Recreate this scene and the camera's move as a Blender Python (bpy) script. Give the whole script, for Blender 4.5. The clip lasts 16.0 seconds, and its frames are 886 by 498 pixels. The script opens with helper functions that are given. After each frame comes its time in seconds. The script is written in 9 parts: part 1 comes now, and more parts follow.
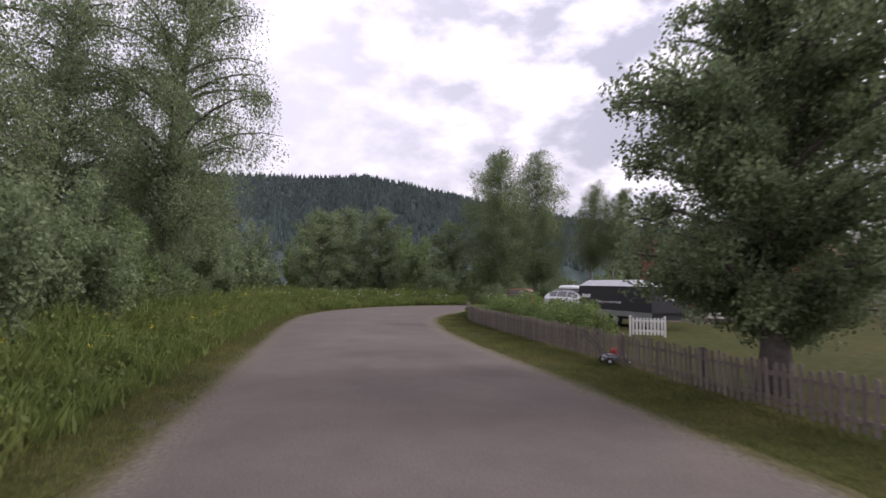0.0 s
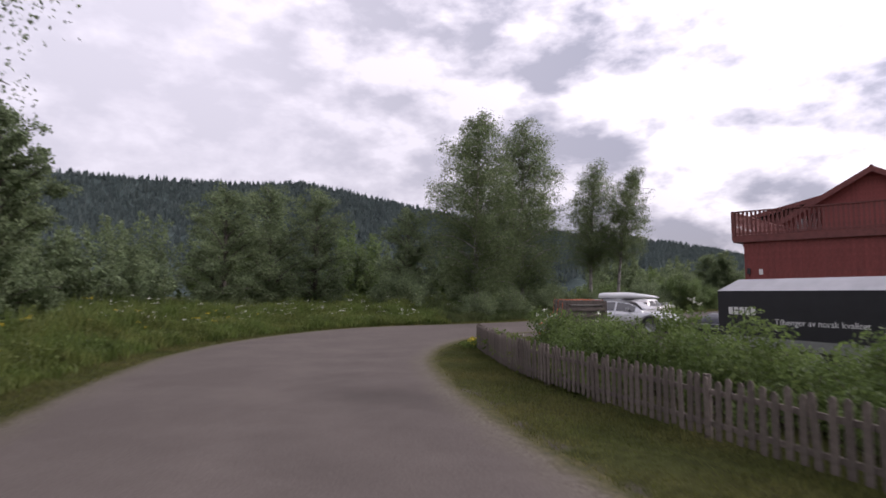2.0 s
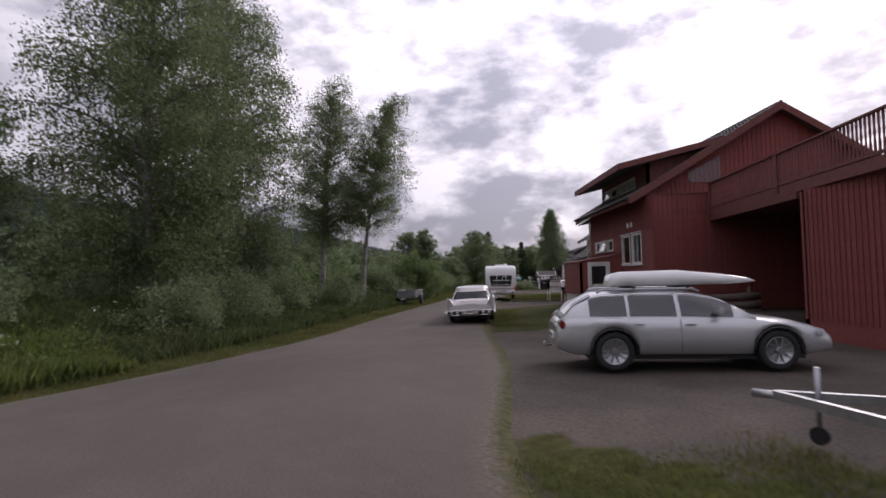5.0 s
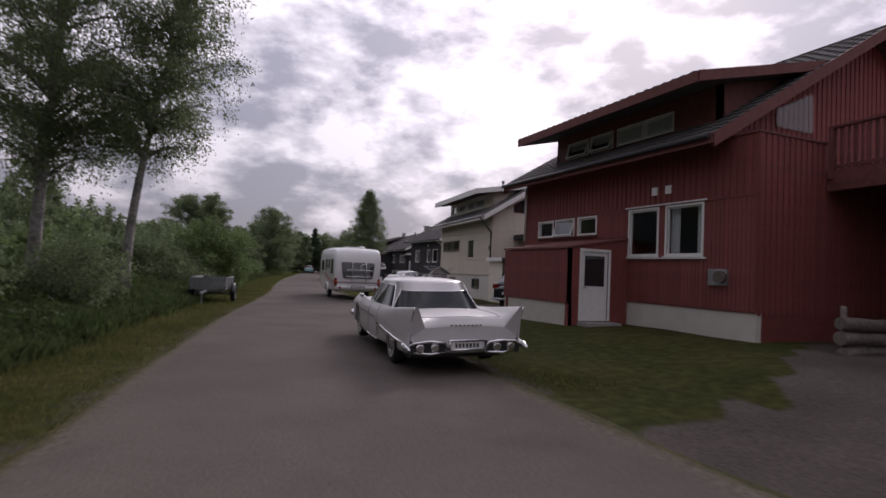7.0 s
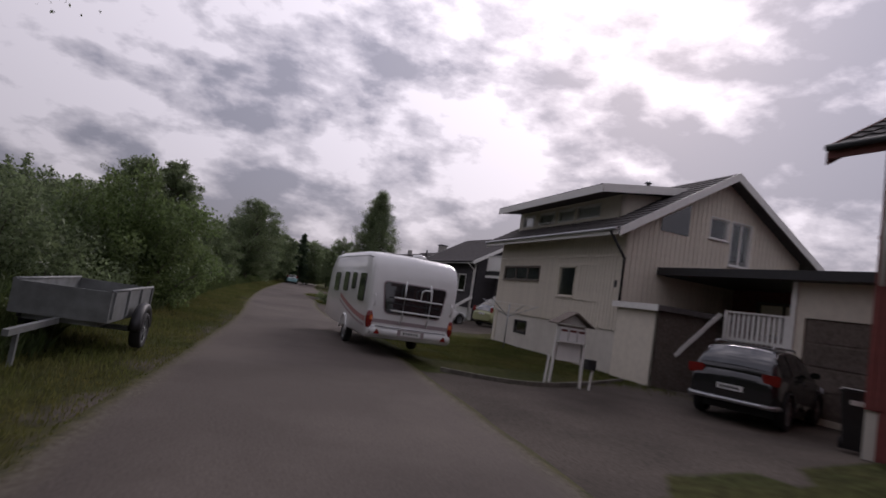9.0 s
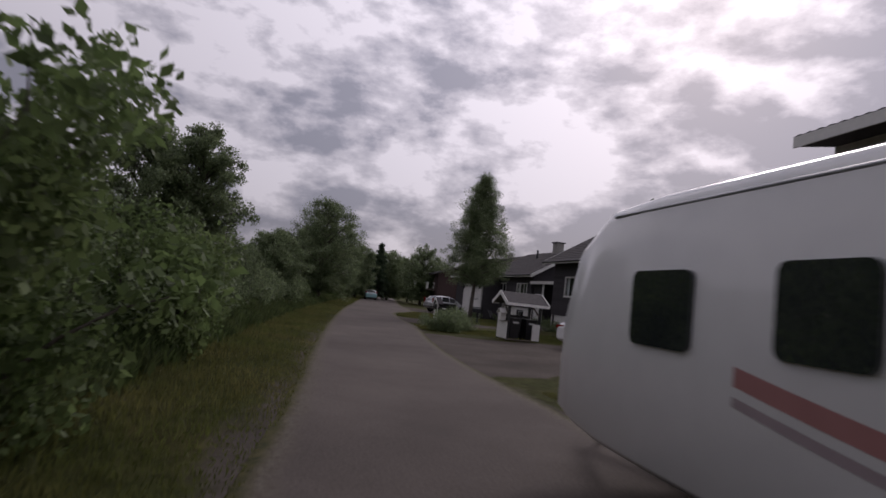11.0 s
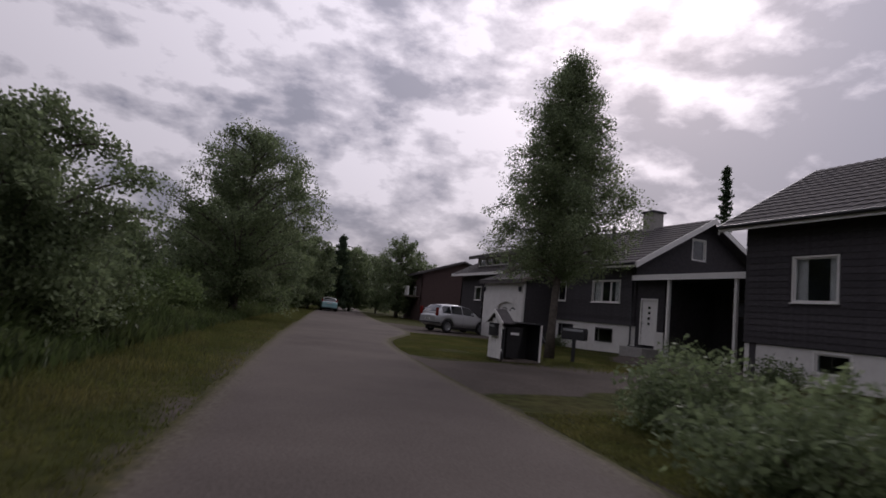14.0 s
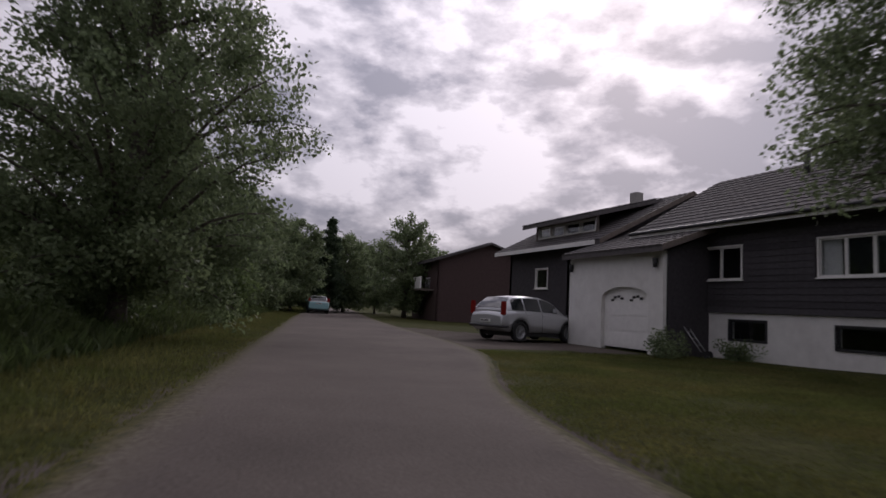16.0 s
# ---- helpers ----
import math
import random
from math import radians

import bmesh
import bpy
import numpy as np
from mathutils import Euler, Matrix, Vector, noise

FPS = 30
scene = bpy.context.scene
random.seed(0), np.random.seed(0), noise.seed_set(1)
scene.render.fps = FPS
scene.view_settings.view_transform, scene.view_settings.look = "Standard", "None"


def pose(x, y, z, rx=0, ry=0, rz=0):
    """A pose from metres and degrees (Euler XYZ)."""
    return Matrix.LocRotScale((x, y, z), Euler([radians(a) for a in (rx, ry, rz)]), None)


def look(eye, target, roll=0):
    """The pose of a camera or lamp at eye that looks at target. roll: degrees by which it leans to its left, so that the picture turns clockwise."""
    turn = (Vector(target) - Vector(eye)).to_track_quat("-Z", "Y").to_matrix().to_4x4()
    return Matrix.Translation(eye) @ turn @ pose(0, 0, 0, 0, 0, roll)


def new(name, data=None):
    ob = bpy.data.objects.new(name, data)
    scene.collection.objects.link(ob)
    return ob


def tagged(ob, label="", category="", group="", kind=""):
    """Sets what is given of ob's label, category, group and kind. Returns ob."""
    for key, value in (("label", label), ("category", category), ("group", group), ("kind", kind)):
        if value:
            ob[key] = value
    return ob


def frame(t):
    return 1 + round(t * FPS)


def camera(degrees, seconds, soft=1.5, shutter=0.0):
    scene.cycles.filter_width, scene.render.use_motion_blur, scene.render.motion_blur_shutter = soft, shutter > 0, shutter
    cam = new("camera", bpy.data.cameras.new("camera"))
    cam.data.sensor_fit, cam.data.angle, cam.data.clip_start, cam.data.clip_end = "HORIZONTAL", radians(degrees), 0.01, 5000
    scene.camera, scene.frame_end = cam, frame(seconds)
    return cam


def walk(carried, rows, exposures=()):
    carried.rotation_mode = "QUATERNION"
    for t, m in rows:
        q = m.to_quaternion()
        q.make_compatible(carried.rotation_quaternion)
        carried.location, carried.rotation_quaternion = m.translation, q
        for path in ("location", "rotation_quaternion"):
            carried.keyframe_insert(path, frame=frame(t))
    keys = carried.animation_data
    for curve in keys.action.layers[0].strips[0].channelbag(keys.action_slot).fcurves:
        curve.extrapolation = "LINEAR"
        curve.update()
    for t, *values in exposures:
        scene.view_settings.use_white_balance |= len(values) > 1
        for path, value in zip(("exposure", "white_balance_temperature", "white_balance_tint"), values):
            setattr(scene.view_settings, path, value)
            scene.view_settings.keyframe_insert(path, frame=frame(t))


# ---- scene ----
cam = camera(77.0, 16.0, soft=1.6, shutter=0.25)
PATH = [
    (0.0, look((27.935, -34.290, 2.123), (26.504, -32.899, 2.241), 0.60)),
    (0.5, look((25.562, -32.050, 2.151), (24.063, -30.734, 2.288), -0.90)),
    (1.0, look((23.140, -29.860, 2.337), (21.629, -28.563, 2.511), -2.70)),
    (1.5, look((18.759, -27.197, 1.964), (17.296, -25.839, 2.086), -2.30)),
    (2.0, look((14.537, -23.757, 1.965), (13.269, -22.219, 2.121), -0.10)),
    (2.5, look((11.189, -21.208, 1.940), (10.063, -19.560, 2.069), 0.40)),
    (3.0, look((8.148, -18.505, 2.015), (7.263, -16.715, 2.126), 1.00)),
    (3.5, look((5.522, -16.181, 2.101), (4.816, -14.311, 2.178), 0.90)),
    (4.0, look((3.187, -13.777, 2.101), (2.689, -11.842, 2.203), -0.70)),
    (6.5, look((-3.921, 2.119, 1.648), (-3.306, 4.020, 1.728), 2.00)),
    (7.0, look((-3.871, 5.998, 1.615), (-3.097, 7.840, 1.693), 2.50)),
    (7.5, look((-3.901, 9.486, 1.621), (-2.964, 11.252, 1.682), 4.20)),
    (8.0, look((-3.479, 12.897, 1.536), (-2.487, 14.631, 1.643), 5.90)),
    (8.5, look((-2.898, 15.960, 1.666), (-1.977, 17.731, 1.791), 6.80)),
    (9.0, look((-2.351, 19.780, 1.623), (-1.533, 21.597, 1.797), 9.10)),
    (9.5, look((-1.791, 23.105, 1.620), (-1.189, 25.008, 1.753), 7.40)),
    (12.0, look((0.238, 41.234, 1.384), (0.850, 43.128, 1.580), 5.40)),
    (12.5, look((0.887, 45.032, 1.292), (1.604, 46.887, 1.504), 6.60)),
    (13.0, look((1.078, 48.402, 1.266), (1.831, 50.241, 1.493), 6.40)),
    (13.5, look((2.177, 52.379, 1.259), (2.920, 54.222, 1.484), 6.40)),
    (14.0, look((2.794, 55.712, 1.245), (3.525, 57.561, 1.465), 5.70)),
    (14.5, look((3.409, 59.147, 1.211), (4.150, 60.991, 1.436), 4.30)),
    (15.0, look((3.877, 62.513, 1.241), (4.603, 64.364, 1.464), 3.00)),
    (15.5, look((4.634, 66.130, 1.168), (5.393, 67.968, 1.379), 3.30)),
    (16.0, look((5.244, 69.511, 1.050), (6.024, 71.341, 1.261), 3.30)),
]
EXPOSURES = [(0.0, 1.22, 6280, 23), (2.0, 0.95, 6280, 23), (4.0, 0.78, 6280, 23), (6.5, 0.32, 6280, 23), (7.8, 0.26, 6280, 23), (9.0, 0.0, 6280, 23), (12.0, -0.2, 6280, 23), (16.0, -0.12, 6280, 23)]
walk(cam, PATH, EXPOSURES)

# ---- world and sun ----
SUN_AZ, SUN_EL = radians(42), radians(33)
SUN_DIR = Vector((math.sin(SUN_AZ) * math.cos(SUN_EL), math.cos(SUN_AZ) * math.cos(SUN_EL), math.sin(SUN_EL)))


def make_world():
    w = bpy.data.worlds.new("overcast_sky")
    scene.world = w
    w.use_nodes = True
    nt = w.node_tree
    nt.nodes.clear()
    N, L = nt.nodes.new, nt.links.new
    out, bg = N("ShaderNodeOutputWorld"), N("ShaderNodeBackground")
    sky = N("ShaderNodeTexSky")
    sky.sky_type, sky.sun_disc = "NISHITA", False
    sky.sun_elevation, sky.sun_rotation = SUN_EL, SUN_AZ
    sky.air_density, sky.dust_density = 1.0, 3.0
    skyk = N("ShaderNodeVectorMath"); skyk.operation = "SCALE"; skyk.inputs[3].default_value = 0.1
    L(sky.outputs[0], skyk.inputs[0])
    co = N("ShaderNodeTexCoord")
    # cloud layer: project the direction on a flat sheet overhead
    sep = N("ShaderNodeSeparateXYZ"); L(co.outputs["Generated"], sep.inputs[0])
    zc = N("ShaderNodeMath"); zc.operation = "MAXIMUM"; zc.inputs[1].default_value = 0.0; L(sep.outputs[2], zc.inputs[0])
    za = N("ShaderNodeMath"); za.operation = "ADD"; za.inputs[1].default_value = 0.34; L(zc.outputs[0], za.inputs[0])
    dx = N("ShaderNodeMath"); dx.operation = "DIVIDE"; L(sep.outputs[0], dx.inputs[0]); L(za.outputs[0], dx.inputs[1])
    dy = N("ShaderNodeMath"); dy.operation = "DIVIDE"; L(sep.outputs[1], dy.inputs[0]); L(za.outputs[0], dy.inputs[1])
    cv = N("ShaderNodeCombineXYZ"); L(dx.outputs[0], cv.inputs[0]); L(dy.outputs[0], cv.inputs[1])
    # flattened lumps: half the flat sheet, half the round dome
    dome = N("ShaderNodeVectorMath"); dome.operation = "MULTIPLY"; dome.inputs[1].default_value = (1.0, 1.0, 2.1); L(co.outputs["Generated"], dome.inputs[0])
    lump = N("ShaderNodeVectorMath"); lump.operation = "MULTIPLY_ADD"; lump.inputs[1].default_value = (0.07, 0.07, 0.07); L(cv.outputs[0], lump.inputs[0]); L(dome.outputs[0], lump.inputs[2])
    n1 = N("ShaderNodeTexNoise"); n1.inputs["Scale"].default_value = 6.8; n1.inputs["Detail"].default_value = 9; n1.inputs["Roughness"].default_value = 0.55; n1.inputs["Distortion"].default_value = 0.08
    L(lump.outputs[0], n1.inputs["Vector"])
    n2 = N("ShaderNodeTexNoise"); n2.inputs["Scale"].default_value = 1.6; n2.inputs["Detail"].default_value = 3
    L(lump.outputs[0], n2.inputs["Vector"])
    ad = N("ShaderNodeMath"); ad.operation = "MULTIPLY_ADD"; ad.inputs[1].default_value = 0.6; L(n2.outputs[0], ad.inputs[0]); L(n1.outputs[0], ad.inputs[2])
    # towards the veiled sun the sheet grows thinner and brighter
    dot = N("ShaderNodeVectorMath"); dot.operation = "DOT_PRODUCT"; dot.inputs[1].default_value = SUN_DIR; L(co.outputs["Generated"], dot.inputs[0])
    glow = N("ShaderNodeMapRange"); glow.inputs[1].default_value = 0.2; glow.inputs[2].default_value = 1.0; glow.inputs[3].default_value = 0.0; glow.inputs[4].default_value = 1.0; L(dot.outputs["Value"], glow.inputs[0])
    ramp = N("ShaderNodeValToRGB"); L(ad.outputs[0], ramp.inputs[0])
    e = ramp.color_ramp.elements
    e[0].position, e[0].color = 0.735, (0.35, 0.36, 0.405, 1)
    e[1].position, e[1].color = 0.925, (0.95, 0.93, 0.945, 1)
    for p, c in ((0.775, (0.43, 0.435, 0.48)), (0.815, (0.57, 0.565, 0.60)), (0.865, (0.71, 0.70, 0.725))):
        m = ramp.color_ramp.elements.new(p); m.color = (*c, 1)
    # away from the sun the sheet closes to an even grey
    even = N("ShaderNodeMixRGB"); even.inputs[1].default_value = (0.86, 0.845, 0.88, 1); L(ramp.outputs[0], even.inputs[2])
    op = N("ShaderNodeMapRange"); op.inputs[1].default_value = 0.0; op.inputs[2].default_value = 0.55; op.inputs[3].default_value = 0.3; op.inputs[4].default_value = 1.0; L(dot.outputs["Value"], op.inputs[0]); L(op.outputs[0], even.inputs[0])
    gain = N("ShaderNodeMath"); gain.operation = "MULTIPLY_ADD"; gain.inputs[1].default_value = 0.62; gain.inputs[2].default_value = 0.68; gsq = N("ShaderNodeMath"); gsq.operation = "POWER"; gsq.inputs[1].default_value = 1.9; L(glow.outputs[0], gsq.inputs[0]); L(gsq.outputs[0], gain.inputs[0])
    # an overcast sky is brightest overhead
    top = N("ShaderNodeMath"); top.operation = "MULTIPLY_ADD"; top.inputs[1].default_value = 0.62; top.inputs[2].default_value = 0.63; L(zc.outputs[0], top.inputs[0])
    both = N("ShaderNodeMath"); both.operation = "MULTIPLY"; L(gain.outputs[0], both.inputs[0]); L(top.outputs[0], both.inputs[1])
    sc = N("ShaderNodeVectorMath"); sc.operation = "SCALE"; L(even.outputs[0], sc.inputs[0]); L(both.outputs[0], sc.inputs[3])
    mix = N("ShaderNodeMixRGB"); mix.inputs[0].default_value = 0.93; L(skyk.outputs[0], mix.inputs[1]); L(sc.outputs[0], mix.inputs[2])
    L(mix.outputs[0], bg.inputs[0]); bg.inputs[1].default_value = 1.0
    L(bg.outputs[0], out.inputs[0])


make_world()
sun_data = bpy.data.lights.new("sun", "SUN")
sun_data.energy, sun_data.angle, sun_data.color = 1.0, radians(16), (1.0, 0.95, 0.88)
sun = new("sun", sun_data)
sun.matrix_world = look(SUN_DIR * 60, (0, 0, 0))

# ---- materials ----
MATS = {}


def mat(name, color, rough=0.8, metal=0.0, var=0.15, scale=6.0, bump=0.0, bump_scale=40.0, per_object=0.0, island=0.0, coat=0.0, spec=0.5, second=None, second_scale=0.6, second_amount=0.5, trans=0.0, alpha=1.0):
    """A Principled material with a fine grain, a coarse second tone and relief."""
    if name in MATS:
        return MATS[name]
    m = bpy.data.materials.new(name)
    m.use_nodes = True
    nt = m.node_tree
    N, L = nt.nodes.new, nt.links.new
    b = nt.nodes["Principled BSDF"]
    b.inputs["Roughness"].default_value = rough
    b.inputs["Metallic"].default_value = metal
    b.inputs["Specular IOR Level"].default_value = spec
    b.inputs["Coat Weight"].default_value = coat
    b.inputs["Transmission Weight"].default_value = trans
    co = N("ShaderNodeTexCoord")
    noise1 = N("ShaderNodeTexNoise"); noise1.inputs["Scale"].default_value = scale; noise1.inputs["Detail"].default_value = 6
    L(co.outputs["Object"], noise1.inputs["Vector"])
    k = N("ShaderNodeMapRange"); k.inputs[1].default_value = 0.3; k.inputs[2].default_value = 0.7
    k.inputs[3].default_value = 1 - var; k.inputs[4].default_value = 1 + var
    L(noise1.outputs[0], k.inputs[0])
    base = N("ShaderNodeMixRGB"); base.inputs[0].default_value = 0.0
    base.inputs[1].default_value = (*color, 1)
    if second:
        base.inputs[2].default_value = (*second, 1)
        n2 = N("ShaderNodeTexNoise"); n2.inputs["Scale"].default_value = second_scale; n2.inputs["Detail"].default_value = 5; n2.inputs["Roughness"].default_value = 0.65
        L(co.outputs["Object"], n2.inputs["Vector"])
        r2 = N("ShaderNodeMapRange"); r2.inputs[1].default_value = 0.42; r2.inputs[2].default_value = 0.68; r2.inputs[4].default_value = second_amount
        L(n2.outputs[0], r2.inputs[0]); L(r2.outputs[0], base.inputs[0])
    sc = N("ShaderNodeVectorMath"); sc.operation = "SCALE"
    L(base.outputs[0], sc.inputs[0])
    fac = k.outputs[0]
    for amount, source, socket in ((per_object, "ShaderNodeObjectInfo", "Random"), (island, "ShaderNodeNewGeometry", "Random Per Island")):
        if amount:
            oi = N(source)
            r = N("ShaderNodeMapRange"); r.inputs[3].default_value = 1 - amount; r.inputs[4].default_value = 1 + amount
            L(oi.outputs[socket], r.inputs[0])
            mu = N("ShaderNodeMath"); mu.operation = "MULTIPLY"; L(fac, mu.inputs[0]); L(r.outputs[0], mu.inputs[1])
            fac = mu.outputs[0]
    L(fac, sc.inputs[3])
    L(sc.outputs[0], b.inputs["Base Color"])
    if bump:
        nb = N("ShaderNodeTexNoise"); nb.inputs["Scale"].default_value = bump_scale; nb.inputs["Detail"].default_value = 4
        L(co.outputs["Object"], nb.inputs["Vector"])
        bp = N("ShaderNodeBump"); bp.inputs["Strength"].default_value = bump; bp.inputs["Distance"].default_value = 0.02
        L(nb.outputs[0], bp.inputs["Height"]); L(bp.outputs[0], b.inputs["Normal"])
    MATS[name] = m
    return m


def leaf_mat(name, color, second, island=0.35):
    """Leaves: diffuse with some light passing through, each leaf its own shade."""
    if name in MATS:
        return MATS[name]
    m = mat(name, color, rough=0.6, var=0.2, scale=0.8, island=island, second=second, second_scale=0.5, second_amount=0.8, spec=0.12)
    nt = m.node_tree
    N, L = nt.nodes.new, nt.links.new
    b, out = nt.nodes["Principled BSDF"], nt.nodes["Material Output"]
    tr = N("ShaderNodeBsdfTranslucent")
    src = b.inputs["Base Color"].links[0].from_socket
    L(src, tr.inputs[0])
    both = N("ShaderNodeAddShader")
    L(b.outputs[0], both.inputs[0]); L(tr.outputs[0], both.inputs[1]); L(both.outputs[0], out.inputs[0])
    return m


ASPHALT = mat("worn_asphalt", (0.100, 0.084, 0.074), 0.9, spec=0.15, var=0.2, scale=30, bump=0.35, bump_scale=90, second=(0.135, 0.114, 0.10), second_scale=0.3, second_amount=0.85)
GRASS_BLADE = leaf_mat("grass_blades", (0.05, 0.058, 0.017), (0.085, 0.075, 0.028))
LEAF_BIRCH = leaf_mat("birch_leaves", (0.072, 0.095, 0.044), (0.095, 0.115, 0.054))
LEAF_DARK = leaf_mat("dark_leaves", (0.08, 0.104, 0.053), (0.1, 0.122, 0.062))
LEAF_BUSH = leaf_mat("bush_leaves", (0.066, 0.094, 0.034), (0.086, 0.108, 0.044))
BARK_BIRCH = mat("birch_bark", (0.30, 0.28, 0.255), 0.85, var=0.3, scale=8, second=(0.06, 0.055, 0.05), second_scale=3, second_amount=0.9, bump=0.4, bump_scale=20)
BARK = mat("grey_bark", (0.10, 0.085, 0.07), 0.9, var=0.3, scale=10, bump=0.6, bump_scale=25)
RED_WOOD = mat("red_painted_boards", (0.20, 0.05, 0.042), 0.75, var=0.15, scale=9, per_object=0.10, second=(0.165, 0.038, 0.034), second_scale=0.8)
WHITE_WOOD = mat("white_painted_wood", (0.72, 0.71, 0.68), 0.6, var=0.05, scale=6, per_object=0.03)
CREAM_WOOD = mat("cream_painted_boards", (0.62, 0.57, 0.48), 0.7, var=0.06, scale=5, per_object=0.04)
DARK_WOOD = mat("dark_stained_boards", (0.056, 0.052, 0.056), 0.8, spec=0.25, var=0.2, scale=9, per_object=0.15)
PLINTH = mat("painted_plinth", (0.55, 0.52, 0.46), 0.85, var=0.08, scale=4, second=(0.42, 0.39, 0.34), second_scale=1.0, bump=0.2, bump_scale=50)
ROOF = mat("dark_roof_tiles", (0.095, 0.088, 0.088), 0.85, spec=0.2, var=0.2, scale=7, per_object=0.12, second=(0.10, 0.09, 0.085), second_scale=0.7)

# ---- mesh helpers ----


def part(name, bm, material, parent=None, label=""):
    """Links a bmesh as one mesh object under a thing or a part."""
    me = bpy.data.meshes.new(name)
    bm.normal_update()
    bm.to_mesh(me)
    bm.free()
    me.materials.append(material)
    ob = new(name, me)
    if parent:
        ob.parent = parent
    if label:
        ob["label"] = label
    return ob


def box(bm, x0, y0, z0, x1, y1, z1):
    vs = [bm.verts.new(p) for p in ((x0, y0, z0), (x1, y0, z0), (x1, y1, z0), (x0, y1, z0), (x0, y0, z1), (x1, y0, z1), (x1, y1, z1), (x0, y1, z1))]
    for f in ((3, 2, 1, 0), (4, 5, 6, 7), (0, 1, 5, 4), (1, 2, 6, 5), (2, 3, 7, 6), (3, 0, 4, 7)):
        bm.faces.new([vs[i] for i in f])
    return vs


def boxm(*a):
    bm = bmesh.new()
    box(bm, *a)
    return bm


def thing(name, label, category, at=None, group="", kind=""):
    ob = new(name)
    ob.empty_display_size = 0.3
    if at is not None:
        ob.matrix_world = at
    return tagged(ob, label, category, group, kind)


def sheet(bm, points, z):
    f = bm.faces.new([bm.verts.new((x, y, z)) for x, y in points])
    return f


# ---- ground and road ----
LEFT_EDGE = [(58, -57), (35, -42), (22, -33.2), (10, -25.4), (0, -18.6), (-5.5, -13.2), (-8.4, -7.6), (-9.3, -2), (-7.2, 4), (-5.5, 9.5), (-4.5, 16.3), (-3.3, 24), (-1.8, 32), (-0.4, 40), (0.9, 50), (2.4, 60), (3.9, 69), (5.5, 78), (8, 91), (11.2, 108), (16, 131), (24, 165)]
RIGHT_EDGE = [(58, -47), (35, -32.6), (26.6, -27.2), (20.8, -23.6), (12.5, -18.5), (7.6, -14.9), (4.2, -11.8), (2.2, -9.3), (0.8, -6.8), (-0.2, -4), (-0.4, -1.5), (0.2, 4), (0.3, 11.5), (0.9, 20), (2.1, 28), (3.4, 37), (4.0, 46), (5.0, 53), (6.4, 60), (7.4, 68), (8.8, 75.5), (12.2, 83.5), (14.5, 97), (17, 110), (21.5, 131), (29, 165)]


def smooth(points, n=6):
    out = []
    P = [Vector((*p, 0)) for p in points]
    for i in range(len(P) - 1):
        a, b, c, d = P[max(i - 1, 0)], P[i], P[i + 1], P[min(i + 2, len(P) - 1)]
        for k in range(n):
            t = k / n
            v = 0.5 * ((2 * b) + (-a + c) * t + (2 * a - 5 * b + 4 * c - d) * t * t + (-a + 3 * b - 3 * c + d) * t ** 3)
            out.append((v.x, v.y))
    return out + [tuple(points[-1])]


LEFT_S, RIGHT_S = smooth(LEFT_EDGE), smooth(RIGHT_EDGE)


def side_of(points, x, y):
    """How far (x, y) lies to the right of a polyline, in metres."""
    best, sign = 1e9, 1
    for (xa, ya), (xb, yb) in zip(points, points[1:]):
        dx, dy = xb - xa, yb - ya
        t = max(0, min(1, ((x - xa) * dx + (y - ya) * dy) / (dx * dx + dy * dy)))
        d = math.hypot(x - xa - t * dx, y - ya - t * dy)
        if d < best:
            best, sign = d, (1 if dx * (y - ya) - dy * (x - xa) < 0 else -1)
    return best * sign


def step(a, b, v):
    v = max(0.0, min(1.0, (v - a) / (b - a)))
    return v * v * (3 - 2 * v)


def inside(poly, x, y):
    hit = False
    for (xa, ya), (xb, yb) in zip(poly, poly[1:] + poly[:1]):
        if (ya > y) != (yb > y) and x < (xb - xa) * (y - ya) / (yb - ya) + xa:
            hit = not hit
    return hit


# worn gravel yards and drives on the garden side
YARDS = [
    [(-2, -1.5), (0.6, -1.2), (2.0, -3.2), (6.0, -4.2), (9.2, -2.0), (16, -2), (16, 15), (8.6, 14.3), (6.2, 13.0), (3.4, 11.2), (1.1, 10.9), (-2, 11.8)],
    [(-1, 24.2), (7.4, 24.6), (13.2, 25.8), (13.2, 33.4), (10.6, 33.0), (8.2, 31.8), (5.4, 30.6), (3.4, 31.4), (0, 33)],
    [(1, 44.5), (9.5, 46.0), (19.0, 49.0), (20.0, 58.2), (15.0, 58.6), (12.2, 56.6), (8.6, 55.9), (5.8, 56.8), (2, 58)],
    [(4, 64.0), (9.0, 64.6), (20.4, 68.6), (20.5, 76.0), (17.0, 74.2), (12.2, 71.4), (9.6, 69.4), (7.6, 69.8), (5, 70)],
    [(7, 83.2), (12.2, 84.4), (18.4, 83.4), (18.6, 92.5), (15, 97), (9, 98)],
]


def lot_height(x, y):
    """Gentle rise of the gardens on the house side."""
    d = side_of(RIGHT_EDGE, x, y)
    if d <= 0:
        return 0.0
    near = 0.34 * step(6, 13, y) * (1 - step(23.5, 27.5, y)) * step(0.5, 6.5, d)
    far = 0.3 * step(36, 46, y) * step(7.5, 13, d)
    return near + far


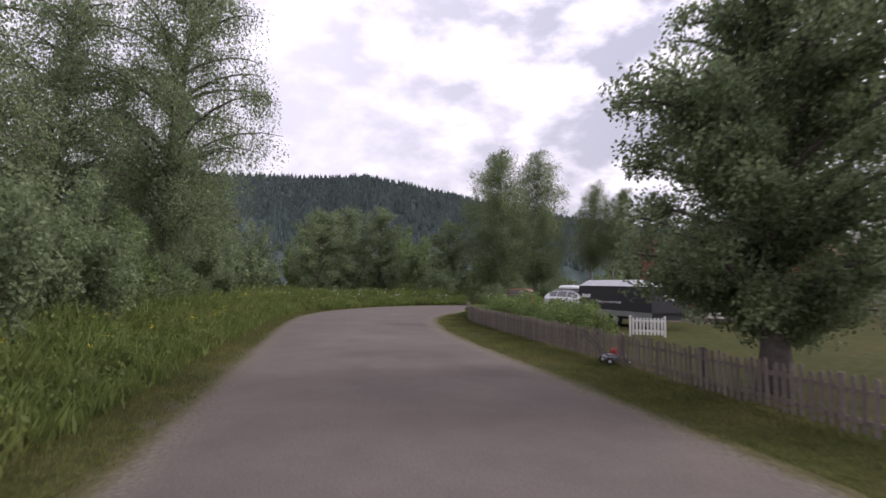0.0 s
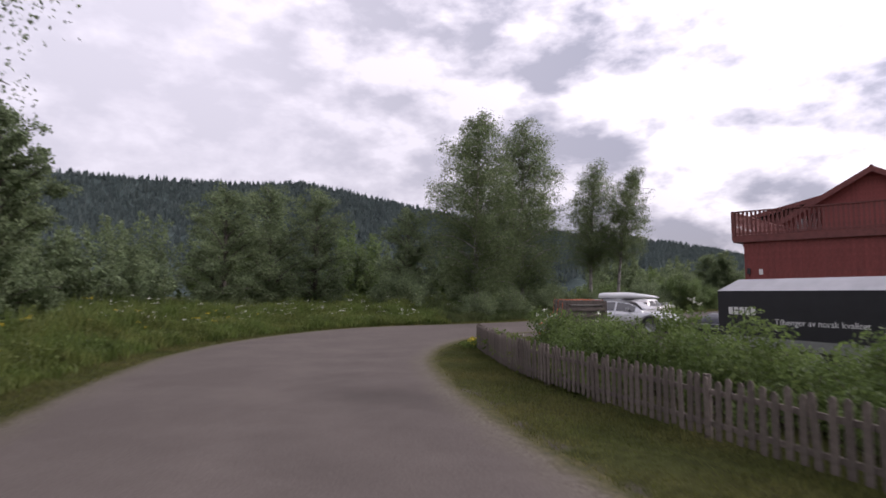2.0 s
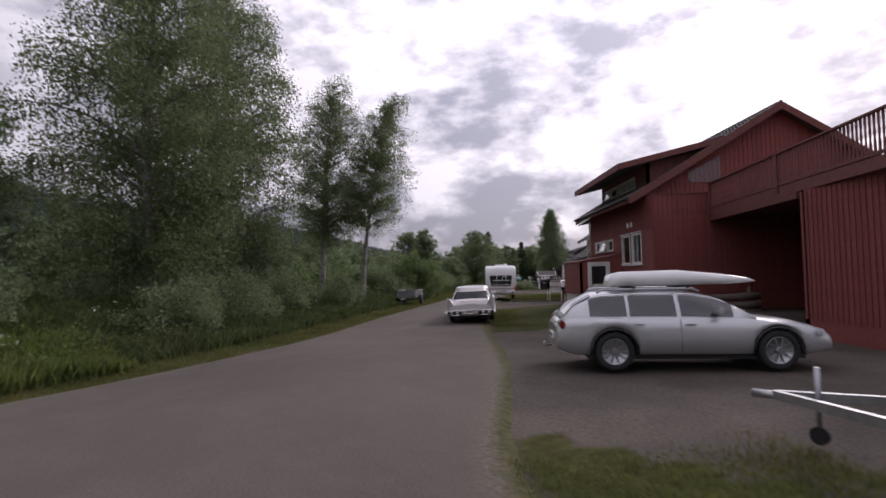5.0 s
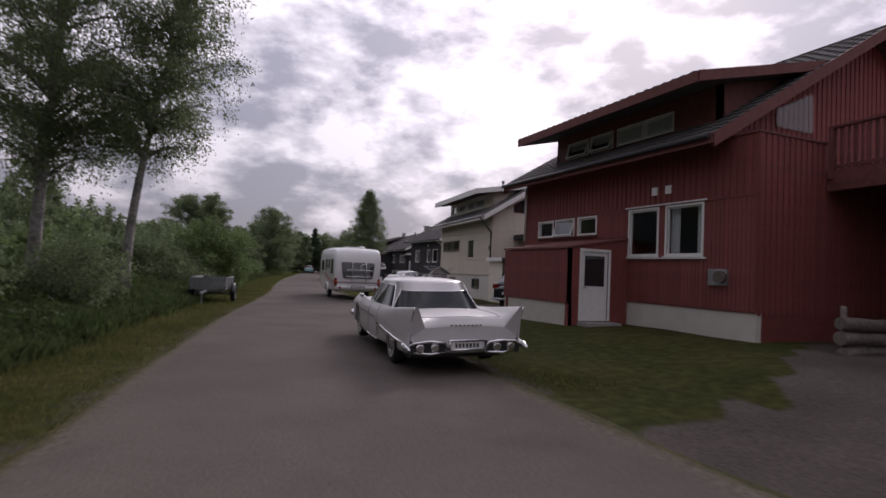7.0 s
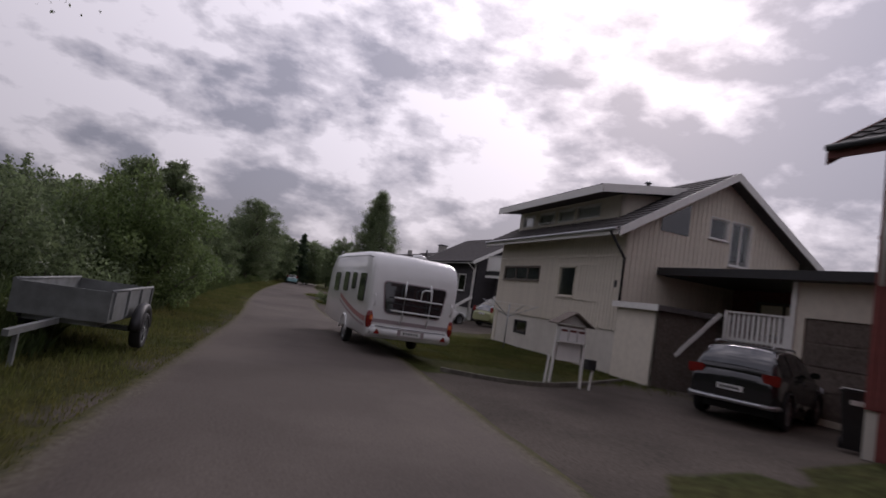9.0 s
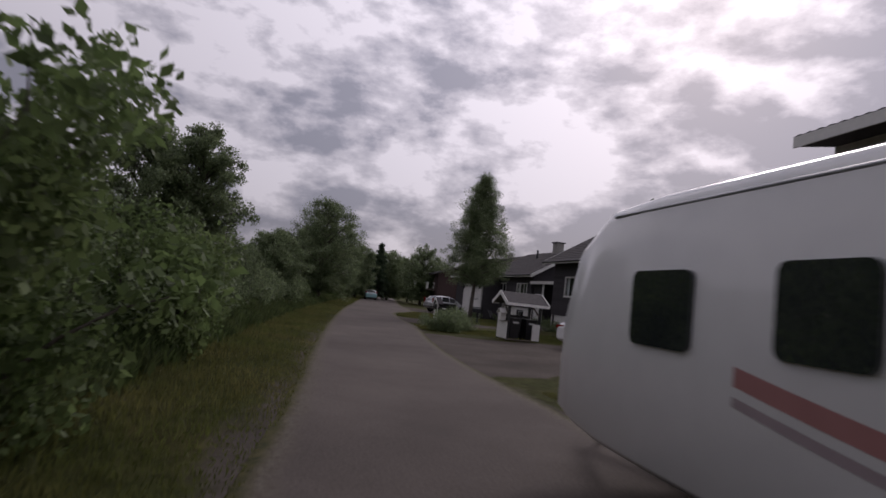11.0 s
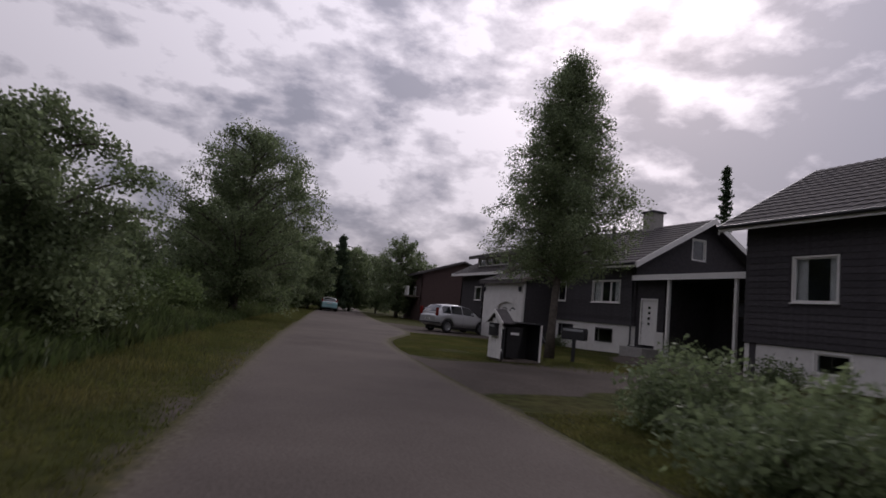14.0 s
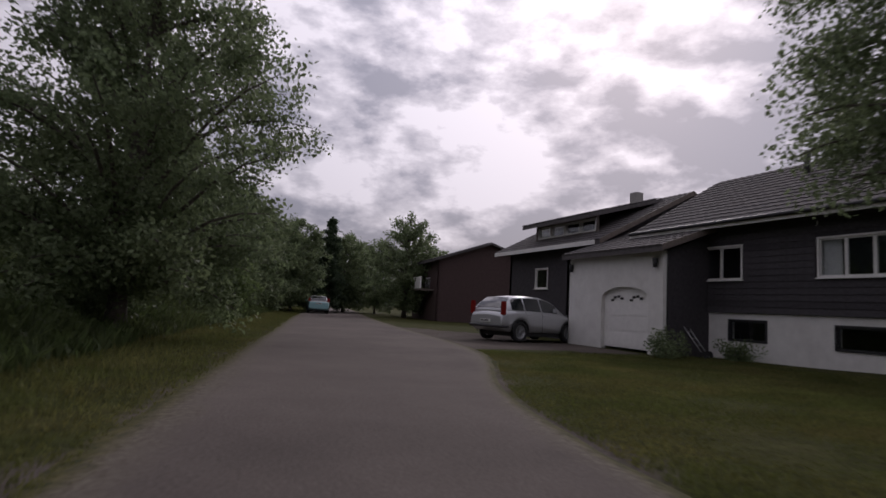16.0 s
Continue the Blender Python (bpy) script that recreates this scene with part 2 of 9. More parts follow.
def build_ground():
    xs = sorted({round(v, 2) for v in [*np.arange(-16, 24, 0.6), *np.arange(24, 36, 1.5), *np.arange(-34, -16, 2), -60, -48, -40, 45, 60, 90, 140, 220, 400, 900, -90, -140, -220, -400, -900]})
    ys = sorted({round(v, 2) for v in [*np.arange(-44, 102, 0.6), *np.arange(102, 135, 2), -60, -52, 145, 165, 200, 260, 400, 900, -80, -120, -200, -400, -900]})
    bm = bmesh.new()
    worn = bm.verts.layers.float.new("worn")
    grid = []
    for x in xs:
        col = []
        for y in ys:
            near = -17 < x < 25 and -46 < y < 104
            z = -0.05
            w = 0.0
            if near:
                dl = side_of(LEFT_EDGE, x, y)
                dr = side_of(RIGHT_EDGE, x, y)
                on_road = dl > 0 and dr < 0
                z += lot_height(x, y) + (-0.02 if on_road else 0.03 * noise.noise(Vector((x * 0.5, y * 0.5, 0))))
                if dr > 0:
                    w = 1.0 if any(inside(p, x + 0.35 * noise.noise(Vector((x, y, 3))), y + 0.35 * noise.noise(Vector((x, y, 7)))) for p in YARDS) else 0.0
                w = max(w, 0.7 * (1 - step(0.05, 0.75, abs(dl) + 0.5 * noise.noise(Vector((x * 0.7, y * 0.7, 1))))), 0.7 * (1 - step(0.05, 0.7, abs(dr) + 0.5 * noise.noise(Vector((x * 0.7, y * 0.7, 5))))))
            elif x > 20:
                z += 0.3 * step(6, 13, y) if y < 100 else 0
            v = bm.verts.new((x, y, z))
            v[worn] = w
            col.append(v)
        grid.append(col)
    for a, b in zip(grid, grid[1:]):
        for k in range(len(ys) - 1):
            bm.faces.new((a[k], b[k], b[k + 1], a[k + 1])).smooth = True
    ob = part("ground", bm, GROUND)
    tagged(ob, "grassy ground with worn gravel yards and verges", "ground", kind="structure")


def ground_mat():
    """Grass turning to trodden gravel where the sheet is marked as worn, with a ragged border."""
    m = mat("ground_cover", (0.04, 0.046, 0.014), 0.95, spec=0.05, var=0.35, scale=5, bump=0.7, bump_scale=35, second=(0.066, 0.058, 0.021), second_scale=0.4, second_amount=0.75)
    nt = m.node_tree
    N, L = nt.nodes.new, nt.links.new
    b = nt.nodes["Principled BSDF"]
    grass = b.inputs["Base Color"].links[0].from_socket
    co = N("ShaderNodeTexCoord")
    at = N("ShaderNodeAttribute"); at.attribute_name = "worn"
    n1 = N("ShaderNodeTexNoise"); n1.inputs["Scale"].default_value = 2.2; n1.inputs["Detail"].default_value = 8; n1.inputs["Roughness"].default_value = 0.7
    L(co.outputs["Object"], n1.inputs["Vector"])
    ad = N("ShaderNodeMath"); ad.operation = "MULTIPLY_ADD"; ad.inputs[1].default_value = 0.7; L(n1.outputs[0], ad.inputs[0]); L(at.outputs["Fac"], ad.inputs[2])
    mr = N("ShaderNodeMapRange"); mr.inputs[1].default_value = 0.72; mr.inputs[2].default_value = 0.98; L(ad.outputs[0], mr.inputs[0])
    n2 = N("ShaderNodeTexNoise"); n2.inputs["Scale"].default_value = 18; n2.inputs["Detail"].default_value = 8; L(co.outputs["Object"], n2.inputs["Vector"])
    n3 = N("ShaderNodeTexNoise"); n3.inputs["Scale"].default_value = 0.45; n3.inputs["Detail"].default_value = 5; L(co.outputs["Object"], n3.inputs["Vector"])
    mu = N("ShaderNodeMath"); mu.operation = "MULTIPLY"; L(n2.outputs[0], mu.inputs[0]); L(n3.outputs[0], mu.inputs[1])
    ramp = N("ShaderNodeValToRGB"); L(mu.outputs[0], ramp.inputs[0])
    e = ramp.color_ramp.elements
    e[0].position, e[0].color = 0.12, (0.058, 0.050, 0.043, 1)
    e[1].position, e[1].color = 0.42, (0.128, 0.109, 0.094, 1)
    mx = N("ShaderNodeMixRGB"); L(mr.outputs[0], mx.inputs[0]); L(grass, mx.inputs[1]); L(ramp.outputs[0], mx.inputs[2])
    L(mx.outputs[0], b.inputs["Base Color"])
    return m


GROUND = ground_mat()


def resample(points, n):
    P = np.array(points)
    seg = np.linalg.norm(np.diff(P, axis=0), axis=1)
    cum = np.concatenate([[0], np.cumsum(seg)])
    at = np.linspace(0, cum[-1], n)
    return np.stack([np.interp(at, cum, P[:, 0]), np.interp(at, cum, P[:, 1])], axis=1)


def road_mat():
    """Worn asphalt that breaks up into grit, soil and turf towards its margins."""
    m = ASPHALT
    nt = m.node_tree
    N, L = nt.nodes.new, nt.links.new
    b = nt.nodes["Principled BSDF"]
    tar = b.inputs["Base Color"].links[0].from_socket
    co = N("ShaderNodeTexCoord")
    at = N("ShaderNodeAttribute"); at.attribute_name = "margin"

    def noise_at(scale, detail, rough):
        n = N("ShaderNodeTexNoise"); n.inputs["Scale"].default_value = scale; n.inputs["Detail"].default_value = detail; n.inputs["Roughness"].default_value = rough
        L(co.outputs["Object"], n.inputs["Vector"])
        return n.outputs[0]

    def blend(noise_socket, amount, lo, hi, under, over):
        ad = N("ShaderNodeMath"); ad.operation = "MULTIPLY_ADD"; ad.inputs[1].default_value = amount; L(noise_socket, ad.inputs[0]); L(at.outputs["Fac"], ad.inputs[2])
        mr = N("ShaderNodeMapRange"); mr.inputs[1].default_value = lo + amount * 0.5; mr.inputs[2].default_value = hi + amount * 0.5; mr.inputs[3].default_value = 1.0; mr.inputs[4].default_value = 0.0; L(ad.outputs[0], mr.inputs[0])
        mx = N("ShaderNodeMixRGB"); L(mr.outputs[0], mx.inputs[0]); L(under, mx.inputs[1])
        if isinstance(over, tuple):
            mx.inputs[2].default_value = (*over, 1)
        else:
            L(over, mx.inputs[2])
        return mx.outputs[0]

    ramp = N("ShaderNodeValToRGB"); L(noise_at(14, 8, 0.7), ramp.inputs[0])
    e = ramp.color_ramp.elements
    e[0].position, e[0].color = 0.35, (0.07, 0.058, 0.044, 1)
    e[1].position, e[1].color = 0.68, (0.165, 0.145, 0.115, 1)
    turf = N("ShaderNodeValToRGB"); L(noise_at(7, 8, 0.75), turf.inputs[0])
    e = turf.color_ramp.elements
    e[0].position, e[0].color = 0.36, (0.03, 0.034, 0.012, 1)
    e[1].position, e[1].color = 0.66, (0.10, 0.088, 0.036, 1)
    # the wheels' two paler tracks and darker patches of old repairs
    patch = N("ShaderNodeMapRange"); patch.inputs[1].default_value = 0.5; patch.inputs[2].default_value = 0.7; patch.inputs[3].default_value = 1.0; patch.inputs[4].default_value = 0.72; L(noise_at(0.16, 4, 0.6), patch.inputs[0])
    worn = N("ShaderNodeVectorMath"); worn.operation = "SCALE"; L(tar, worn.inputs[0]); L(patch.outputs[0], worn.inputs[3])
    c = blend(noise_at(1.3, 7, 0.7), 1.1, 0.15, 0.75, worn.outputs[0], ramp.outputs[0])
    c = blend(noise_at(2.4, 8, 0.75), 0.7, -0.12, 0.22, c, turf.outputs[0])
    L(c, b.inputs["Base Color"])


def build_road():
    n = 620
    A, B = resample(LEFT_S, n), resample(RIGHT_S, n)
    out = 0.35
    us = [None, 0.0, 0.06, 0.13, 0.24, 0.5, 0.76, 0.87, 0.94, 1.0, None]
    bm = bmesh.new()
    margin = bm.verts.layers.float.new("margin")
    rows = []
    for i, (p, q) in enumerate(zip(A, B)):
        d = q - p
        w = np.linalg.norm(d)
        row = []
        for k, u in enumerate(us):
            if u is None:
                wob = 0.16 * noise.noise(Vector((p[0] * 0.8, p[1] * 0.8, k)))
                u2 = -(out + wob) / w if k == 0 else 1 + (out + wob) / w
                z, e = -0.055, -out
            else:
                u2 = u
                e = min(u, 1 - u) * w
                z = 0.0 if e > 0.3 else -0.012
            c = p + d * u2
            v = bm.verts.new((c[0], c[1], z + 0.008 * noise.noise(Vector((c[0] * 0.5, c[1] * 0.5, 2)))))
            v[margin] = min(e, 2.0)
            row.append(v)
        rows.append(row)
    for r0, r1 in zip(rows, rows[1:]):
        for k in range(len(us) - 1):
            bm.faces.new((r0[k], r0[k + 1], r1[k + 1], r1[k])).smooth = True
    bmesh.ops.recalc_face_normals(bm, faces=bm.faces)
    if sum(f.normal.z for f in bm.faces) < 0:
        bmesh.ops.reverse_faces(bm, faces=bm.faces)
    ob = part("road", bm, ASPHALT)
    tagged(ob, "worn grey asphalt lane with soft crumbling edges", "road", kind="structure")


road_mat()
build_ground()
build_road()

# ---- building helpers ----
GLASS = mat("window_glass", (0.9, 0.95, 0.97), 0.02, var=0.0, trans=1.0, spec=0.6)
DARK_GLASS = mat("tinted_car_glass", (0.02, 0.024, 0.026), 0.04, var=0.0, spec=0.8, coat=0.6)
METAL = mat("galvanised_steel", (0.42, 0.43, 0.44), 0.42, metal=0.85, var=0.15, scale=5, second=(0.3, 0.31, 0.33), second_scale=2)
CHROME = mat("chrome", (0.75, 0.75, 0.76), 0.12, metal=1.0, var=0.04)
RUBBER = mat("black_rubber", (0.018, 0.018, 0.019), 0.85, var=0.2, scale=20)
BLACK = mat("black_plastic", (0.02, 0.02, 0.022), 0.5, var=0.15, scale=9)
GREY_WOOD = mat("weathered_grey_wood", (0.155, 0.13, 0.112), 0.9, spec=0.2, var=0.25, scale=12, per_object=0.2, second=(0.095, 0.082, 0.07), second_scale=2.5, bump=0.4, bump_scale=35)
CONCRETE = mat("concrete", (0.30, 0.29, 0.27), 0.9, var=0.12, scale=7, bump=0.3, bump_scale=60)
BROWN_RED = mat("brown_red_paint", (0.145, 0.047, 0.04), 0.75, var=0.2, scale=6, per_object=0.1)
# for curtains, and for the added panels that stand in for sky in panes
CURTAIN_AND_GLARE = mat("pale_curtain_and_glare", (0.75, 0.73, 0.7), 0.9, var=0.1, scale=10)


def wall_bm(p0, p1, z0, z1, th, openings=(), top=None):
    """A wall from p0 to p1 (its outer face, the room on the left-hand side), with openings (a0, a1, zb, zt) cut through. top(a): its own upper edge."""
    bm = bmesh.new()
    p0, p1 = Vector((*p0, 0)), Vector((*p1, 0))
    d = (p1 - p0)
    length = d.length
    d.normalize()
    n = Vector((-d.y, d.x, 0))
    al = sorted({0.0, length, *[min(max(v, 0), length) for o in openings for v in o[:2]]} | ({length / 2} if top else set()))
    zl = sorted({z0, z1, *[v for o in openings for v in o[2:]]})
    for a0, a1 in zip(al, al[1:]):
        for b0, b1 in zip(zl, zl[1:]):
            am, zm = (a0 + a1) / 2, (b0 + b1) / 2
            if any(o[0] - 1e-6 < am < o[1] + 1e-6 and o[2] - 1e-6 < zm < o[3] + 1e-6 for o in openings):
                continue
            vs = []
            for off in (0, th):
                for a, z in ((a0, b0), (a1, b0), (a1, b1), (a0, b1)):
                    if top:
                        z = min(z, top(a))
                    q = p0 + d * a + n * off
                    vs.append(bm.verts.new((q.x, q.y, z)))
            for f in ((0, 1, 2, 3), (7, 6, 5, 4), (0, 4, 5, 1), (1, 5, 6, 2), (2, 6, 7, 3), (3, 7, 4, 0)):
                bm.faces.new([vs[i] for i in f])
    bmesh.ops.remove_doubles(bm, verts=bm.verts, dist=0.0005)
    bmesh.ops.dissolve_degenerate(bm, dist=0.0005, edges=bm.edges)
    return bm


def bar(bm, a, b, w, h):
    """A bar with a w x h section from a to b."""
    a, b = Vector(a), Vector(b)
    d = (b - a).normalized()
    s = d.cross(Vector((0, 0, 1)))
    s = s.normalized() if s.length > 1e-4 else Vector((1, 0, 0))
    u = s.cross(d).normalized()
    vs = [bm.verts.new(p + s * i * w / 2 + u * j * h / 2) for p in (a, b) for i, j in ((-1, -1), (1, -1), (1, 1), (-1, 1))]
    for f in ((3, 2, 1, 0), (4, 5, 6, 7), (0, 1, 5, 4), (1, 2, 6, 5), (2, 3, 7, 6), (3, 0, 4, 7)):
        bm.faces.new([vs[i] for i in f])


def barm(*a):
    bm = bmesh.new()
    bar(bm, *a)
    return bm


def tube(bm, pts, r, n=10, caps=True):
    """A round tube along points; r: one radius or one for each point."""
    pts = [Vector(p) for p in pts]
    rs = r if isinstance(r, (list, tuple)) else [r] * len(pts)
    rings = []
    for i, p in enumerate(pts):
        d = (pts[min(i + 1, len(pts) - 1)] - pts[max(i - 1, 0)]).normalized()
        s = d.cross(Vector((0, 0, 1)))
        s = s.normalized() if s.length > 1e-3 else Vector((1, 0, 0))
        u = s.cross(d)
        rings.append([bm.verts.new(p + (s * math.cos(2 * math.pi * k / n) + u * math.sin(2 * math.pi * k / n)) * rs[i]) for k in range(n)])
    for a, b in zip(rings, rings[1:]):
        for k in range(n):
            bm.faces.new((a[k], a[(k + 1) % n], b[(k + 1) % n], b[k])).smooth = True
    if caps:
        bm.faces.new(rings[0][::-1])
        bm.faces.new(rings[-1])


def tubem(*a, **k):
    bm = bmesh.new()
    tube(bm, *a, **k)
    return bm


def window_at(parent, p0, d, a0, a1, zb, zt, divs=1, frame_mat=None, tilt=0.0, name="window", sill=True, curtain=False, sky_glare=0.0):
    """A window in the wall that runs from p0 along the unit vector d (room on its left): casing, sashes, panes and sill."""
    frame_mat = frame_mat or WHITE_WOOD
    p0, d = Vector((*p0, 0)), Vector((*d, 0)).normalized()
    n = Vector((-d.y, d.x, 0))

    def place(bm, name, m, par, label=""):
        for v in bm.verts:
            q = p0 + d * v.co.x + n * v.co.y
            v.co = Vector((q.x, q.y, v.co.z))
        bmesh.ops.recalc_face_normals(bm, faces=bm.faces)
        return part(name, bm, m, par, label)

    bm = bmesh.new()
    c = 0.05
    box(bm, a0 - c, -0.035, zt, a1 + c, 0.05, zt + c)
    box(bm, a0 - c, -0.03, zb - c * 0.6, a1 + c, 0.05, zb)
    box(bm, a0 - c, -0.03, zb, a0, 0.05, zt)
    box(bm, a1, -0.03, zb, a1 + c, 0.05, zt)
    w = place(bm, name, frame_mat, parent)
    step = (a1 - a0) / divs
    for i in range(divs):
        s0, s1 = a0 + i * step, a0 + (i + 1) * step
        bm = bmesh.new()
        f = 0.045
        box(bm, s0, 0.015, zb, s0 + f, 0.075, zt)
        box(bm, s1 - f, 0.015, zb, s1, 0.075, zt)
        box(bm, s0 + f, 0.015, zb, s1 - f, 0.075, zb + f)
        box(bm, s0 + f, 0.015, zt - f, s1 - f, 0.075, zt)
        if tilt and i == tilt - 1:
            for v in bm.verts:
                v.co.y -= (zt - v.co.z) * 0.35
        place(bm, "window_frame", frame_mat, w)
        bm = bmesh.new()
        box(bm, s0 + f, 0.04, zb + f, s1 - f, 0.048, zt - f)
        if tilt and i == tilt - 1:
            for v in bm.verts:
                v.co.y -= (zt - v.co.z) * 0.35
        pane = place(bm, "pane", GLASS, w)
        pane.visible_shadow = False
    if sill:
        place(boxm(a0 - c - 0.03, -0.09, zb - c * 0.6 - 0.03, a1 + c + 0.03, 0.01, zb - c * 0.6), "window_sill", frame_mat, w)
    # added pale panel behind the pane, imitates the sky reflected in the glass
    if sky_glare:
        place(boxm(a0 + 0.02, 0.08, zt - (zt - zb) * sky_glare, a1 - 0.02, 0.09, zt), "roller_blind", CURTAIN_AND_GLARE, w)
    if curtain:
        bm = bmesh.new()
        for k in range(14):
            for side in (0, 1):
                w0 = (a1 - a0) * 0.24
                x0 = a0 + w0 * k / 14 if side == 0 else a1 - w0 + w0 * k / 14
                box(bm, x0, 0.16 + 0.02 * (k % 2), zb, x0 + w0 / 14, 0.175 + 0.02 * (k % 2), zt)
        place(bm, "curtain", CURTAIN_AND_GLARE, w)
    return w


def roof_slab(parent, name, xa, za, xb, zb, y0, y1, th=0.18, m=None, courses=True):
    """One pitch of a roof, from its eave (xa, za) to its upper edge (xb, zb), with tile courses laid on it."""
    m = m or ROOF
    bm = bmesh.new()
    vs = [bm.verts.new(p) for p in ((xa, y0, za), (xa, y1, za), (xb, y1, zb), (xb, y0, zb))]
    lo = [bm.verts.new((v.co.x, v.co.y, v.co.z - th)) for v in vs]
    bm.faces.new(vs)
    bm.faces.new(lo[::-1])
    for i in range(4):
        j = (i + 1) % 4
        bm.faces.new((vs[i], lo[i], lo[j], vs[j]))
    bmesh.ops.recalc_face_normals(bm, faces=bm.faces)
    slab = part(name, bm, m, parent)
    if courses:
        length = math.hypot(xb - xa, zb - za)
        n = max(2, int(length / 0.34))
        cols = max(2, int((y1 - y0) / 0.3))
        ux, uz = (xb - xa) / length, (zb - za) / length
        nx, nz = (-uz, ux) if ux > 0 else (uz, -ux)
        verts, faces = [], []
        for i in range(n):
            s0, s1 = i * length / n - 0.02, (i + 1) * length / n + 0.02
            for j in range(cols):
                q0, q1 = y0 + (y1 - y0) * j / cols, y0 + (y1 - y0) * (j + 1) / cols
                qm = (q0 + q1) / 2
                k = len(verts)
                for s, lift in ((s0, 0.045), (s1, 0.012)):
                    for q, e in ((q0, 0.0), (qm, 0.028), (q1, 0.0)):
                        h = lift + e
                        verts.append((xa + ux * s + nx * h, q, za + uz * s + nz * h))
                verts.append((xa + ux * s0 + nx * 0.001, q0, za + uz * s0 + nz * 0.001))
                verts.append((xa + ux * s0 + nx * 0.001, q1, za + uz * s0 + nz * 0.001))
                faces += [(k, k + 1, k + 4, k + 3), (k + 1, k + 2, k + 5, k + 4), (k + 6, k, k + 1), (k + 6, k + 1, k + 2, k + 7)]
        me = bpy.data.meshes.new("roof_tiles")
        me.from_pydata(verts, [], faces)
        me.materials.append(m)
        ob = new("roof_tiles", me)
        ob.parent = slab
        ob["kind"] = "stuff"
    return slab


def verge(parent, xa, za, xb, zb, y, m, w=0.24):
    """A barge board along the sloping edge of a roof."""
    bm = bmesh.new()
    for (x, z), (x2, z2) in (((xa, za), (xb, zb)),):
        vs = [bm.verts.new(p) for p in ((x, y - 0.02, z + 0.05), (x2, y - 0.02, z2 + 0.05), (x2, y - 0.02, z2 + 0.05 - w), (x, y - 0.02, z + 0.05 - w), (x, y + 0.02, z + 0.05), (x2, y + 0.02, z2 + 0.05), (x2, y + 0.02, z2 + 0.05 - w), (x, y + 0.02, z + 0.05 - w))]
        for f in ((0, 1, 2, 3), (7, 6, 5, 4), (0, 4, 5, 1), (1, 5, 6, 2), (2, 6, 7, 3), (3, 7, 4, 0)):
            bm.faces.new([vs[i] for i in f])
    bmesh.ops.recalc_face_normals(bm, faces=bm.faces)
    return part("barge_board", bm, m, parent)


def battens(wall, p0, d, length, z0, z1, step, w, m, skip=(), top=None, out=0.022):
    """Upright cover boards on a wall, each its own piece; those of one height share a mesh."""
    p0, d = Vector((*p0, 0)), Vector((*d, 0)).normalized()
    n = Vector((d.y, -d.x, 0))
    cache = {}
    a = step / 2
    ang = math.atan2(d.y, d.x)
    while a < length:
        spans = [(z0, min(z1, top(a)) if top else z1)]
        for s0, s1, zb, zt in skip:
            if s0 - w < a < s1 + w:
                spans = [q for lo, hi in spans for q in ((lo, min(hi, zb)), (max(lo, zt), hi)) if q[1] - q[0] > 0.05]
        for lo, hi in spans:
            key = round(hi - lo, 2)
            if key not in cache:
                bm = boxm(-w / 2, -out, 0, w / 2, 0.0, key)
                me = bpy.data.meshes.new("board")
                bm.normal_update()
                bm.to_mesh(me)
                bm.free()
                me.materials.append(m)
                cache[key] = me
            ob = new("board", cache[key])
            ob.parent = wall
            q = p0 + d * a + n * 0.002
            ob.matrix_basis = Matrix.Translation((q.x, q.y, lo)) @ Matrix.Rotation(ang, 4, "Z")
        a += step


def gutter(parent, x, y0, y1, z, m=None):
    part("gutter", tubem([(x, y0, z), (x, y1, z)], 0.06, 8), m or BLACK, parent)


def white_door(parent, p0, d, a0, a1, zb, zt, glazed=True, m=None):
    m = m or WHITE_WOOD
    p0, d = Vector((*p0, 0)), Vector((*d, 0)).normalized()
    n = Vector((-d.y, d.x, 0))

    def place(bm, name, mm, par, label=""):
        for v in bm.verts:
            q = p0 + d * v.co.x + n * v.co.y
            v.co = Vector((q.x, q.y, v.co.z))
        bmesh.ops.recalc_face_normals(bm, faces=bm.faces)
        return part(name, bm, mm, par, label)

    bm = bmesh.new()
    box(bm, a0, 0.03, zb, a1, 0.08, zt)
    for s0, s1, e0, e1 in ((a0 - 0.08, a0, zb, zt + 0.08), (a1, a1 + 0.08, zb, zt + 0.08), (a0, a1, zt, zt + 0.08)):
        box(bm, s0, -0.02, e0, s1, 0.08, e1)
    leaf = place(bm, "door", m, parent)
    h = zt - zb
    if glazed:
        place(boxm(a0 + 0.12, 0.018, zb + h * 0.5, a1 - 0.12, 0.027, zt - 0.12), "pane", DARK_GLASS, leaf)
        place(boxm(a0 + 0.12, 0.02, zb + 0.15, a1 - 0.12, 0.028, zb + h * 0.42), "door_panel", m, leaf)
    else:
        for k in range(4):
            place(boxm((a0 + a1) / 2 - 0.07, 0.018, zb + h * (0.45 + 0.12 * k), (a0 + a1) / 2 + 0.07, 0.027, zb + h * (0.45 + 0.12 * k) + 0.11), "pane", DARK_GLASS, leaf)
    place(boxm(a0 + 0.05, -0.03, zb + h * 0.47, a0 + 0.17, 0.02, zb + h * 0.47 + 0.025), "door_handle", METAL, leaf)
    return leaf


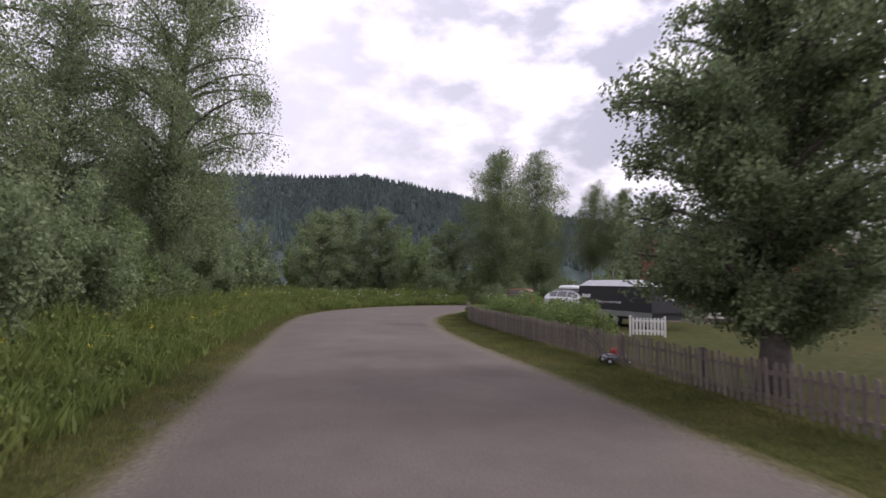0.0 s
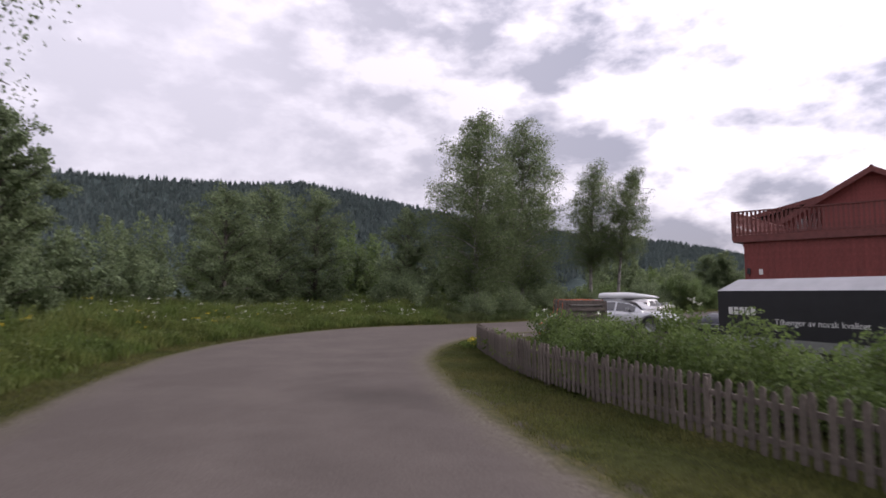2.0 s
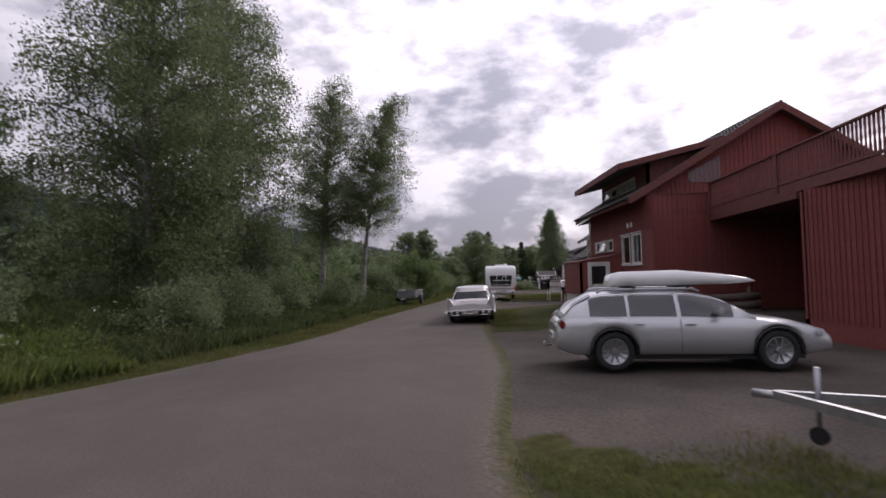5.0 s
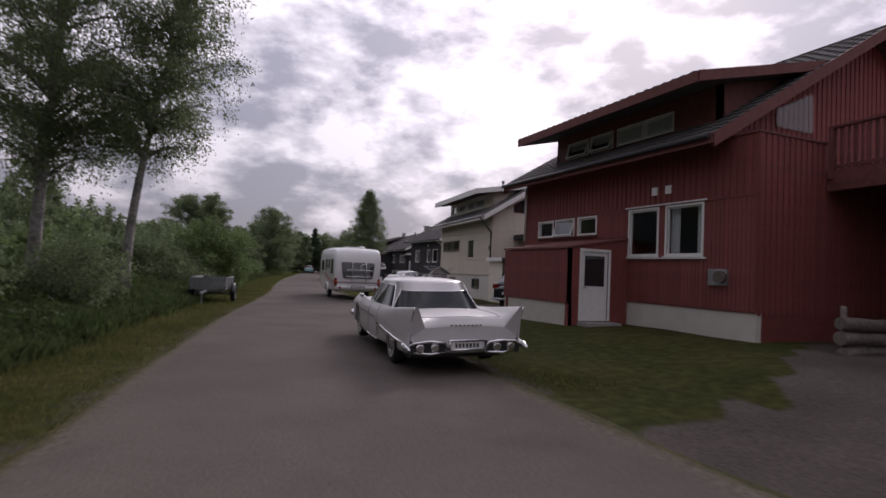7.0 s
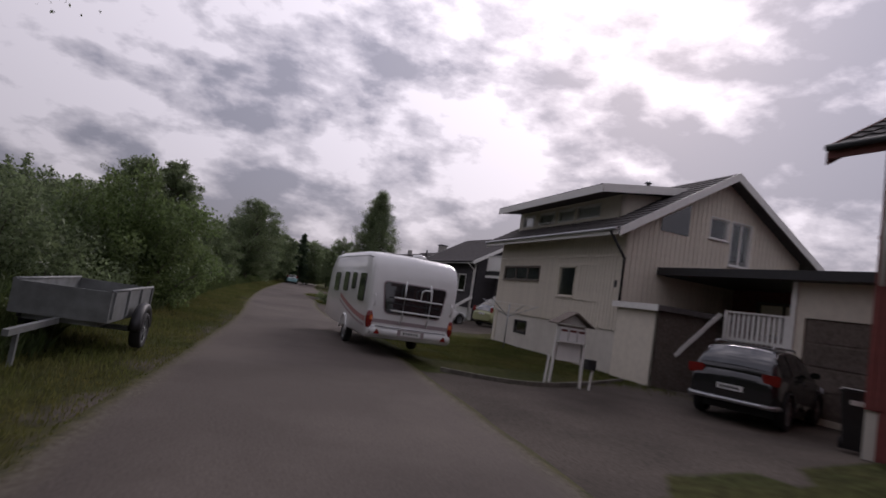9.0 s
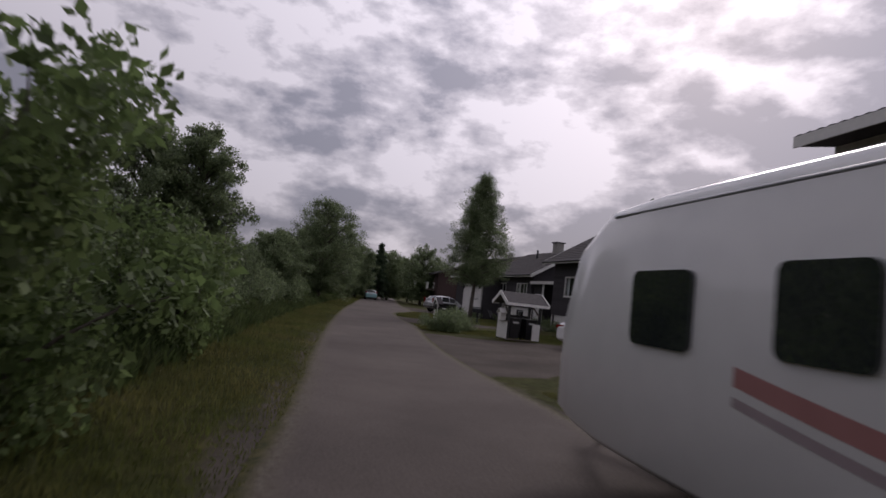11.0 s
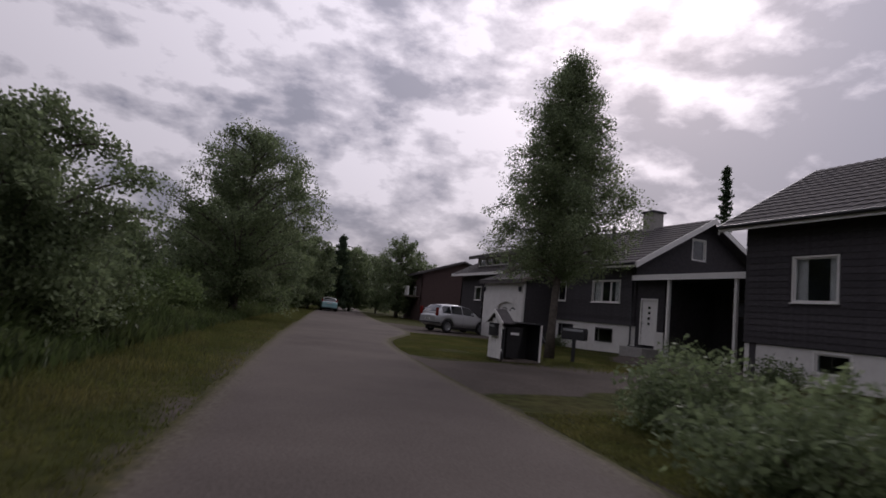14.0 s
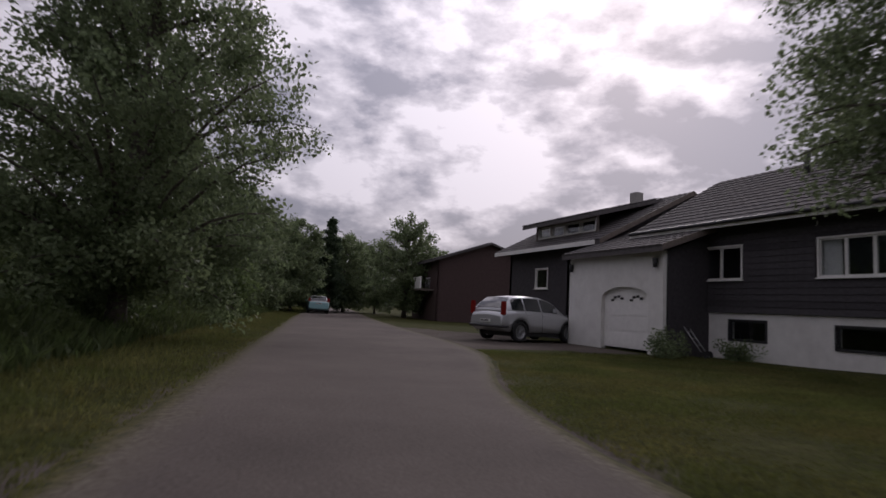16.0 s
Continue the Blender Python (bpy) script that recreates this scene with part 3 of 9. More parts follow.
# ---- the red house and its balcony wing ----
def red_house():
    g = 0.3
    H = thing("red_house", "red painted timber house with dormer and dark tiled roof", "house", pose(0, 0, 0))
    x0, x1, y0, y1 = 7.6, 19.2, 14.9, 25.0
    ridge_x, ridge_z, ex, ez = 13.5, 9.05, 6.85, 5.08
    slope = (ridge_z - ez) / (ridge_x - ex)
    wins = [(25.0 - 23.96, 25.0 - 23.07, 3.02, 3.56), (25.0 - 22.85, 25.0 - 21.82, 3.02, 3.56), (25.0 - 21.54, 25.0 - 20.63, 3.02, 3.56), (25.0 - 19.05, 25.0 - 17.95, 2.3, 3.6), (25.0 - 17.6, 25.0 - 16.42, 2.3, 3.6)]
    # walls run with the room on the left: west wall from north to south
    gy = 16.0
    W = part("wall", wall_bm((x0, y1), (x0, gy), 0.95, 5.45, 0.2, [w for w in wins if w[1] < y1 - gy]), RED_WOOD, H)
    W2 = part("wall", wall_bm((x0, gy), (x0, y0), 0.95, 5.12, 0.2, [(0, gy - (y1 - w[1]), w[2], w[3]) for w in wins if w[0] < y1 - gy < w[1]]), RED_WOOD, H)
    part("plinth", wall_bm((x0 + 0.03, y1), (x0 + 0.03, y0), -0.1, 0.95, 0.22), PLINTH, H)
    battens(W, (x0, y1), (0, -1), y1 - y0, 3.72, 5.1, 0.2, 0.1, RED_WOOD)
    battens(W, (x0, y1), (0, -1), y1 - y0, 0.97, 3.66, 0.12, 0.105, RED_WOOD, skip=[(w[0] - 0.1, w[1] + 0.1, w[2] - 0.12, w[3] + 0.1) for w in wins] + [(2.2, 6.1, 0.9, 2.85)], out=0.012)
    part("trim_board", boxm(x0 - 0.03, y0, 3.66, x0, y1, 3.72), RED_WOOD, H)

    def top(a):
        x = x0 + a
        return min(ez + (x - ex) * slope, ez + (2 * ridge_x - ex - x) * slope) - 0.1

    S = part("wall", wall_bm((x0 + 0.2, y0), (x1, y0), -0.1, 4.3, 0.2), RED_WOOD, H)
    battens(S, (x0, y0), (1, 0), x1 - x0, 0.9, 4.3, 0.2, 0.1, RED_WOOD)
    part("terrace_floor", boxm(x0 + 0.2, y0, 4.3, x1, gy, 4.45), BROWN_RED, H)
    PR = part("parapet", boxm(x0 + 0.2, y0, 4.45, 10.0, y0 + 0.12, 5.12), RED_WOOD, H)
    battens(PR, (x0, y0), (1, 0), 2.4, 4.2, 5.12, 0.2, 0.1, RED_WOOD)
    part("parapet_cap", boxm(x0 - 0.05, y0 - 0.05, 5.12, 10.0, y0 + 0.17, 5.17), BROWN_RED, H)
    part("parapet_cap", boxm(x0 - 0.05, y0 + 0.17, 5.12, x0 + 0.23, gy, 5.17), BROWN_RED, H)
    G = part("gable_wall", wall_bm((x0 + 0.2, gy), (x1, gy), 4.45, 9.1, 0.2, (), lambda a: top(a + 0.2)), RED_WOOD, H)
    battens(G, (x0, gy), (1, 0), x1 - x0, 4.45, 9.0, 0.2, 0.1, RED_WOOD, top=top)
    part("wall", wall_bm((x1, y1 - 0.2), (x0, y1 - 0.2), -0.1, 9.1, 0.2, (), lambda a: top(x1 - x0 - a)), RED_WOOD, H)
    part("wall", wall_bm((x1, y0), (x1, y1), -0.1, 5.4, 0.2), RED_WOOD, H)
    part("ridge_capping", bmesh_pitch(ex, ez, ridge_x, ridge_z, gy - 0.55, y1 + 0.5), ROOF, H)
    rs = roof_slab(H, "roof", ex, ez, ridge_x, ridge_z, gy - 0.5, y1 + 0.45)
    roof_slab(H, "roof", 2 * ridge_x - ex, ez, ridge_x, ridge_z, gy - 0.5, y1 + 0.45, courses=False)
    for y in (gy - 0.53, y1 + 0.48):
        verge(H, ex, ez, ridge_x, ridge_z, y, BROWN_RED, 0.34)
        verge(H, ridge_x, ridge_z, 2 * ridge_x - ex, ez, y, BROWN_RED, 0.34)
    part("fascia", boxm(ex - 0.04, gy - 0.5, ez - 0.2, ex - 0.005, y1 + 0.45, ez + 0.02), BROWN_RED, H)
    gutter(H, ex - 0.1, gy - 0.45, y1 + 0.45, ez - 0.03)
    # dormer
    dy0, dy1, dw = 16.25, 23.4, 7.9
    dwins = [(23.4 - 22.68, 23.4 - 21.58, 5.82, 6.3), (23.4 - 21.37, 23.4 - 20.33, 5.82, 6.3), (23.4 - 20.04, 23.4 - 19.0, 5.82, 6.3), (23.4 - 18.86, 23.4 - 17.8, 5.82, 6.3)]
    D = part("dormer", wall_bm((dw, dy1), (dw, dy0), 5.6, 6.75, 0.15, dwins), BROWN_RED, H)
    for i, w in enumerate(dwins):
        window_at(H, (dw, dy1), (0, -1), *w, divs=1, tilt=1 if i < 2 else 0, sill=False, sky_glare=1.0 if i > 1 else 0.5)
    part("dormer_cheek", wall_bm((dw, dy0), (11.2, dy0), 5.6, 7.8, 0.12, (), lambda a: 6.7 + 0.218 * a), BROWN_RED, H)
    part("dormer_cheek", wall_bm((11.2, dy1), (dw, dy1), 5.6, 7.8, 0.12, (), lambda a: 6.7 + 0.218 * (3.3 - a)), BROWN_RED, H)
    roof_slab(H, "dormer_roof", 6.5, 6.54, 11.1, 7.64, dy0 - 0.6, dy1 + 0.45, th=0.2)
    for y in (dy0 - 0.62, dy1 + 0.47):
        verge(H, 6.5, 6.54, 11.1, 7.64, y, BROWN_RED, 0.26)
    part("fascia", boxm(6.45, dy0 - 0.6, 6.31, 6.495, dy1 + 0.45, 6.56), BROWN_RED, H)
    # windows of the west wall
    for i, w in enumerate(wins):
        window_at(H, (x0, y1), (0, -1), *w, divs=1, tilt=1 if i == 1 else 0, curtain=i == 4, sill=i > 2)
    part("window_sill", boxm(x0 - 0.09, 20.55, 2.93, x0 - 0.003, 24.05, 2.965), BROWN_RED, H)
    for z in (2.2, 3.68):
        part("window_trim", boxm(x0 - 0.075, 16.25, z, x0 - 0.036, 19.2, z + 0.035), WHITE_WOOD, H)
    part("gable_window", gable_glass(9.6, 11.0, 5.75, 6.85, gy - 0.06), GLASS, H)
    for q in (17.45, 17.95):
        part("vent_cover", boxm(x0 - 0.06, q, 3.98, x0 - 0.002, q + 0.2, 4.2), WHITE_WOOD, H)
    part("hose_reel", tubem([(x0 - 0.2, 15.75, 1.75), (x0 - 0.085, 15.75, 1.75)], 0.15, 16), GREY_WOOD, H)
    part("hose_bracket", boxm(x0 - 0.08, 15.6, 1.55, x0 - 0.016, 16.15, 1.95), METAL, H)
    # low annex with its shed roof and south-facing door
    ax, ay0, ay1 = 5.5, 19.1, 22.75
    A = part("annex", wall_bm((ax, ay1), (ax, ay0), 0.85, 2.4, 0.12), RED_WOOD, H)
    battens(A, (ax, ay1), (0, -1), ay1 - ay0, 0.86, 2.38, 0.12, 0.105, RED_WOOD, out=0.012)
    part("annex_plinth", wall_bm((ax + 0.03, ay1), (ax + 0.03, ay0), -0.1, 0.85, 0.12), PLINTH, H)
    part("annex_wall", wall_bm((ax, ay0), (x0, ay0), 0.25, 2.75, 0.12, [(0.45, 1.38, 0.2, 2.35)], lambda a: 2.4 + 0.17 * a), RED_WOOD, H)
    part("annex_wall", wall_bm((x0, ay1 - 0.12), (ax, ay1 - 0.12), -0.1, 2.75, 0.12, (), lambda a: 2.4 + 0.17 * (2.1 - a)), RED_WOOD, H)
    roof_slab(H, "annex_roof", ax - 0.05, 2.47, x0 - 0.03, 2.82, ay0 - 0.04, ay1 + 0.04, th=0.06, m=BROWN_RED, courses=False)
    white_door(H, (ax, ay0), (1, 0), 0.45, 1.38, 0.36, 2.35)
    part("door_step", boxm(ax + 0.35, ay0 - 0.5, 0.1, ax + 1.5, ay0, 0.34), CONCRETE, H)
    part("downpipe", tubem([(x0 - 0.1, y1 - 0.15, 5.0), (x0 - 0.1, y1 - 0.15, 2.9)], 0.045, 8), WHITE_WOOD, H)


def bmesh_pitch(ex, ez, rx, rz, y0, y1):
    """The ridge capping of a roof."""
    bm = bmesh.new()
    tube(bm, [(rx, y0 + 0.05, rz + 0.0), (rx, y1 - 0.05, rz + 0.0)], 0.1, 8)
    return bm


def gable_glass(xa, xb, z0, z1, y):
    bm = bmesh.new()
    f = bm.faces.new([bm.verts.new(p) for p in ((xa, y, z0), (xb, y, z0), (xb, y, z1), (xa, y, z0 + 0.45))])
    r = bmesh.ops.extrude_face_region(bm, geom=[f])
    for v in r["geom"]:
        if isinstance(v, bmesh.types.BMVert):
            v.co.y += 0.05
    bmesh.ops.recalc_face_normals(bm, faces=bm.faces)
    return bm


def balcony_rail(parent, pts, z0, z1, m, gap=0.16, w=0.09, cutout=True):
    """A board railing with a top rail, posts and shaped balusters."""
    for (xa, ya), (xb, yb) in zip(pts, pts[1:]):
        a, b = Vector((xa, ya, 0)), Vector((xb, yb, 0))
        d = (b - a).normalized()
        part("top_rail", barm((xa, ya, z1), (xb, yb, z1), 0.12, 0.05), m, parent)
        part("bottom_rail", barm((xa, ya, z0 + 0.08), (xb, yb, z0 + 0.08), 0.05, 0.08), m, parent)
        n = max(1, int((b - a).length / gap))
        bm = bmesh.new()
        h = z1 - z0
        for zz, ww in ((0, 1.0), (0.3, 1.0), (0.42, 0.55), (0.55, 1.0), (0.7, 0.6), (0.82, 1.0), (0.97, 1.0)) if cutout else [(k / 6.2, 1.0) for k in range(7)]:
            bm.verts.new((-w / 2 * ww, 0, h * zz))
            bm.verts.new((w / 2 * ww, 0, h * zz))
        bm.verts.ensure_lookup_table()
        for k in range(6):
            bm.faces.new((bm.verts[2 * k], bm.verts[2 * k + 1], bm.verts[2 * k + 3], bm.verts[2 * k + 2]))
        r = bmesh.ops.extrude_face_region(bm, geom=bm.faces[:])
        for v in r["geom"]:
            if isinstance(v, bmesh.types.BMVert):
                v.co.y += 0.022
        bmesh.ops.recalc_face_normals(bm, faces=bm.faces)
        me = bpy.data.meshes.new("baluster")
        bm.to_mesh(me)
        bm.free()
        me.materials.append(m)
        for i in range(n):
            q = a + (b - a) * ((i + 0.5) / n)
            ob = new("baluster", me)
            ob.parent = parent
            ob.matrix_basis = Matrix.Translation((q.x, q.y, z0)) @ Matrix.Rotation(math.atan2(d.y, d.x), 4, "Z")
    for x, y in pts:
        part("post", boxm(x - 0.06, y - 0.06, z0 - 0.2, x + 0.06, y + 0.06, z1 + 0.03), m, parent)


def balcony_wing():
    H = thing("balcony_wing", "red boarded wing with a roof terrace and railing", "house", pose(0, 0, 0))
    x0, y0 = 9.2, 3.6
    W = part("wall", wall_bm((x0, y0), (20, y0), -0.1, 4.15, 0.2), RED_WOOD, H)
    battens(W, (x0, y0), (1, 0), 10.8, 0.5, 4.1, 0.2, 0.1, RED_WOOD)
    W2 = part("wall", wall_bm((x0, y0 + 4.2), (x0, y0 + 0.2), -0.1, 4.15, 0.2), RED_WOOD, H)
    battens(W2, (x0, y0 + 4.2), (0, -1), 4.0, 0.5, 4.1, 0.2, 0.1, RED_WOOD)
    part("wall", wall_bm((20, y0 + 4.2), (x0, y0 + 4.2), -0.1, 4.15, 0.2), RED_WOOD, H)
    part("wall", wall_bm((14.5, 14.8), (14.5, 7.9), -0.1, 4.15, 0.2, [(2.0, 3.6, 1.6, 3.0)]), BROWN_RED, H)
    window_at(H, (14.5, 14.8), (0, -1), 2.0, 3.6, 1.6, 3.0, divs=2)
    white_door(H, (14.5, 14.8), (0, -1), 4.3, 5.2, 0.25, 2.3)
    part("foundation", boxm(x0 - 0.02, y0 - 0.03, -0.1, 20, y0 - 0.004, 0.5), PLINTH, H)
    bm = bmesh.new()
    f = bm.faces.new([bm.verts.new((x, y, 4.15)) for x, y in ((8.8, 3.45), (20, 3.45), (20, 14.85), (9.95, 14.85))])
    r = bmesh.ops.extrude_face_region(bm, geom=[f])
    for v in r["geom"]:
        if isinstance(v, bmesh.types.BMVert):
            v.co.z = 4.45
    bmesh.ops.recalc_face_normals(bm, faces=bm.faces)
    part("terrace_floor", bm, BROWN_RED, H)
    part("beam", barm((9.25, 7.9, 4.05), (10.0, 14.85, 4.05), 0.15, 0.2), BROWN_RED, H)
    balcony_rail(H, [(9.95, 14.75), (9.37, 9.1), (8.82, 3.5), (14.4, 3.5), (20, 3.5)], 4.45, 5.5, BROWN_RED)
    part("lamp_bracket", boxm(9.3, 3.5, 2.75, 9.42, 3.6, 3.0), BLACK, H)
    part("sign_plate", boxm(9.75, 3.565, 2.72, 9.9, 3.575, 2.95), WHITE_WOOD, H)


def log_stack():
    T = thing("log_bench", "stacked split-log bench in front of the carport", "bench", pose(0, 0, 0))
    for i in range(3):
        z = 0.28 + i * 0.3
        pts = [(7.9 + 0.5 * k, 13.2 + 0.05 * math.sin(k * 1.7 + i), z + 0.03 * math.sin(k + i)) for k in range(7)]
        part("log", tubem(pts, [0.13 + 0.015 * ((k + i) % 2) for k in range(7)], 10), GREY_WOOD, T)
    for x in (8.2, 10.6):
        part("stake", tubem([(x, 13.36, 0), (x, 13.36, 1.25)], 0.06, 8), GREY_WOOD, T)


# ---- the cream house ----
def cream_house():
    H = thing("cream_house", "cream boarded timber house with long dormer", "house", pose(11.25, 35.2, 0, 0, 0, -6.15))
    y0, y1, x1 = -0.6, 9.6, 8.0
    rx, rz, ex, ez = 4.0, 7.75, -0.75, 4.85
    sl = (rz - ez) / (rx - ex)
    L = lambda a, b: (y1 - b, y1 - a)
    wins = [(*L(5.35, 8.95), 3.08, 3.68), (*L(2.4, 3.6), 2.5, 3.68)]
    base = [(*L(6.0, 7.1), 0.62, 1.15), (*L(1.4, 2.55), 0.62, 1.18)]
    W = part("wall", wall_bm((0, y1), (0, y0), 1.45, 5.2, 0.2, wins), CREAM_WOOD, H)
    part("plinth", wall_bm((0.04, y1), (0.04, y0), -0.1, 1.45, 0.22, base), PLINTH, H)
    sk = [(w[0] - 0.1, w[1] + 0.1, w[2] - 0.12, w[3] + 0.1) for w in wins]
    battens(W, (0, y1), (0, -1), y1 - y0, 1.46, 4.05, 0.2, 0.12, CREAM_WOOD, skip=sk)
    battens(W, (0, y1), (0, -1), y1 - y0, 4.13, 5.1, 0.2, 0.12, CREAM_WOOD)
    part("trim_board", boxm(-0.04, y0, 4.05, -0.002, y1, 4.13), CREAM_WOOD, H)
    part("trim_board", boxm(-0.045, 0.75, 2.38, -0.022, 3.7, 2.46), CREAM_WOOD, H)
    part("trim_board", boxm(-0.045, 0.75, 3.74, -0.022, 3.7, 3.82), CREAM_WOOD, H)

    def top(a):
        return min(ez + (a - ex) * sl, ez + (2 * rx - ex - a) * sl) - 0.1

    sw = [(3.5, 4.3, 5.35, 6.1), (4.5, 5.4, 4.5, 6.1)]
    S = part("wall", wall_bm((0.2, y0), (x1, y0), -0.1, 7.7, 0.2, [(a - 0.2, b - 0.2, c, d) for a, b, c, d in sw], lambda a: top(a + 0.2)), CREAM_WOOD, H)
    battens(S, (0, y0), (1, 0), x1, 0.6, 7.6, 0.2, 0.12, CREAM_WOOD, top=top, skip=[(a, b, c - 0.1, d + 0.1) for a, b, c, d in sw])
    window_at(H, (0, y0), (1, 0), *sw[0], divs=1)
    window_at(H, (0, y0), (1, 0), *sw[1], divs=2)
    part("gable_window", gable_glass(1.3, 2.5, 5.2, 6.35, y0 - 0.045), DARK_GLASS, H)
    part("wall", wall_bm((x1, y1 - 0.2), (0, y1 - 0.2), -0.1, 7.7, 0.2, (), lambda a: top(x1 - a)), CREAM_WOOD, H)
    part("wall", wall_bm((x1, y0), (x1, y1), -0.1, 5.2, 0.2), CREAM_WOOD, H)
    roof_slab(H, "roof", ex, ez, rx, rz, y0 - 0.55, y1 + 0.4)
    roof_slab(H, "roof", 2 * rx - ex, ez, rx, rz, y0 - 0.55, y1 + 0.4, courses=False)
    for y in (y0 - 0.58, y1 + 0.43):
        verge(H, ex, ez, rx, rz, y, WHITE_WOOD, 0.3)
        verge(H, rx, rz, 2 * rx - ex, ez, y, WHITE_WOOD, 0.3)
    part("fascia", boxm(ex - 0.04, y0 - 0.5, ez - 0.2, ex - 0.005, y1 + 0.4, ez + 0.02), WHITE_WOOD, H)
    gutter(H, ex - 0.1, y0 - 0.5, y1 + 0.4, ez - 0.02, METAL)
    part("downpipe", tubem([(ex - 0.1, y0 - 0.2, ez - 0.1), (-0.1, y0 - 0.1, ez - 0.9), (-0.1, y0 - 0.1, 2.4)], 0.05, 8), BLACK, H)
    for x, y in ((3.4, 6.2), (4.0, 3.9)):
        part("roof_vent", tubem([(x, y, 7.2), (x, y, 8.15)], 0.09, 10), METAL, H)
        part("vent_hood", tubem([(x, y, 8.15), (x, y, 8.25)], [0.17, 0.06], 10), METAL, H)
    dw = 0.4
    dwins = [(0.5, 1.5, 5.75, 6.25), (2.2, 3.5, 5.75, 6.25), (3.9, 5.1, 5.75, 6.25), (5.4, 7.0, 5.75, 6.25)]
    part("dormer", wall_bm((dw, 8.9), (dw, 0.6), 5.3, 6.7, 0.15, dwins), CREAM_WOOD, H)
    for i, w in enumerate(dwins):
        window_at(H, (dw, 8.9), (0, -1), *w, divs=1, tilt=1 if i == 1 else 0, sill=False, sky_glare=0.9)
    part("dormer_cheek", wall_bm((dw, 0.6), (3.0, 0.6), 5.3, 7.1, 0.12, (), lambda a: 6.55 + 0.16 * a), CREAM_WOOD, H)
    part("dormer_cheek", wall_bm((3.0, 8.9), (dw, 8.9), 5.3, 7.1, 0.12, (), lambda a: 6.55 + 0.16 * (2.6 - a)), CREAM_WOOD, H)
    roof_slab(H, "dormer_roof", -0.8, 6.5, 3.2, 7.15, 0.05, 8.9, th=0.22)
    verge(H, -0.8, 6.5, 3.2, 7.15, 0.03, WHITE_WOOD, 0.3)
    part("fascia", boxm(-0.85, 0.05, 6.24, -0.805, 8.9, 6.52), WHITE_WOOD, H)
    window_at(H, (0, y1), (0, -1), *wins[0], divs=3, frame_mat=GREY_WOOD)
    window_at(H, (0, y1), (0, -1), *wins[1], divs=1, frame_mat=CREAM_WOOD)
    for b in base:
        window_at(H, (0.04, y1), (0, -1), *b, divs=1, frame_mat=BLACK, sill=False)
    part("house_number", boxm(-0.03, -0.35, 2.95, -0.022, -0.2, 3.2), BLACK, H)
    # low lean-to south of the house corner
    part("lean_to", wall_bm((-0.15, -0.75), (-0.15, -2.75), -0.1, 2.3, 0.1), CREAM_WOOD, H)
    part("lean_to", wall_bm((-0.15, -2.75), (2.6, -2.75), -0.1, 2.3, 0.1), GREY_WOOD, H)
    part("lean_to_roof", boxm(-0.3, -2.9, 2.3, 2.7, -0.65, 2.46), ROOF, H)
    part("lean_to_fascia", boxm(-0.33, -2.93, 2.27, -0.305, -0.65, 2.47), WHITE_WOOD, H)


def garage_link():
    """The flat-roofed garage and terrace stair between the red and the cream house."""
    H = thing("garage_link", "flat-roofed garage link with terrace stair", "garage", pose(0, 0, 0))
    part("flat_roof", boxm(12.5, 25.6, 3.62, 20, 34.4, 3.88), BLACK, H)
    part("wall", wall_bm((13.0, 29.7), (13.0, 25.8), -0.1, 3.62, 0.15, [(0.25, 2.4, 0.1, 2.65)]), CREAM_WOOD, H)
    D = part("garage_door", boxm(13.06, 27.3, 0.1, 13.1, 29.45, 2.65), GREY_WOOD, H)
    for k in range(4):
        part("garage_door_panel", boxm(13.035, 27.35, 0.15 + k * 0.63, 13.058, 29.4, 0.7 + k * 0.63), GREY_WOOD, D)
    part("corner_post", boxm(12.95, 29.7, 0, 13.1, 29.85, 3.62), WHITE_WOOD, H)
    part("wall", wall_bm((16.0, 34.2), (16.0, 29.8), -0.1, 3.62, 0.15, [(1.2, 3.0, 2.1, 3.2)]), BROWN_RED, H)
    window_at(H, (16.0, 34.2), (0, -1), 1.2, 3.0, 2.1, 3.2, divs=2, frame_mat=GREY_WOOD)
    part("wall", wall_bm((13.15, 29.7), (16, 29.7), -0.1, 3.62, 0.12), CREAM_WOOD, H)
    part("terrace_deck", boxm(13.0, 29.9, 1.5, 15.9, 34.0, 1.7), GREY_WOOD, H)
    for y in (30.0, 31.9, 33.8):
        part("deck_post", boxm(13.05, y, 0, 13.17, y + 0.12, 1.5), GREY_WOOD, H)
    balcony_rail(H, [(13.08, 31.9), (13.08, 29.95)], 1.72, 2.62, WHITE_WOOD, gap=0.15, w=0.1, cutout=False)
    part("stair_string", barm((12.9, 32.0, 2.5), (11.6, 32.4, 1.0), 0.06, 0.12), WHITE_WOOD, H)
    part("stair_skirt", boxm(13.0, 31.95, 0, 13.05, 33.9, 1.5), GREY_WOOD, H)


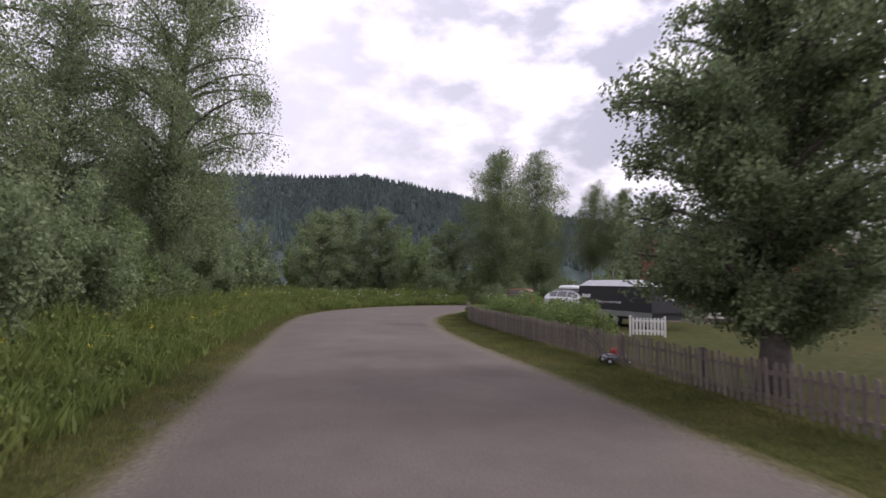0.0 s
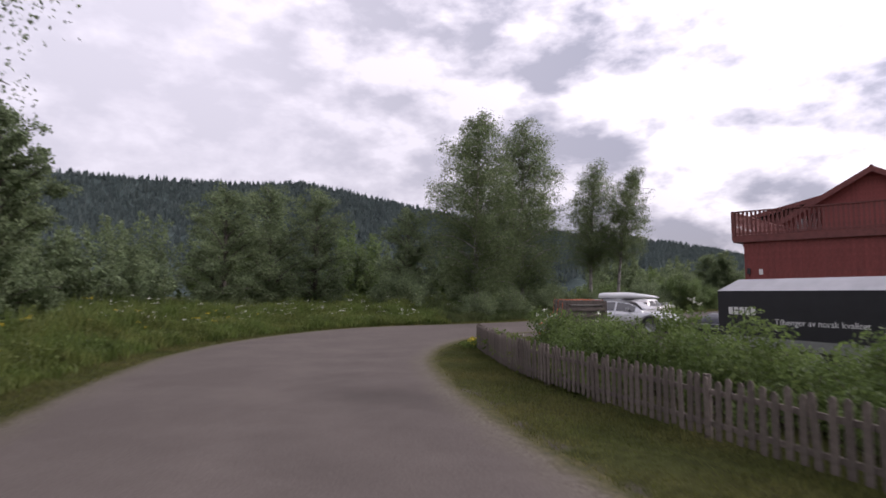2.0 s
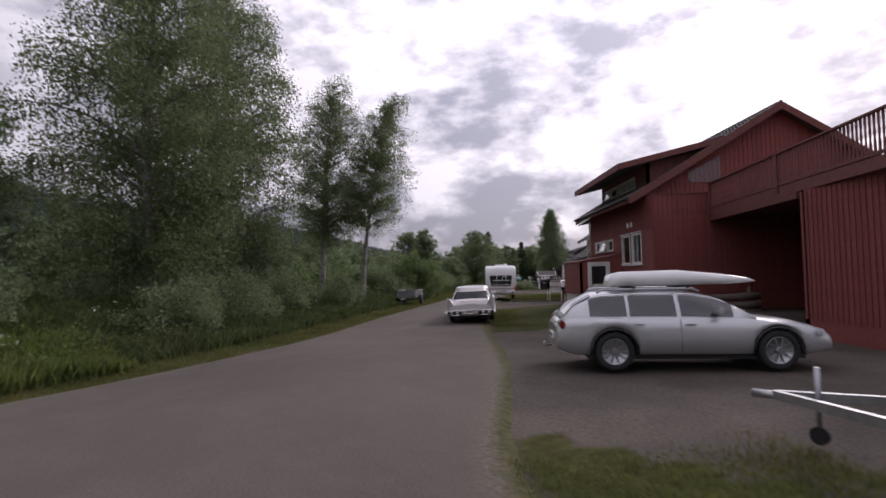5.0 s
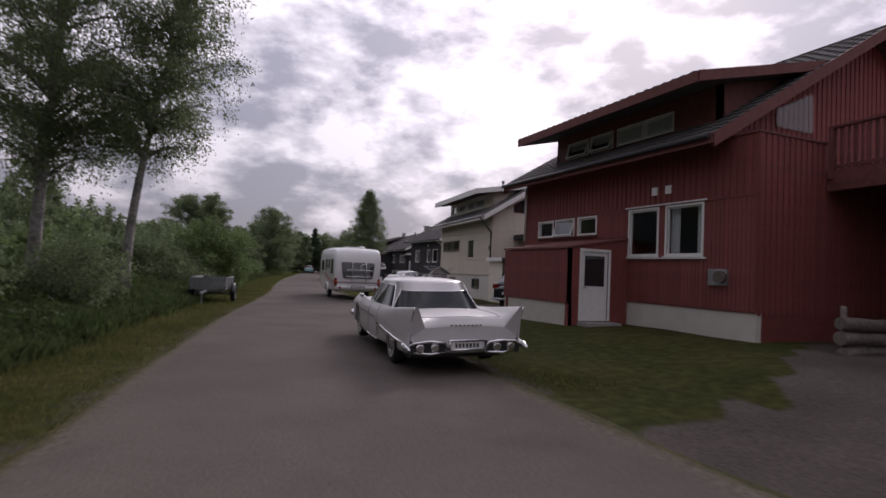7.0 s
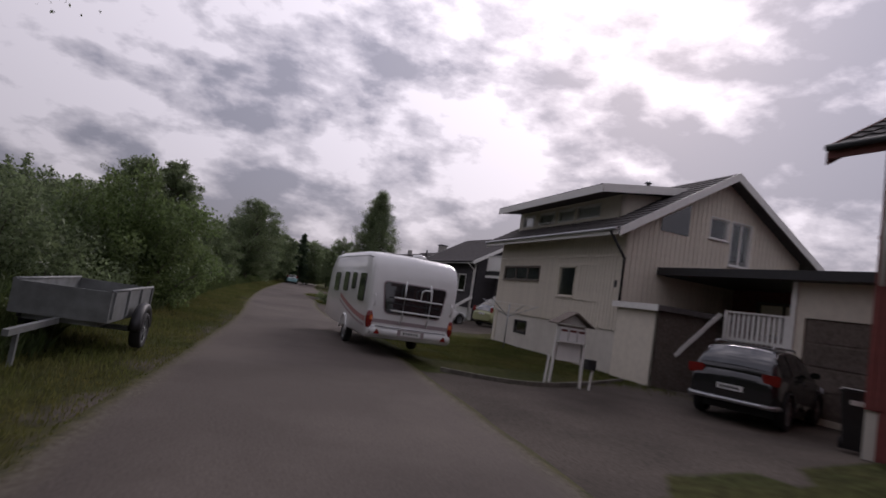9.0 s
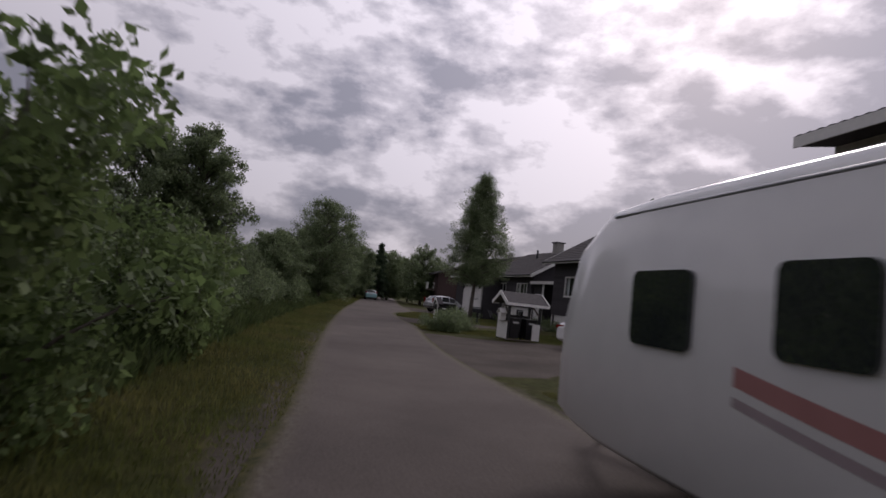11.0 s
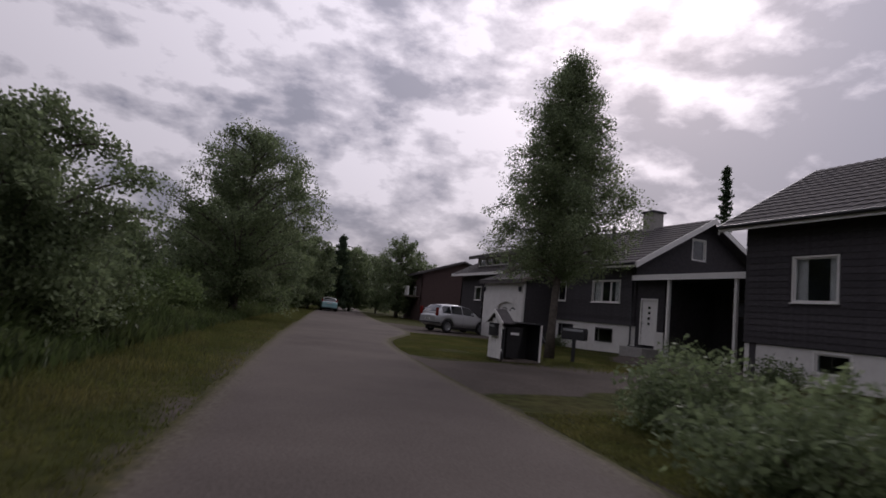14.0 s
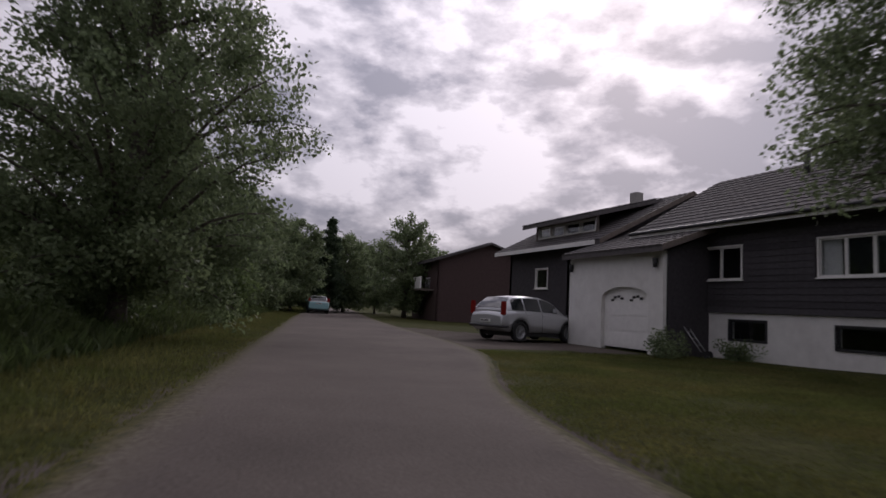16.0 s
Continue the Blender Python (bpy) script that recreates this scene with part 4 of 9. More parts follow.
# ---- the dark house with the white balcony ----
def dark_house():
    H = thing("dark_house", "dark stained timber house with white trim and balcony", "house", pose(0, 0, 0))
    x0, x1, y0, y1 = 18.37, 26.3, 58.9, 68.6
    rx, rz, ex, ez = 22.33, 7.6, 17.7, 4.85
    sl = (rz - ez) / (rx - ex)
    L = lambda a, b: (y1 - b, y1 - a)
    wins = [(*L(65.75, 67.0), 2.52, 3.8), (*L(62.55, 63.25), 2.5, 3.82), (*L(60.4, 61.7), 2.52, 3.84)]
    bs = [(*L(65.4, 66.35), 0.55, 1.1), (*L(63.0, 63.9), 0.55, 1.1)]
    W = part("wall", wall_bm((x0, y1), (x0, y0), 1.2, 5.1, 0.2, wins), DARK_WOOD, H)
    part("plinth", wall_bm((x0 + 0.04, y1), (x0 + 0.04, y0), -0.1, 1.2, 0.2, bs), WHITE_PLINTH, H)
    lap_boards(W, x0, y0, y1, 1.22, 4.95, wins, y1)
    def top(a):
        return min(ez + (x0 + a - ex) * sl, ez + (2 * rx - ex - x0 - a) * sl) - 0.1
    S = part("wall", wall_bm((x0 + 0.2, y0), (x1, y0), -0.1, 7.5, 0.2, [(4.2, 5.4, 5.5, 6.3)], lambda a: top(a + 0.2)), DARK_WOOD, H)
    window_at(H, (x0 + 0.2, y0), (1, 0), 4.2, 5.4, 5.5, 6.3, divs=2, sill=False)
    part("wall", wall_bm((x1, y1 - 0.2), (x0, y1 - 0.2), -0.1, 7.5, 0.2, (), lambda a: top(x1 - x0 - a)), DARK_WOOD, H)
    part("wall", wall_bm((x1, y0), (x1, y1), -0.1, 5.1, 0.2), DARK_WOOD, H)
    roof_slab(H, "roof", ex, ez, rx, rz, y0 - 0.7, y1 + 0.5)
    roof_slab(H, "roof", 2 * rx - ex, ez, rx, rz, y0 - 0.7, y1 + 0.5, courses=False)
    for y in (y0 - 0.73, y1 + 0.53):
        verge(H, ex, ez, rx, rz, y, WHITE_WOOD, 0.3)
        verge(H, rx, rz, 2 * rx - ex, ez, y, WHITE_WOOD, 0.3)
    part("fascia", boxm(ex - 0.04, y0 - 0.7, ez - 0.18, ex - 0.005, y1 + 0.5, ez + 0.02), WHITE_WOOD, H)
    gutter(H, ex - 0.1, y0 - 0.7, y1 + 0.5, ez - 0.04)
    part("corner_board", boxm(x0 - 0.05, y0 - 0.05, 1.1, x0 - 0.003, y0 + 0.16, 4.7), WHITE_WOOD, H)
    part("downpipe", tubem([(ex - 0.1, y0 + 0.1, ez - 0.1), (x0 - 0.12, y0 + 0.1, ez - 0.6), (x0 - 0.12, y0 + 0.1, 0.5)], 0.05, 8), WHITE_WOOD, H)
    for w in wins:
        window_at(H, (x0, y1), (0, -1), *w, divs=1, curtain=w is wins[0])
    for b in bs:
        window_at(H, (x0 + 0.04, y1), (0, -1), *b, divs=1, frame_mat=WHITE_WOOD, sill=False)
    part("wall_lamp", tubem([(x0 - 0.12, 62.9, 4.2), (x0 - 0.12, 62.9, 4.4)], 0.06, 10), WHITE_WOOD, H)
    # stair rail beside the corner
    part("stair_rail", barm((x0 - 0.9, y0 + 0.9, 1.15), (x0 - 0.1, y0 - 0.25, 2.1), 0.06, 0.22), WHITE_WOOD, H)
    part("stair_post", boxm(x0 - 0.95, y0 + 0.85, -0.05, x0 - 0.85, y0 + 0.95, 1.2), WHITE_WOOD, H)
    # entrance wing under the balcony
    part("wing_wall", wall_bm((20.3, y0), (20.3, 50.2), -0.1, 4.0, 0.2, [(1.05, 1.9, 1.3, 3.5), (2.2, 4.2, 2.75, 3.45)]), DARK_WOOD, H)
    part("wing_wall", wall_bm((20.3, 50.2), (27, 50.2), -0.1, 4.0, 0.2), DARK_WOOD, H)
    white_door(H, (20.3, y0), (0, -1), 1.05, 1.9, 1.32, 3.46, glazed=False)
    window_at(H, (20.3, y0), (0, -1), 2.2, 4.2, 2.75, 3.45, divs=2)
    part("porch_deck", boxm(19.2, 53.2, 1.05, 20.3, 58.2, 1.3), GREY_WOOD, H)
    for y in (53.3, 55.6, 58.0):
        part("deck_post", boxm(19.25, y, -0.05, 19.37, y + 0.12, 1.05), GREY_WOOD, H)
    balcony_rail(H, [(19.25, 56.9), (19.25, 53.3)], 1.3, 2.35, WHITE_WOOD, gap=0.13, w=0.105, cutout=False)
    part("porch_beam", boxm(18.95, 50.0, 3.75, 19.15, 58.3, 3.95), WHITE_WOOD, H)
    part("porch_post", boxm(19.0, 54.0, 1.3, 19.14, 54.14, 3.75), WHITE_WOOD, H)
    part("balcony_floor", boxm(18.9, 50.0, 3.96, 27, 58.25, 4.25), BLACK, H)
    balcony_rail(H, [(19.0, 58.1), (19.0, 54.0), (20.2, 50.1), (26.8, 50.1)], 4.28, 5.45, WHITE_WOOD, gap=0.125, w=0.115, cutout=False)
    for y in (50.1, 54.0):
        part("post_cap", boxm(19.85 if y < 51 else 18.9, y - 0.12, 5.45, 20.2 if y < 51 else 19.12, y + 0.12, 5.62), WHITE_WOOD, H)
    part("stair_side", barm((19.25, 57.0, 1.95), (18.55, 58.1, 1.05), 0.06, 0.6), WHITE_WOOD, H)


WHITE_PLINTH = mat("white_plaster", (0.68, 0.67, 0.64), 0.85, var=0.05, scale=4, second=(0.55, 0.53, 0.5), second_scale=1.2, bump=0.2, bump_scale=50)


def lap_boards(wall, x, y0, y1, z0, z1, wins, ystart):
    """Level weatherboards, cut round the windows, each its own piece."""
    z = z0
    cache = {}
    while z < z1:
        spans = [(y0, y1)]
        for a0, a1, zb, zt in wins:
            lo, hi = ystart - a1 - 0.1, ystart - a0 + 0.1
            if zb - 0.15 < z + 0.1 < zt + 0.12:
                spans = [q for s, e in spans for q in ((s, min(e, lo)), (max(s, hi), e)) if q[1] - q[0] > 0.1]
        for s, e in spans:
            key = round(e - s, 2)
            if key not in cache:
                bm = bmesh.new()
                vs = [bm.verts.new(p) for p in ((-0.03, 0, 0), (-0.03, key, 0), (-0.012, key, 0.19), (-0.012, 0, 0.19), (0, 0, 0), (0, key, 0), (0, key, 0.19), (0, 0, 0.19))]
                for f in ((0, 3, 2, 1), (0, 1, 5, 4), (3, 7, 6, 2), (0, 4, 7, 3), (1, 2, 6, 5)):
                    bm.faces.new([vs[i] for i in f])
                bmesh.ops.recalc_face_normals(bm, faces=bm.faces)
                me = bpy.data.meshes.new("weatherboard")
                bm.to_mesh(me)
                bm.free()
                me.materials.append(DARK_WOOD)
                cache[key] = me
            ob = new("weatherboard", cache[key])
            ob.parent = wall
            ob.matrix_basis = Matrix.Translation((x - 0.002, s, z))
        z += 0.19


# ---- the brown house with the white basement ----
def basement_house():
    H = thing("basement_house", "dark boarded house on a white basement storey", "house", pose(0, 0, 0))
    x0, x1, y0, y1 = 20.6, 28.6, 76.2, 85.6
    rx, rz, ex, ez = 24.6, 6.9, 20.0, 4.25
    sl = (rz - ez) / (rx - ex)
    L = lambda a, b: (y1 - b, y1 - a)
    wins = [(*L(81.75, 83.25), 2.48, 3.52), (*L(77.3, 79.35), 2.48, 3.52)]
    bs = [(*L(80.97, 82.2), 0.58, 1.18), (*L(77.75, 78.95), 0.55, 1.15)]
    W = part("wall", wall_bm((x0, y1), (x0, y0), 1.42, 4.5, 0.2, wins), DARK_WOOD, H)
    part("basement_wall", wall_bm((x0 + 0.05, y1), (x0 + 0.05, y0), -0.1, 1.42, 0.2, bs), WHITE_PLINTH, H)
    lap_boards(W, x0, y0, y1, 1.43, 4.3, wins, y1)
    def top(a):
        return min(ez + (x0 + a - ex) * sl, ez + (2 * rx - ex - x0 - a) * sl) - 0.1
    sw = (3.1, 3.9, 4.9, 5.9)
    S = part("wall", wall_bm((x0 + 0.2, y0), (x1, y0), -0.1, 6.8, 0.2, [sw], lambda a: top(a + 0.2)), DARK_WOOD, H)
    window_at(H, (x0 + 0.2, y0), (1, 0), *sw, divs=1, sill=False)
    part("wall", wall_bm((x1, y1 - 0.2), (x0, y1 - 0.2), -0.1, 6.8, 0.2, (), lambda a: top(x1 - x0 - a)), DARK_WOOD, H)
    part("wall", wall_bm((x1, y0), (x1, y1), -0.1, 4.5, 0.2), DARK_WOOD, H)
    roof_slab(H, "roof", ex, ez, rx, rz, y0 - 0.6, y1 + 0.4)
    roof_slab(H, "roof", 2 * rx - ex, ez, rx, rz, y0 - 0.6, y1 + 0.4, courses=False)
    verge(H, ex, ez, rx, rz, y0 - 0.63, WHITE_WOOD, 0.28)
    verge(H, rx, rz, 2 * rx - ex, ez, y0 - 0.63, WHITE_WOOD, 0.28)
    part("fascia", boxm(ex - 0.04, y0 - 0.6, ez - 0.18, ex - 0.005, y1 + 0.4, ez + 0.02), WHITE_WOOD, H)
    gutter(H, ex - 0.1, y0 - 0.6, y1 + 0.4, ez - 0.03)
    part("chimney", boxm(24.2, 79.3, 6.3, 24.9, 80.1, 7.7), CONCRETE, H)
    part("chimney_cap", boxm(24.1, 79.2, 7.7, 25.0, 80.2, 7.8), BLACK, H)
    part("roof_vent", tubem([(23.4, 81.5, 6.0), (23.4, 81.5, 7.0)], 0.1, 10), BLACK, H)
    window_at(H, (x0, y1), (0, -1), *wins[0], divs=2)
    window_at(H, (x0, y1), (0, -1), *wins[1], divs=3, curtain=True)
    for b in bs:
        window_at(H, (x0 + 0.05, y1), (0, -1), *b, divs=1, frame_mat=BLACK, sill=False)
    part("downpipe", tubem([(x0 - 0.06, y0 + 0.15, 4.0), (x0 - 0.06, y0 + 0.15, 0.6), (x0 - 0.3, y0 + 0.1, 0.35)], 0.045, 8), BLACK, H)
    # entrance link between the two dark houses
    part("porch_wall", wall_bm((x0 + 0.1, y0), (x0 + 0.1, 74.5), -0.1, 3.5, 0.15, [(0.35, 1.25, 0.55, 2.65)]), DARK_WOOD, H)
    white_door(H, (x0 + 0.1, y0), (0, -1), 0.35, 1.25, 0.62, 2.62, glazed=False)
    part("porch_plinth", boxm(x0 + 0.02, 74.4, -0.1, x0 + 0.09, 74.9, 1.25), WHITE_PLINTH, H)
    part("door_mat", boxm(x0 - 0.6, 75.1, 0.5, x0 + 0.05, 75.7, 0.53), RUBBER, H)
    part("door_step", boxm(x0 - 0.9, 74.6, -0.05, x0 + 0.09, 76.0, 0.5), CONCRETE, H)
    part("porch_wall", wall_bm((23.6, 74.5), (23.6, 68.7), -0.1, 3.5, 0.15, [(1.0, 4.6, 2.2, 2.9)]), DARK_WOOD, H)
    window_at(H, (23.6, 74.5), (0, -1), 1.0, 4.6, 2.2, 2.9, divs=3, frame_mat=GREY_WOOD, sill=False)
    part("porch_wall", wall_bm((x0 + 0.25, 74.5), (23.6, 74.5), -0.1, 3.5, 0.12), DARK_WOOD, H)
    part("link_roof", boxm(x0 - 0.3, 68.7, 3.5, 28, 76.1, 3.7), BLACK, H)
    part("link_fascia", boxm(x0 - 0.34, 68.7, 3.48, x0 - 0.303, 76.1, 3.72), WHITE_WOOD, H)
    for y in (73.9, 70.6):
        part("porch_post", boxm(x0 - 0.25, y, -0.05, x0 - 0.13, y + 0.12, 3.5), WHITE_WOOD, H)
    part("side_door", boxm(x0 + 0.9, 69.0, 0.3, x0 + 0.98, 70.1, 2.9), GREY_WOOD, H)


def garage_house():
    H = thing("garage_house", "house with white arched garage front and dormer", "house", pose(0, 0, 0))
    G = part("garage_front", arch_wall(18.65, 88.1, 83.0, 3.3, 83.62, 85.95, 1.75, 2.15), WHITE_PLINTH, H)
    part("garage_door", boxm(18.8, 83.62, 0.05, 18.86, 85.95, 2.2), WHITE_WOOD, H)
    for k in range(3):
        part("garage_door_panel", boxm(18.786, 83.75, 0.12 + 0.52 * k, 18.798, 85.82, 0.56 + 0.52 * k), WHITE_WOOD, H)
    for c, s in ((84.3, 1), (85.25, -1)):
        for k in range(4):
            a = radians(20 + 40 * k)
            part("door_light", boxm(18.78, c + 0.28 * math.cos(a) - 0.07, 1.62 + 0.2 * math.sin(a) - 0.04, 18.795, c + 0.28 * math.cos(a) + 0.07, 1.62 + 0.2 * math.sin(a) + 0.04), BLACK, H)
    for y in (83.25, 87.7):
        part("wall_lamp", tubem([(18.55, y, 2.75), (18.55, y, 3.05)], [0.07, 0.09], 8), BLACK, H)
        part("lamp_bracket", boxm(18.55, y - 0.03, 2.9, 18.65, y + 0.03, 2.96), BLACK, H)
    part("wall", wall_bm((20.6, 96.0), (20.6, 88.1), -0.1, 4.5, 0.2, [(96.0 - 93.4, 96.0 - 92.4, 2.3, 3.25)]), DARK_WOOD, H)
    window_at(H, (20.6, 96.0), (0, -1), 2.6, 3.6, 2.3, 3.25, divs=1)
    part("wall", wall_bm((20.6, 88.1), (18.65, 88.1), -0.1, 3.6, 0.2), DARK_WOOD, H)
    rx, rz, ex, ez = 25.0, 6.85, 19.9, 4.2
    sl = (rz - ez) / (rx - ex)
    part("wall", wall_bm((18.8, 83.0), (24.0, 83.0), -0.1, 5.4, 0.2, (), lambda a: 3.3 + a * 0.36), DARK_WOOD, H)
    part("gable_wall", wall_bm((20.6, 88.1), (29.4, 88.1), -0.1, 6.8, 0.2, (), lambda a: min(4.45 + a * 0.5, 4.45 + (8.8 - a) * 0.5)), DARK_WOOD, H)
    roof_slab(H, "roof", ex, ez, rx, rz, 87.7, 96.5)
    roof_slab(H, "garage_roof", 18.3, 3.4, 24.0, 5.45, 82.7, 88.0)
    roof_slab(H, "roof", 2 * rx - ex, ez, rx, rz, 87.7, 96.5, courses=False)
    verge(H, 18.3, 3.4, 24.0, 5.45, 82.67, GREY_WOOD, 0.2)
    verge(H, ex, ez, rx, rz, 87.67, GREY_WOOD, 0.22)
    verge(H, rx, rz, 2 * rx - ex, ez, 87.67, GREY_WOOD, 0.22)
    part("fascia", boxm(ex - 0.04, 88.0, ez - 0.18, ex - 0.005, 96.5, ez + 0.02), WHITE_WOOD, H)
    dwins = [(0.3 + 1.15 * k, 1.3 + 1.15 * k, 4.85, 5.35) for k in range(4)]
    part("dormer", wall_bm((20.9, 94.0), (20.9, 89.2), 4.6, 5.65, 0.15, dwins), GREY_WOOD, H)
    for w in dwins:
        window_at(H, (20.9, 94.0), (0, -1), *w, divs=1, sill=False)
    roof_slab(H, "dormer_roof", 20.3, 5.5, 24.4, 6.7, 88.9, 94.4, th=0.18)
    part("wall", wall_bm((32, 96.0), (20.6, 96.0), -0.1, 7.9, 0.2, (), lambda a: max(2.0, min(4.45 + (a - 2.6) * 0.5, 4.45 + (11.4 - a) * 0.5))), DARK_WOOD, H)
    part("chimney", boxm(24.75, 91.0, 6.4, 25.2, 91.45, 7.4), CONCRETE, H)


def arch_wall(x, y1, y0, zt, a0, a1, zs, za):
    """A wall in the plane x with one segment-arched opening."""
    bm = bmesh.new()
    n = 12
    mid, half = (a0 + a1) / 2, (a1 - a0) / 2
    arch = [(mid - half * math.cos(math.pi * k / n), zs + (za - zs) * math.sin(math.pi * k / n)) for k in range(n + 1)]
    box(bm, x, y0, -0.1, x + 0.2, a0, zt)
    box(bm, x, a1, -0.1, x + 0.2, y1, zt)
    for (ya, z0), (yb, z1) in zip(arch, arch[1:]):
        vs = [bm.verts.new(p) for p in ((x, ya, z0), (x, yb, z1), (x, yb, zt), (x, ya, zt), (x + 0.2, ya, z0), (x + 0.2, yb, z1), (x + 0.2, yb, zt), (x + 0.2, ya, zt))]
        for f in ((3, 2, 1, 0), (4, 5, 6, 7), (0, 1, 5, 4), (2, 3, 7, 6)):
            bm.faces.new([vs[i] for i in f])
    bmesh.ops.remove_doubles(bm, verts=bm.verts[:], dist=0.001)
    bmesh.ops.recalc_face_normals(bm, faces=bm.faces)
    return bm


def far_house():
    FAR_BROWN = mat("dark_brown_boards", (0.06, 0.035, 0.032), 0.8, var=0.15, scale=5)
    H = thing("brick_red_house", "dark red house far along the lane", "house", pose(23, 112, 0, 0, 0, -8))
    part("wall", wall_bm((0, 9), (0, 0), -0.1, 5.0, 0.2, [(2, 3, 2.4, 3.6), (5, 6.5, 2.4, 3.6)]), FAR_BROWN, H)
    part("wall", wall_bm((0, 0), (9, 0), -0.1, 6.7, 0.2, (), lambda a: 5.1 + 0.35 * min(a, 9 - a)), FAR_BROWN, H)
    part("wall", wall_bm((9, 9), (0, 9), -0.1, 6.7, 0.2, (), lambda a: 5.1 + 0.35 * min(a, 9 - a)), FAR_BROWN, H)
    window_at(H, (0, 9), (0, -1), 2, 3, 2.4, 3.6)
    window_at(H, (0, 9), (0, -1), 5, 6.5, 2.4, 3.6, divs=2)
    roof_slab(H, "roof", -0.6, 5.0, 4.5, 6.8, -0.5, 9.5)
    roof_slab(H, "roof", 9.6, 5.0, 4.5, 6.8, -0.5, 9.5, courses=False)
    part("balcony_front", boxm(-1.2, 1.0, 2.6, -1.1, 5.0, 3.6), WHITE_WOOD, H)
    part("balcony_floor", boxm(-1.2, 1.0, 2.45, 0, 5.0, 2.6), GREY_WOOD, H)


red_house()
balcony_wing()
log_stack()
cream_house()
garage_link()
dark_house()
basement_house()
garage_house()
far_house()

# ---- vehicles ----
def paint(name, color, rough=0.28, metal=0.0, coat=0.7):
    return mat(name, color, rough, metal=metal, var=0.03, scale=3, coat=coat, spec=0.5)


WHITE_PAINT = paint("white_car_paint", (0.74, 0.74, 0.73))
SILVER_PAINT = paint("silver_car_paint", (0.50, 0.51, 0.52), 0.32, 0.55)
DARK_PAINT = paint("dark_car_paint", (0.012, 0.013, 0.016), 0.2)
GREEN_PAINT = paint("pale_green_car_paint", (0.25, 0.27, 0.13), 0.35, 0.3)
TURQ_PAINT = paint("turquoise_car_paint", (0.28, 0.50, 0.52), 0.35)
RED_LENS = mat("red_lamp_lens", (0.2, 0.014, 0.012), 0.15, var=0.1, coat=0.5)
CLEAR_LENS = mat("clear_lamp_lens", (0.55, 0.57, 0.6), 0.1, var=0.1, coat=0.5)
PLATE = mat("number_plate", (0.7, 0.7, 0.68), 0.5, var=0.03)
ALLOY = mat("alloy_rim", (0.38, 0.39, 0.4), 0.3, metal=0.8, var=0.05)
ORANGE = mat("orange_strap", (0.75, 0.17, 0.03), 0.7, var=0.12, scale=20)


def loft(bm, sections, close=True, smooth_faces=True):
    """Skins a row of cross-sections (lists of points, same length)."""
    rings = [[bm.verts.new(p) for p in s] for s in sections]
    for a, b in zip(rings, rings[1:]):
        for k in range(len(a) - 1):
            try:
                bm.faces.new((a[k], a[k + 1], b[k + 1], b[k])).smooth = smooth_faces
            except ValueError:
                pass
    if close:
        for r in (rings[0], rings[-1]):
            try:
                bm.faces.new(r)
            except ValueError:
                pass
    bmesh.ops.recalc_face_normals(bm, faces=bm.faces)
    return rings


def interp(table, y):
    for a, b in zip(table, table[1:]):
        if a[0] <= y <= b[0]:
            t = (y - a[0]) / max(b[0] - a[0], 1e-6)
            t = t * t * (3 - 2 * t) if len(a) > 2 and a[-1] == "s" else t
            return a[1] + (b[1] - a[1]) * t
    return table[0][1] if y < table[0][0] else table[-1][1]


def wheel(parent, x, y, r, w, side, rim_mat=None, spokes=10, whitewall=False):
    """A wheel: tyre, rim with spokes; side +1 or -1 is the outer face along x."""
    def lathe(profile, n=28):
        bm = bmesh.new()
        rings = [[bm.verts.new((x + side * px, y + pr * math.cos(2 * math.pi * k / n), r + pr * math.sin(2 * math.pi * k / n))) for k in range(n)] for px, pr in profile]
        for a, b in zip(rings, rings[1:]):
            for k in range(n):
                bm.faces.new((a[k], a[(k + 1) % n], b[(k + 1) % n], b[k])).smooth = True
        bmesh.ops.recalc_face_normals(bm, faces=bm.faces)
        return bm
    h = w / 2
    ri = r * (0.62 if whitewall else 0.68)
    W = part("wheel", lathe([(-h, ri), (-h, r * 0.93), (-h * 0.7, r), (h * 0.7, r), (h, r * 0.93), (h * 1.0, ri * 1.02), (h * 0.6, ri)]), RUBBER, parent)
    bm = lathe([(h * 0.9, ri), (h * 0.95, ri * 0.93), (h * 0.55, ri * 0.88), (h * 0.5, 0.02)])
    rm = part("rim", bm, rim_mat or ALLOY, W)
    bm = bmesh.new()
    for k in range(spokes):
        a = 2 * math.pi * k / spokes
        c, s = math.cos(a), math.sin(a)
        bar(bm, (x + side * h * 0.72, y + 0.04 * c, r + 0.04 * s), (x + side * h * 0.72, y + ri * 0.9 * c, r + ri * 0.9 * s), 0.03, 0.02)
    part("spokes", bm, rim_mat or ALLOY, W)
    part("hub_cap", tubem([(x + side * h * 0.5, y, r), (x + side * h * 0.95, y, r)], [0.075, 0.05], 12), rim_mat or ALLOY, W)
    if whitewall:
        part("whitewall", lathe([(h * 1.01, ri * 1.03), (h * 1.02, ri * 1.2)]), WHITE_PAINT, W)
    return W


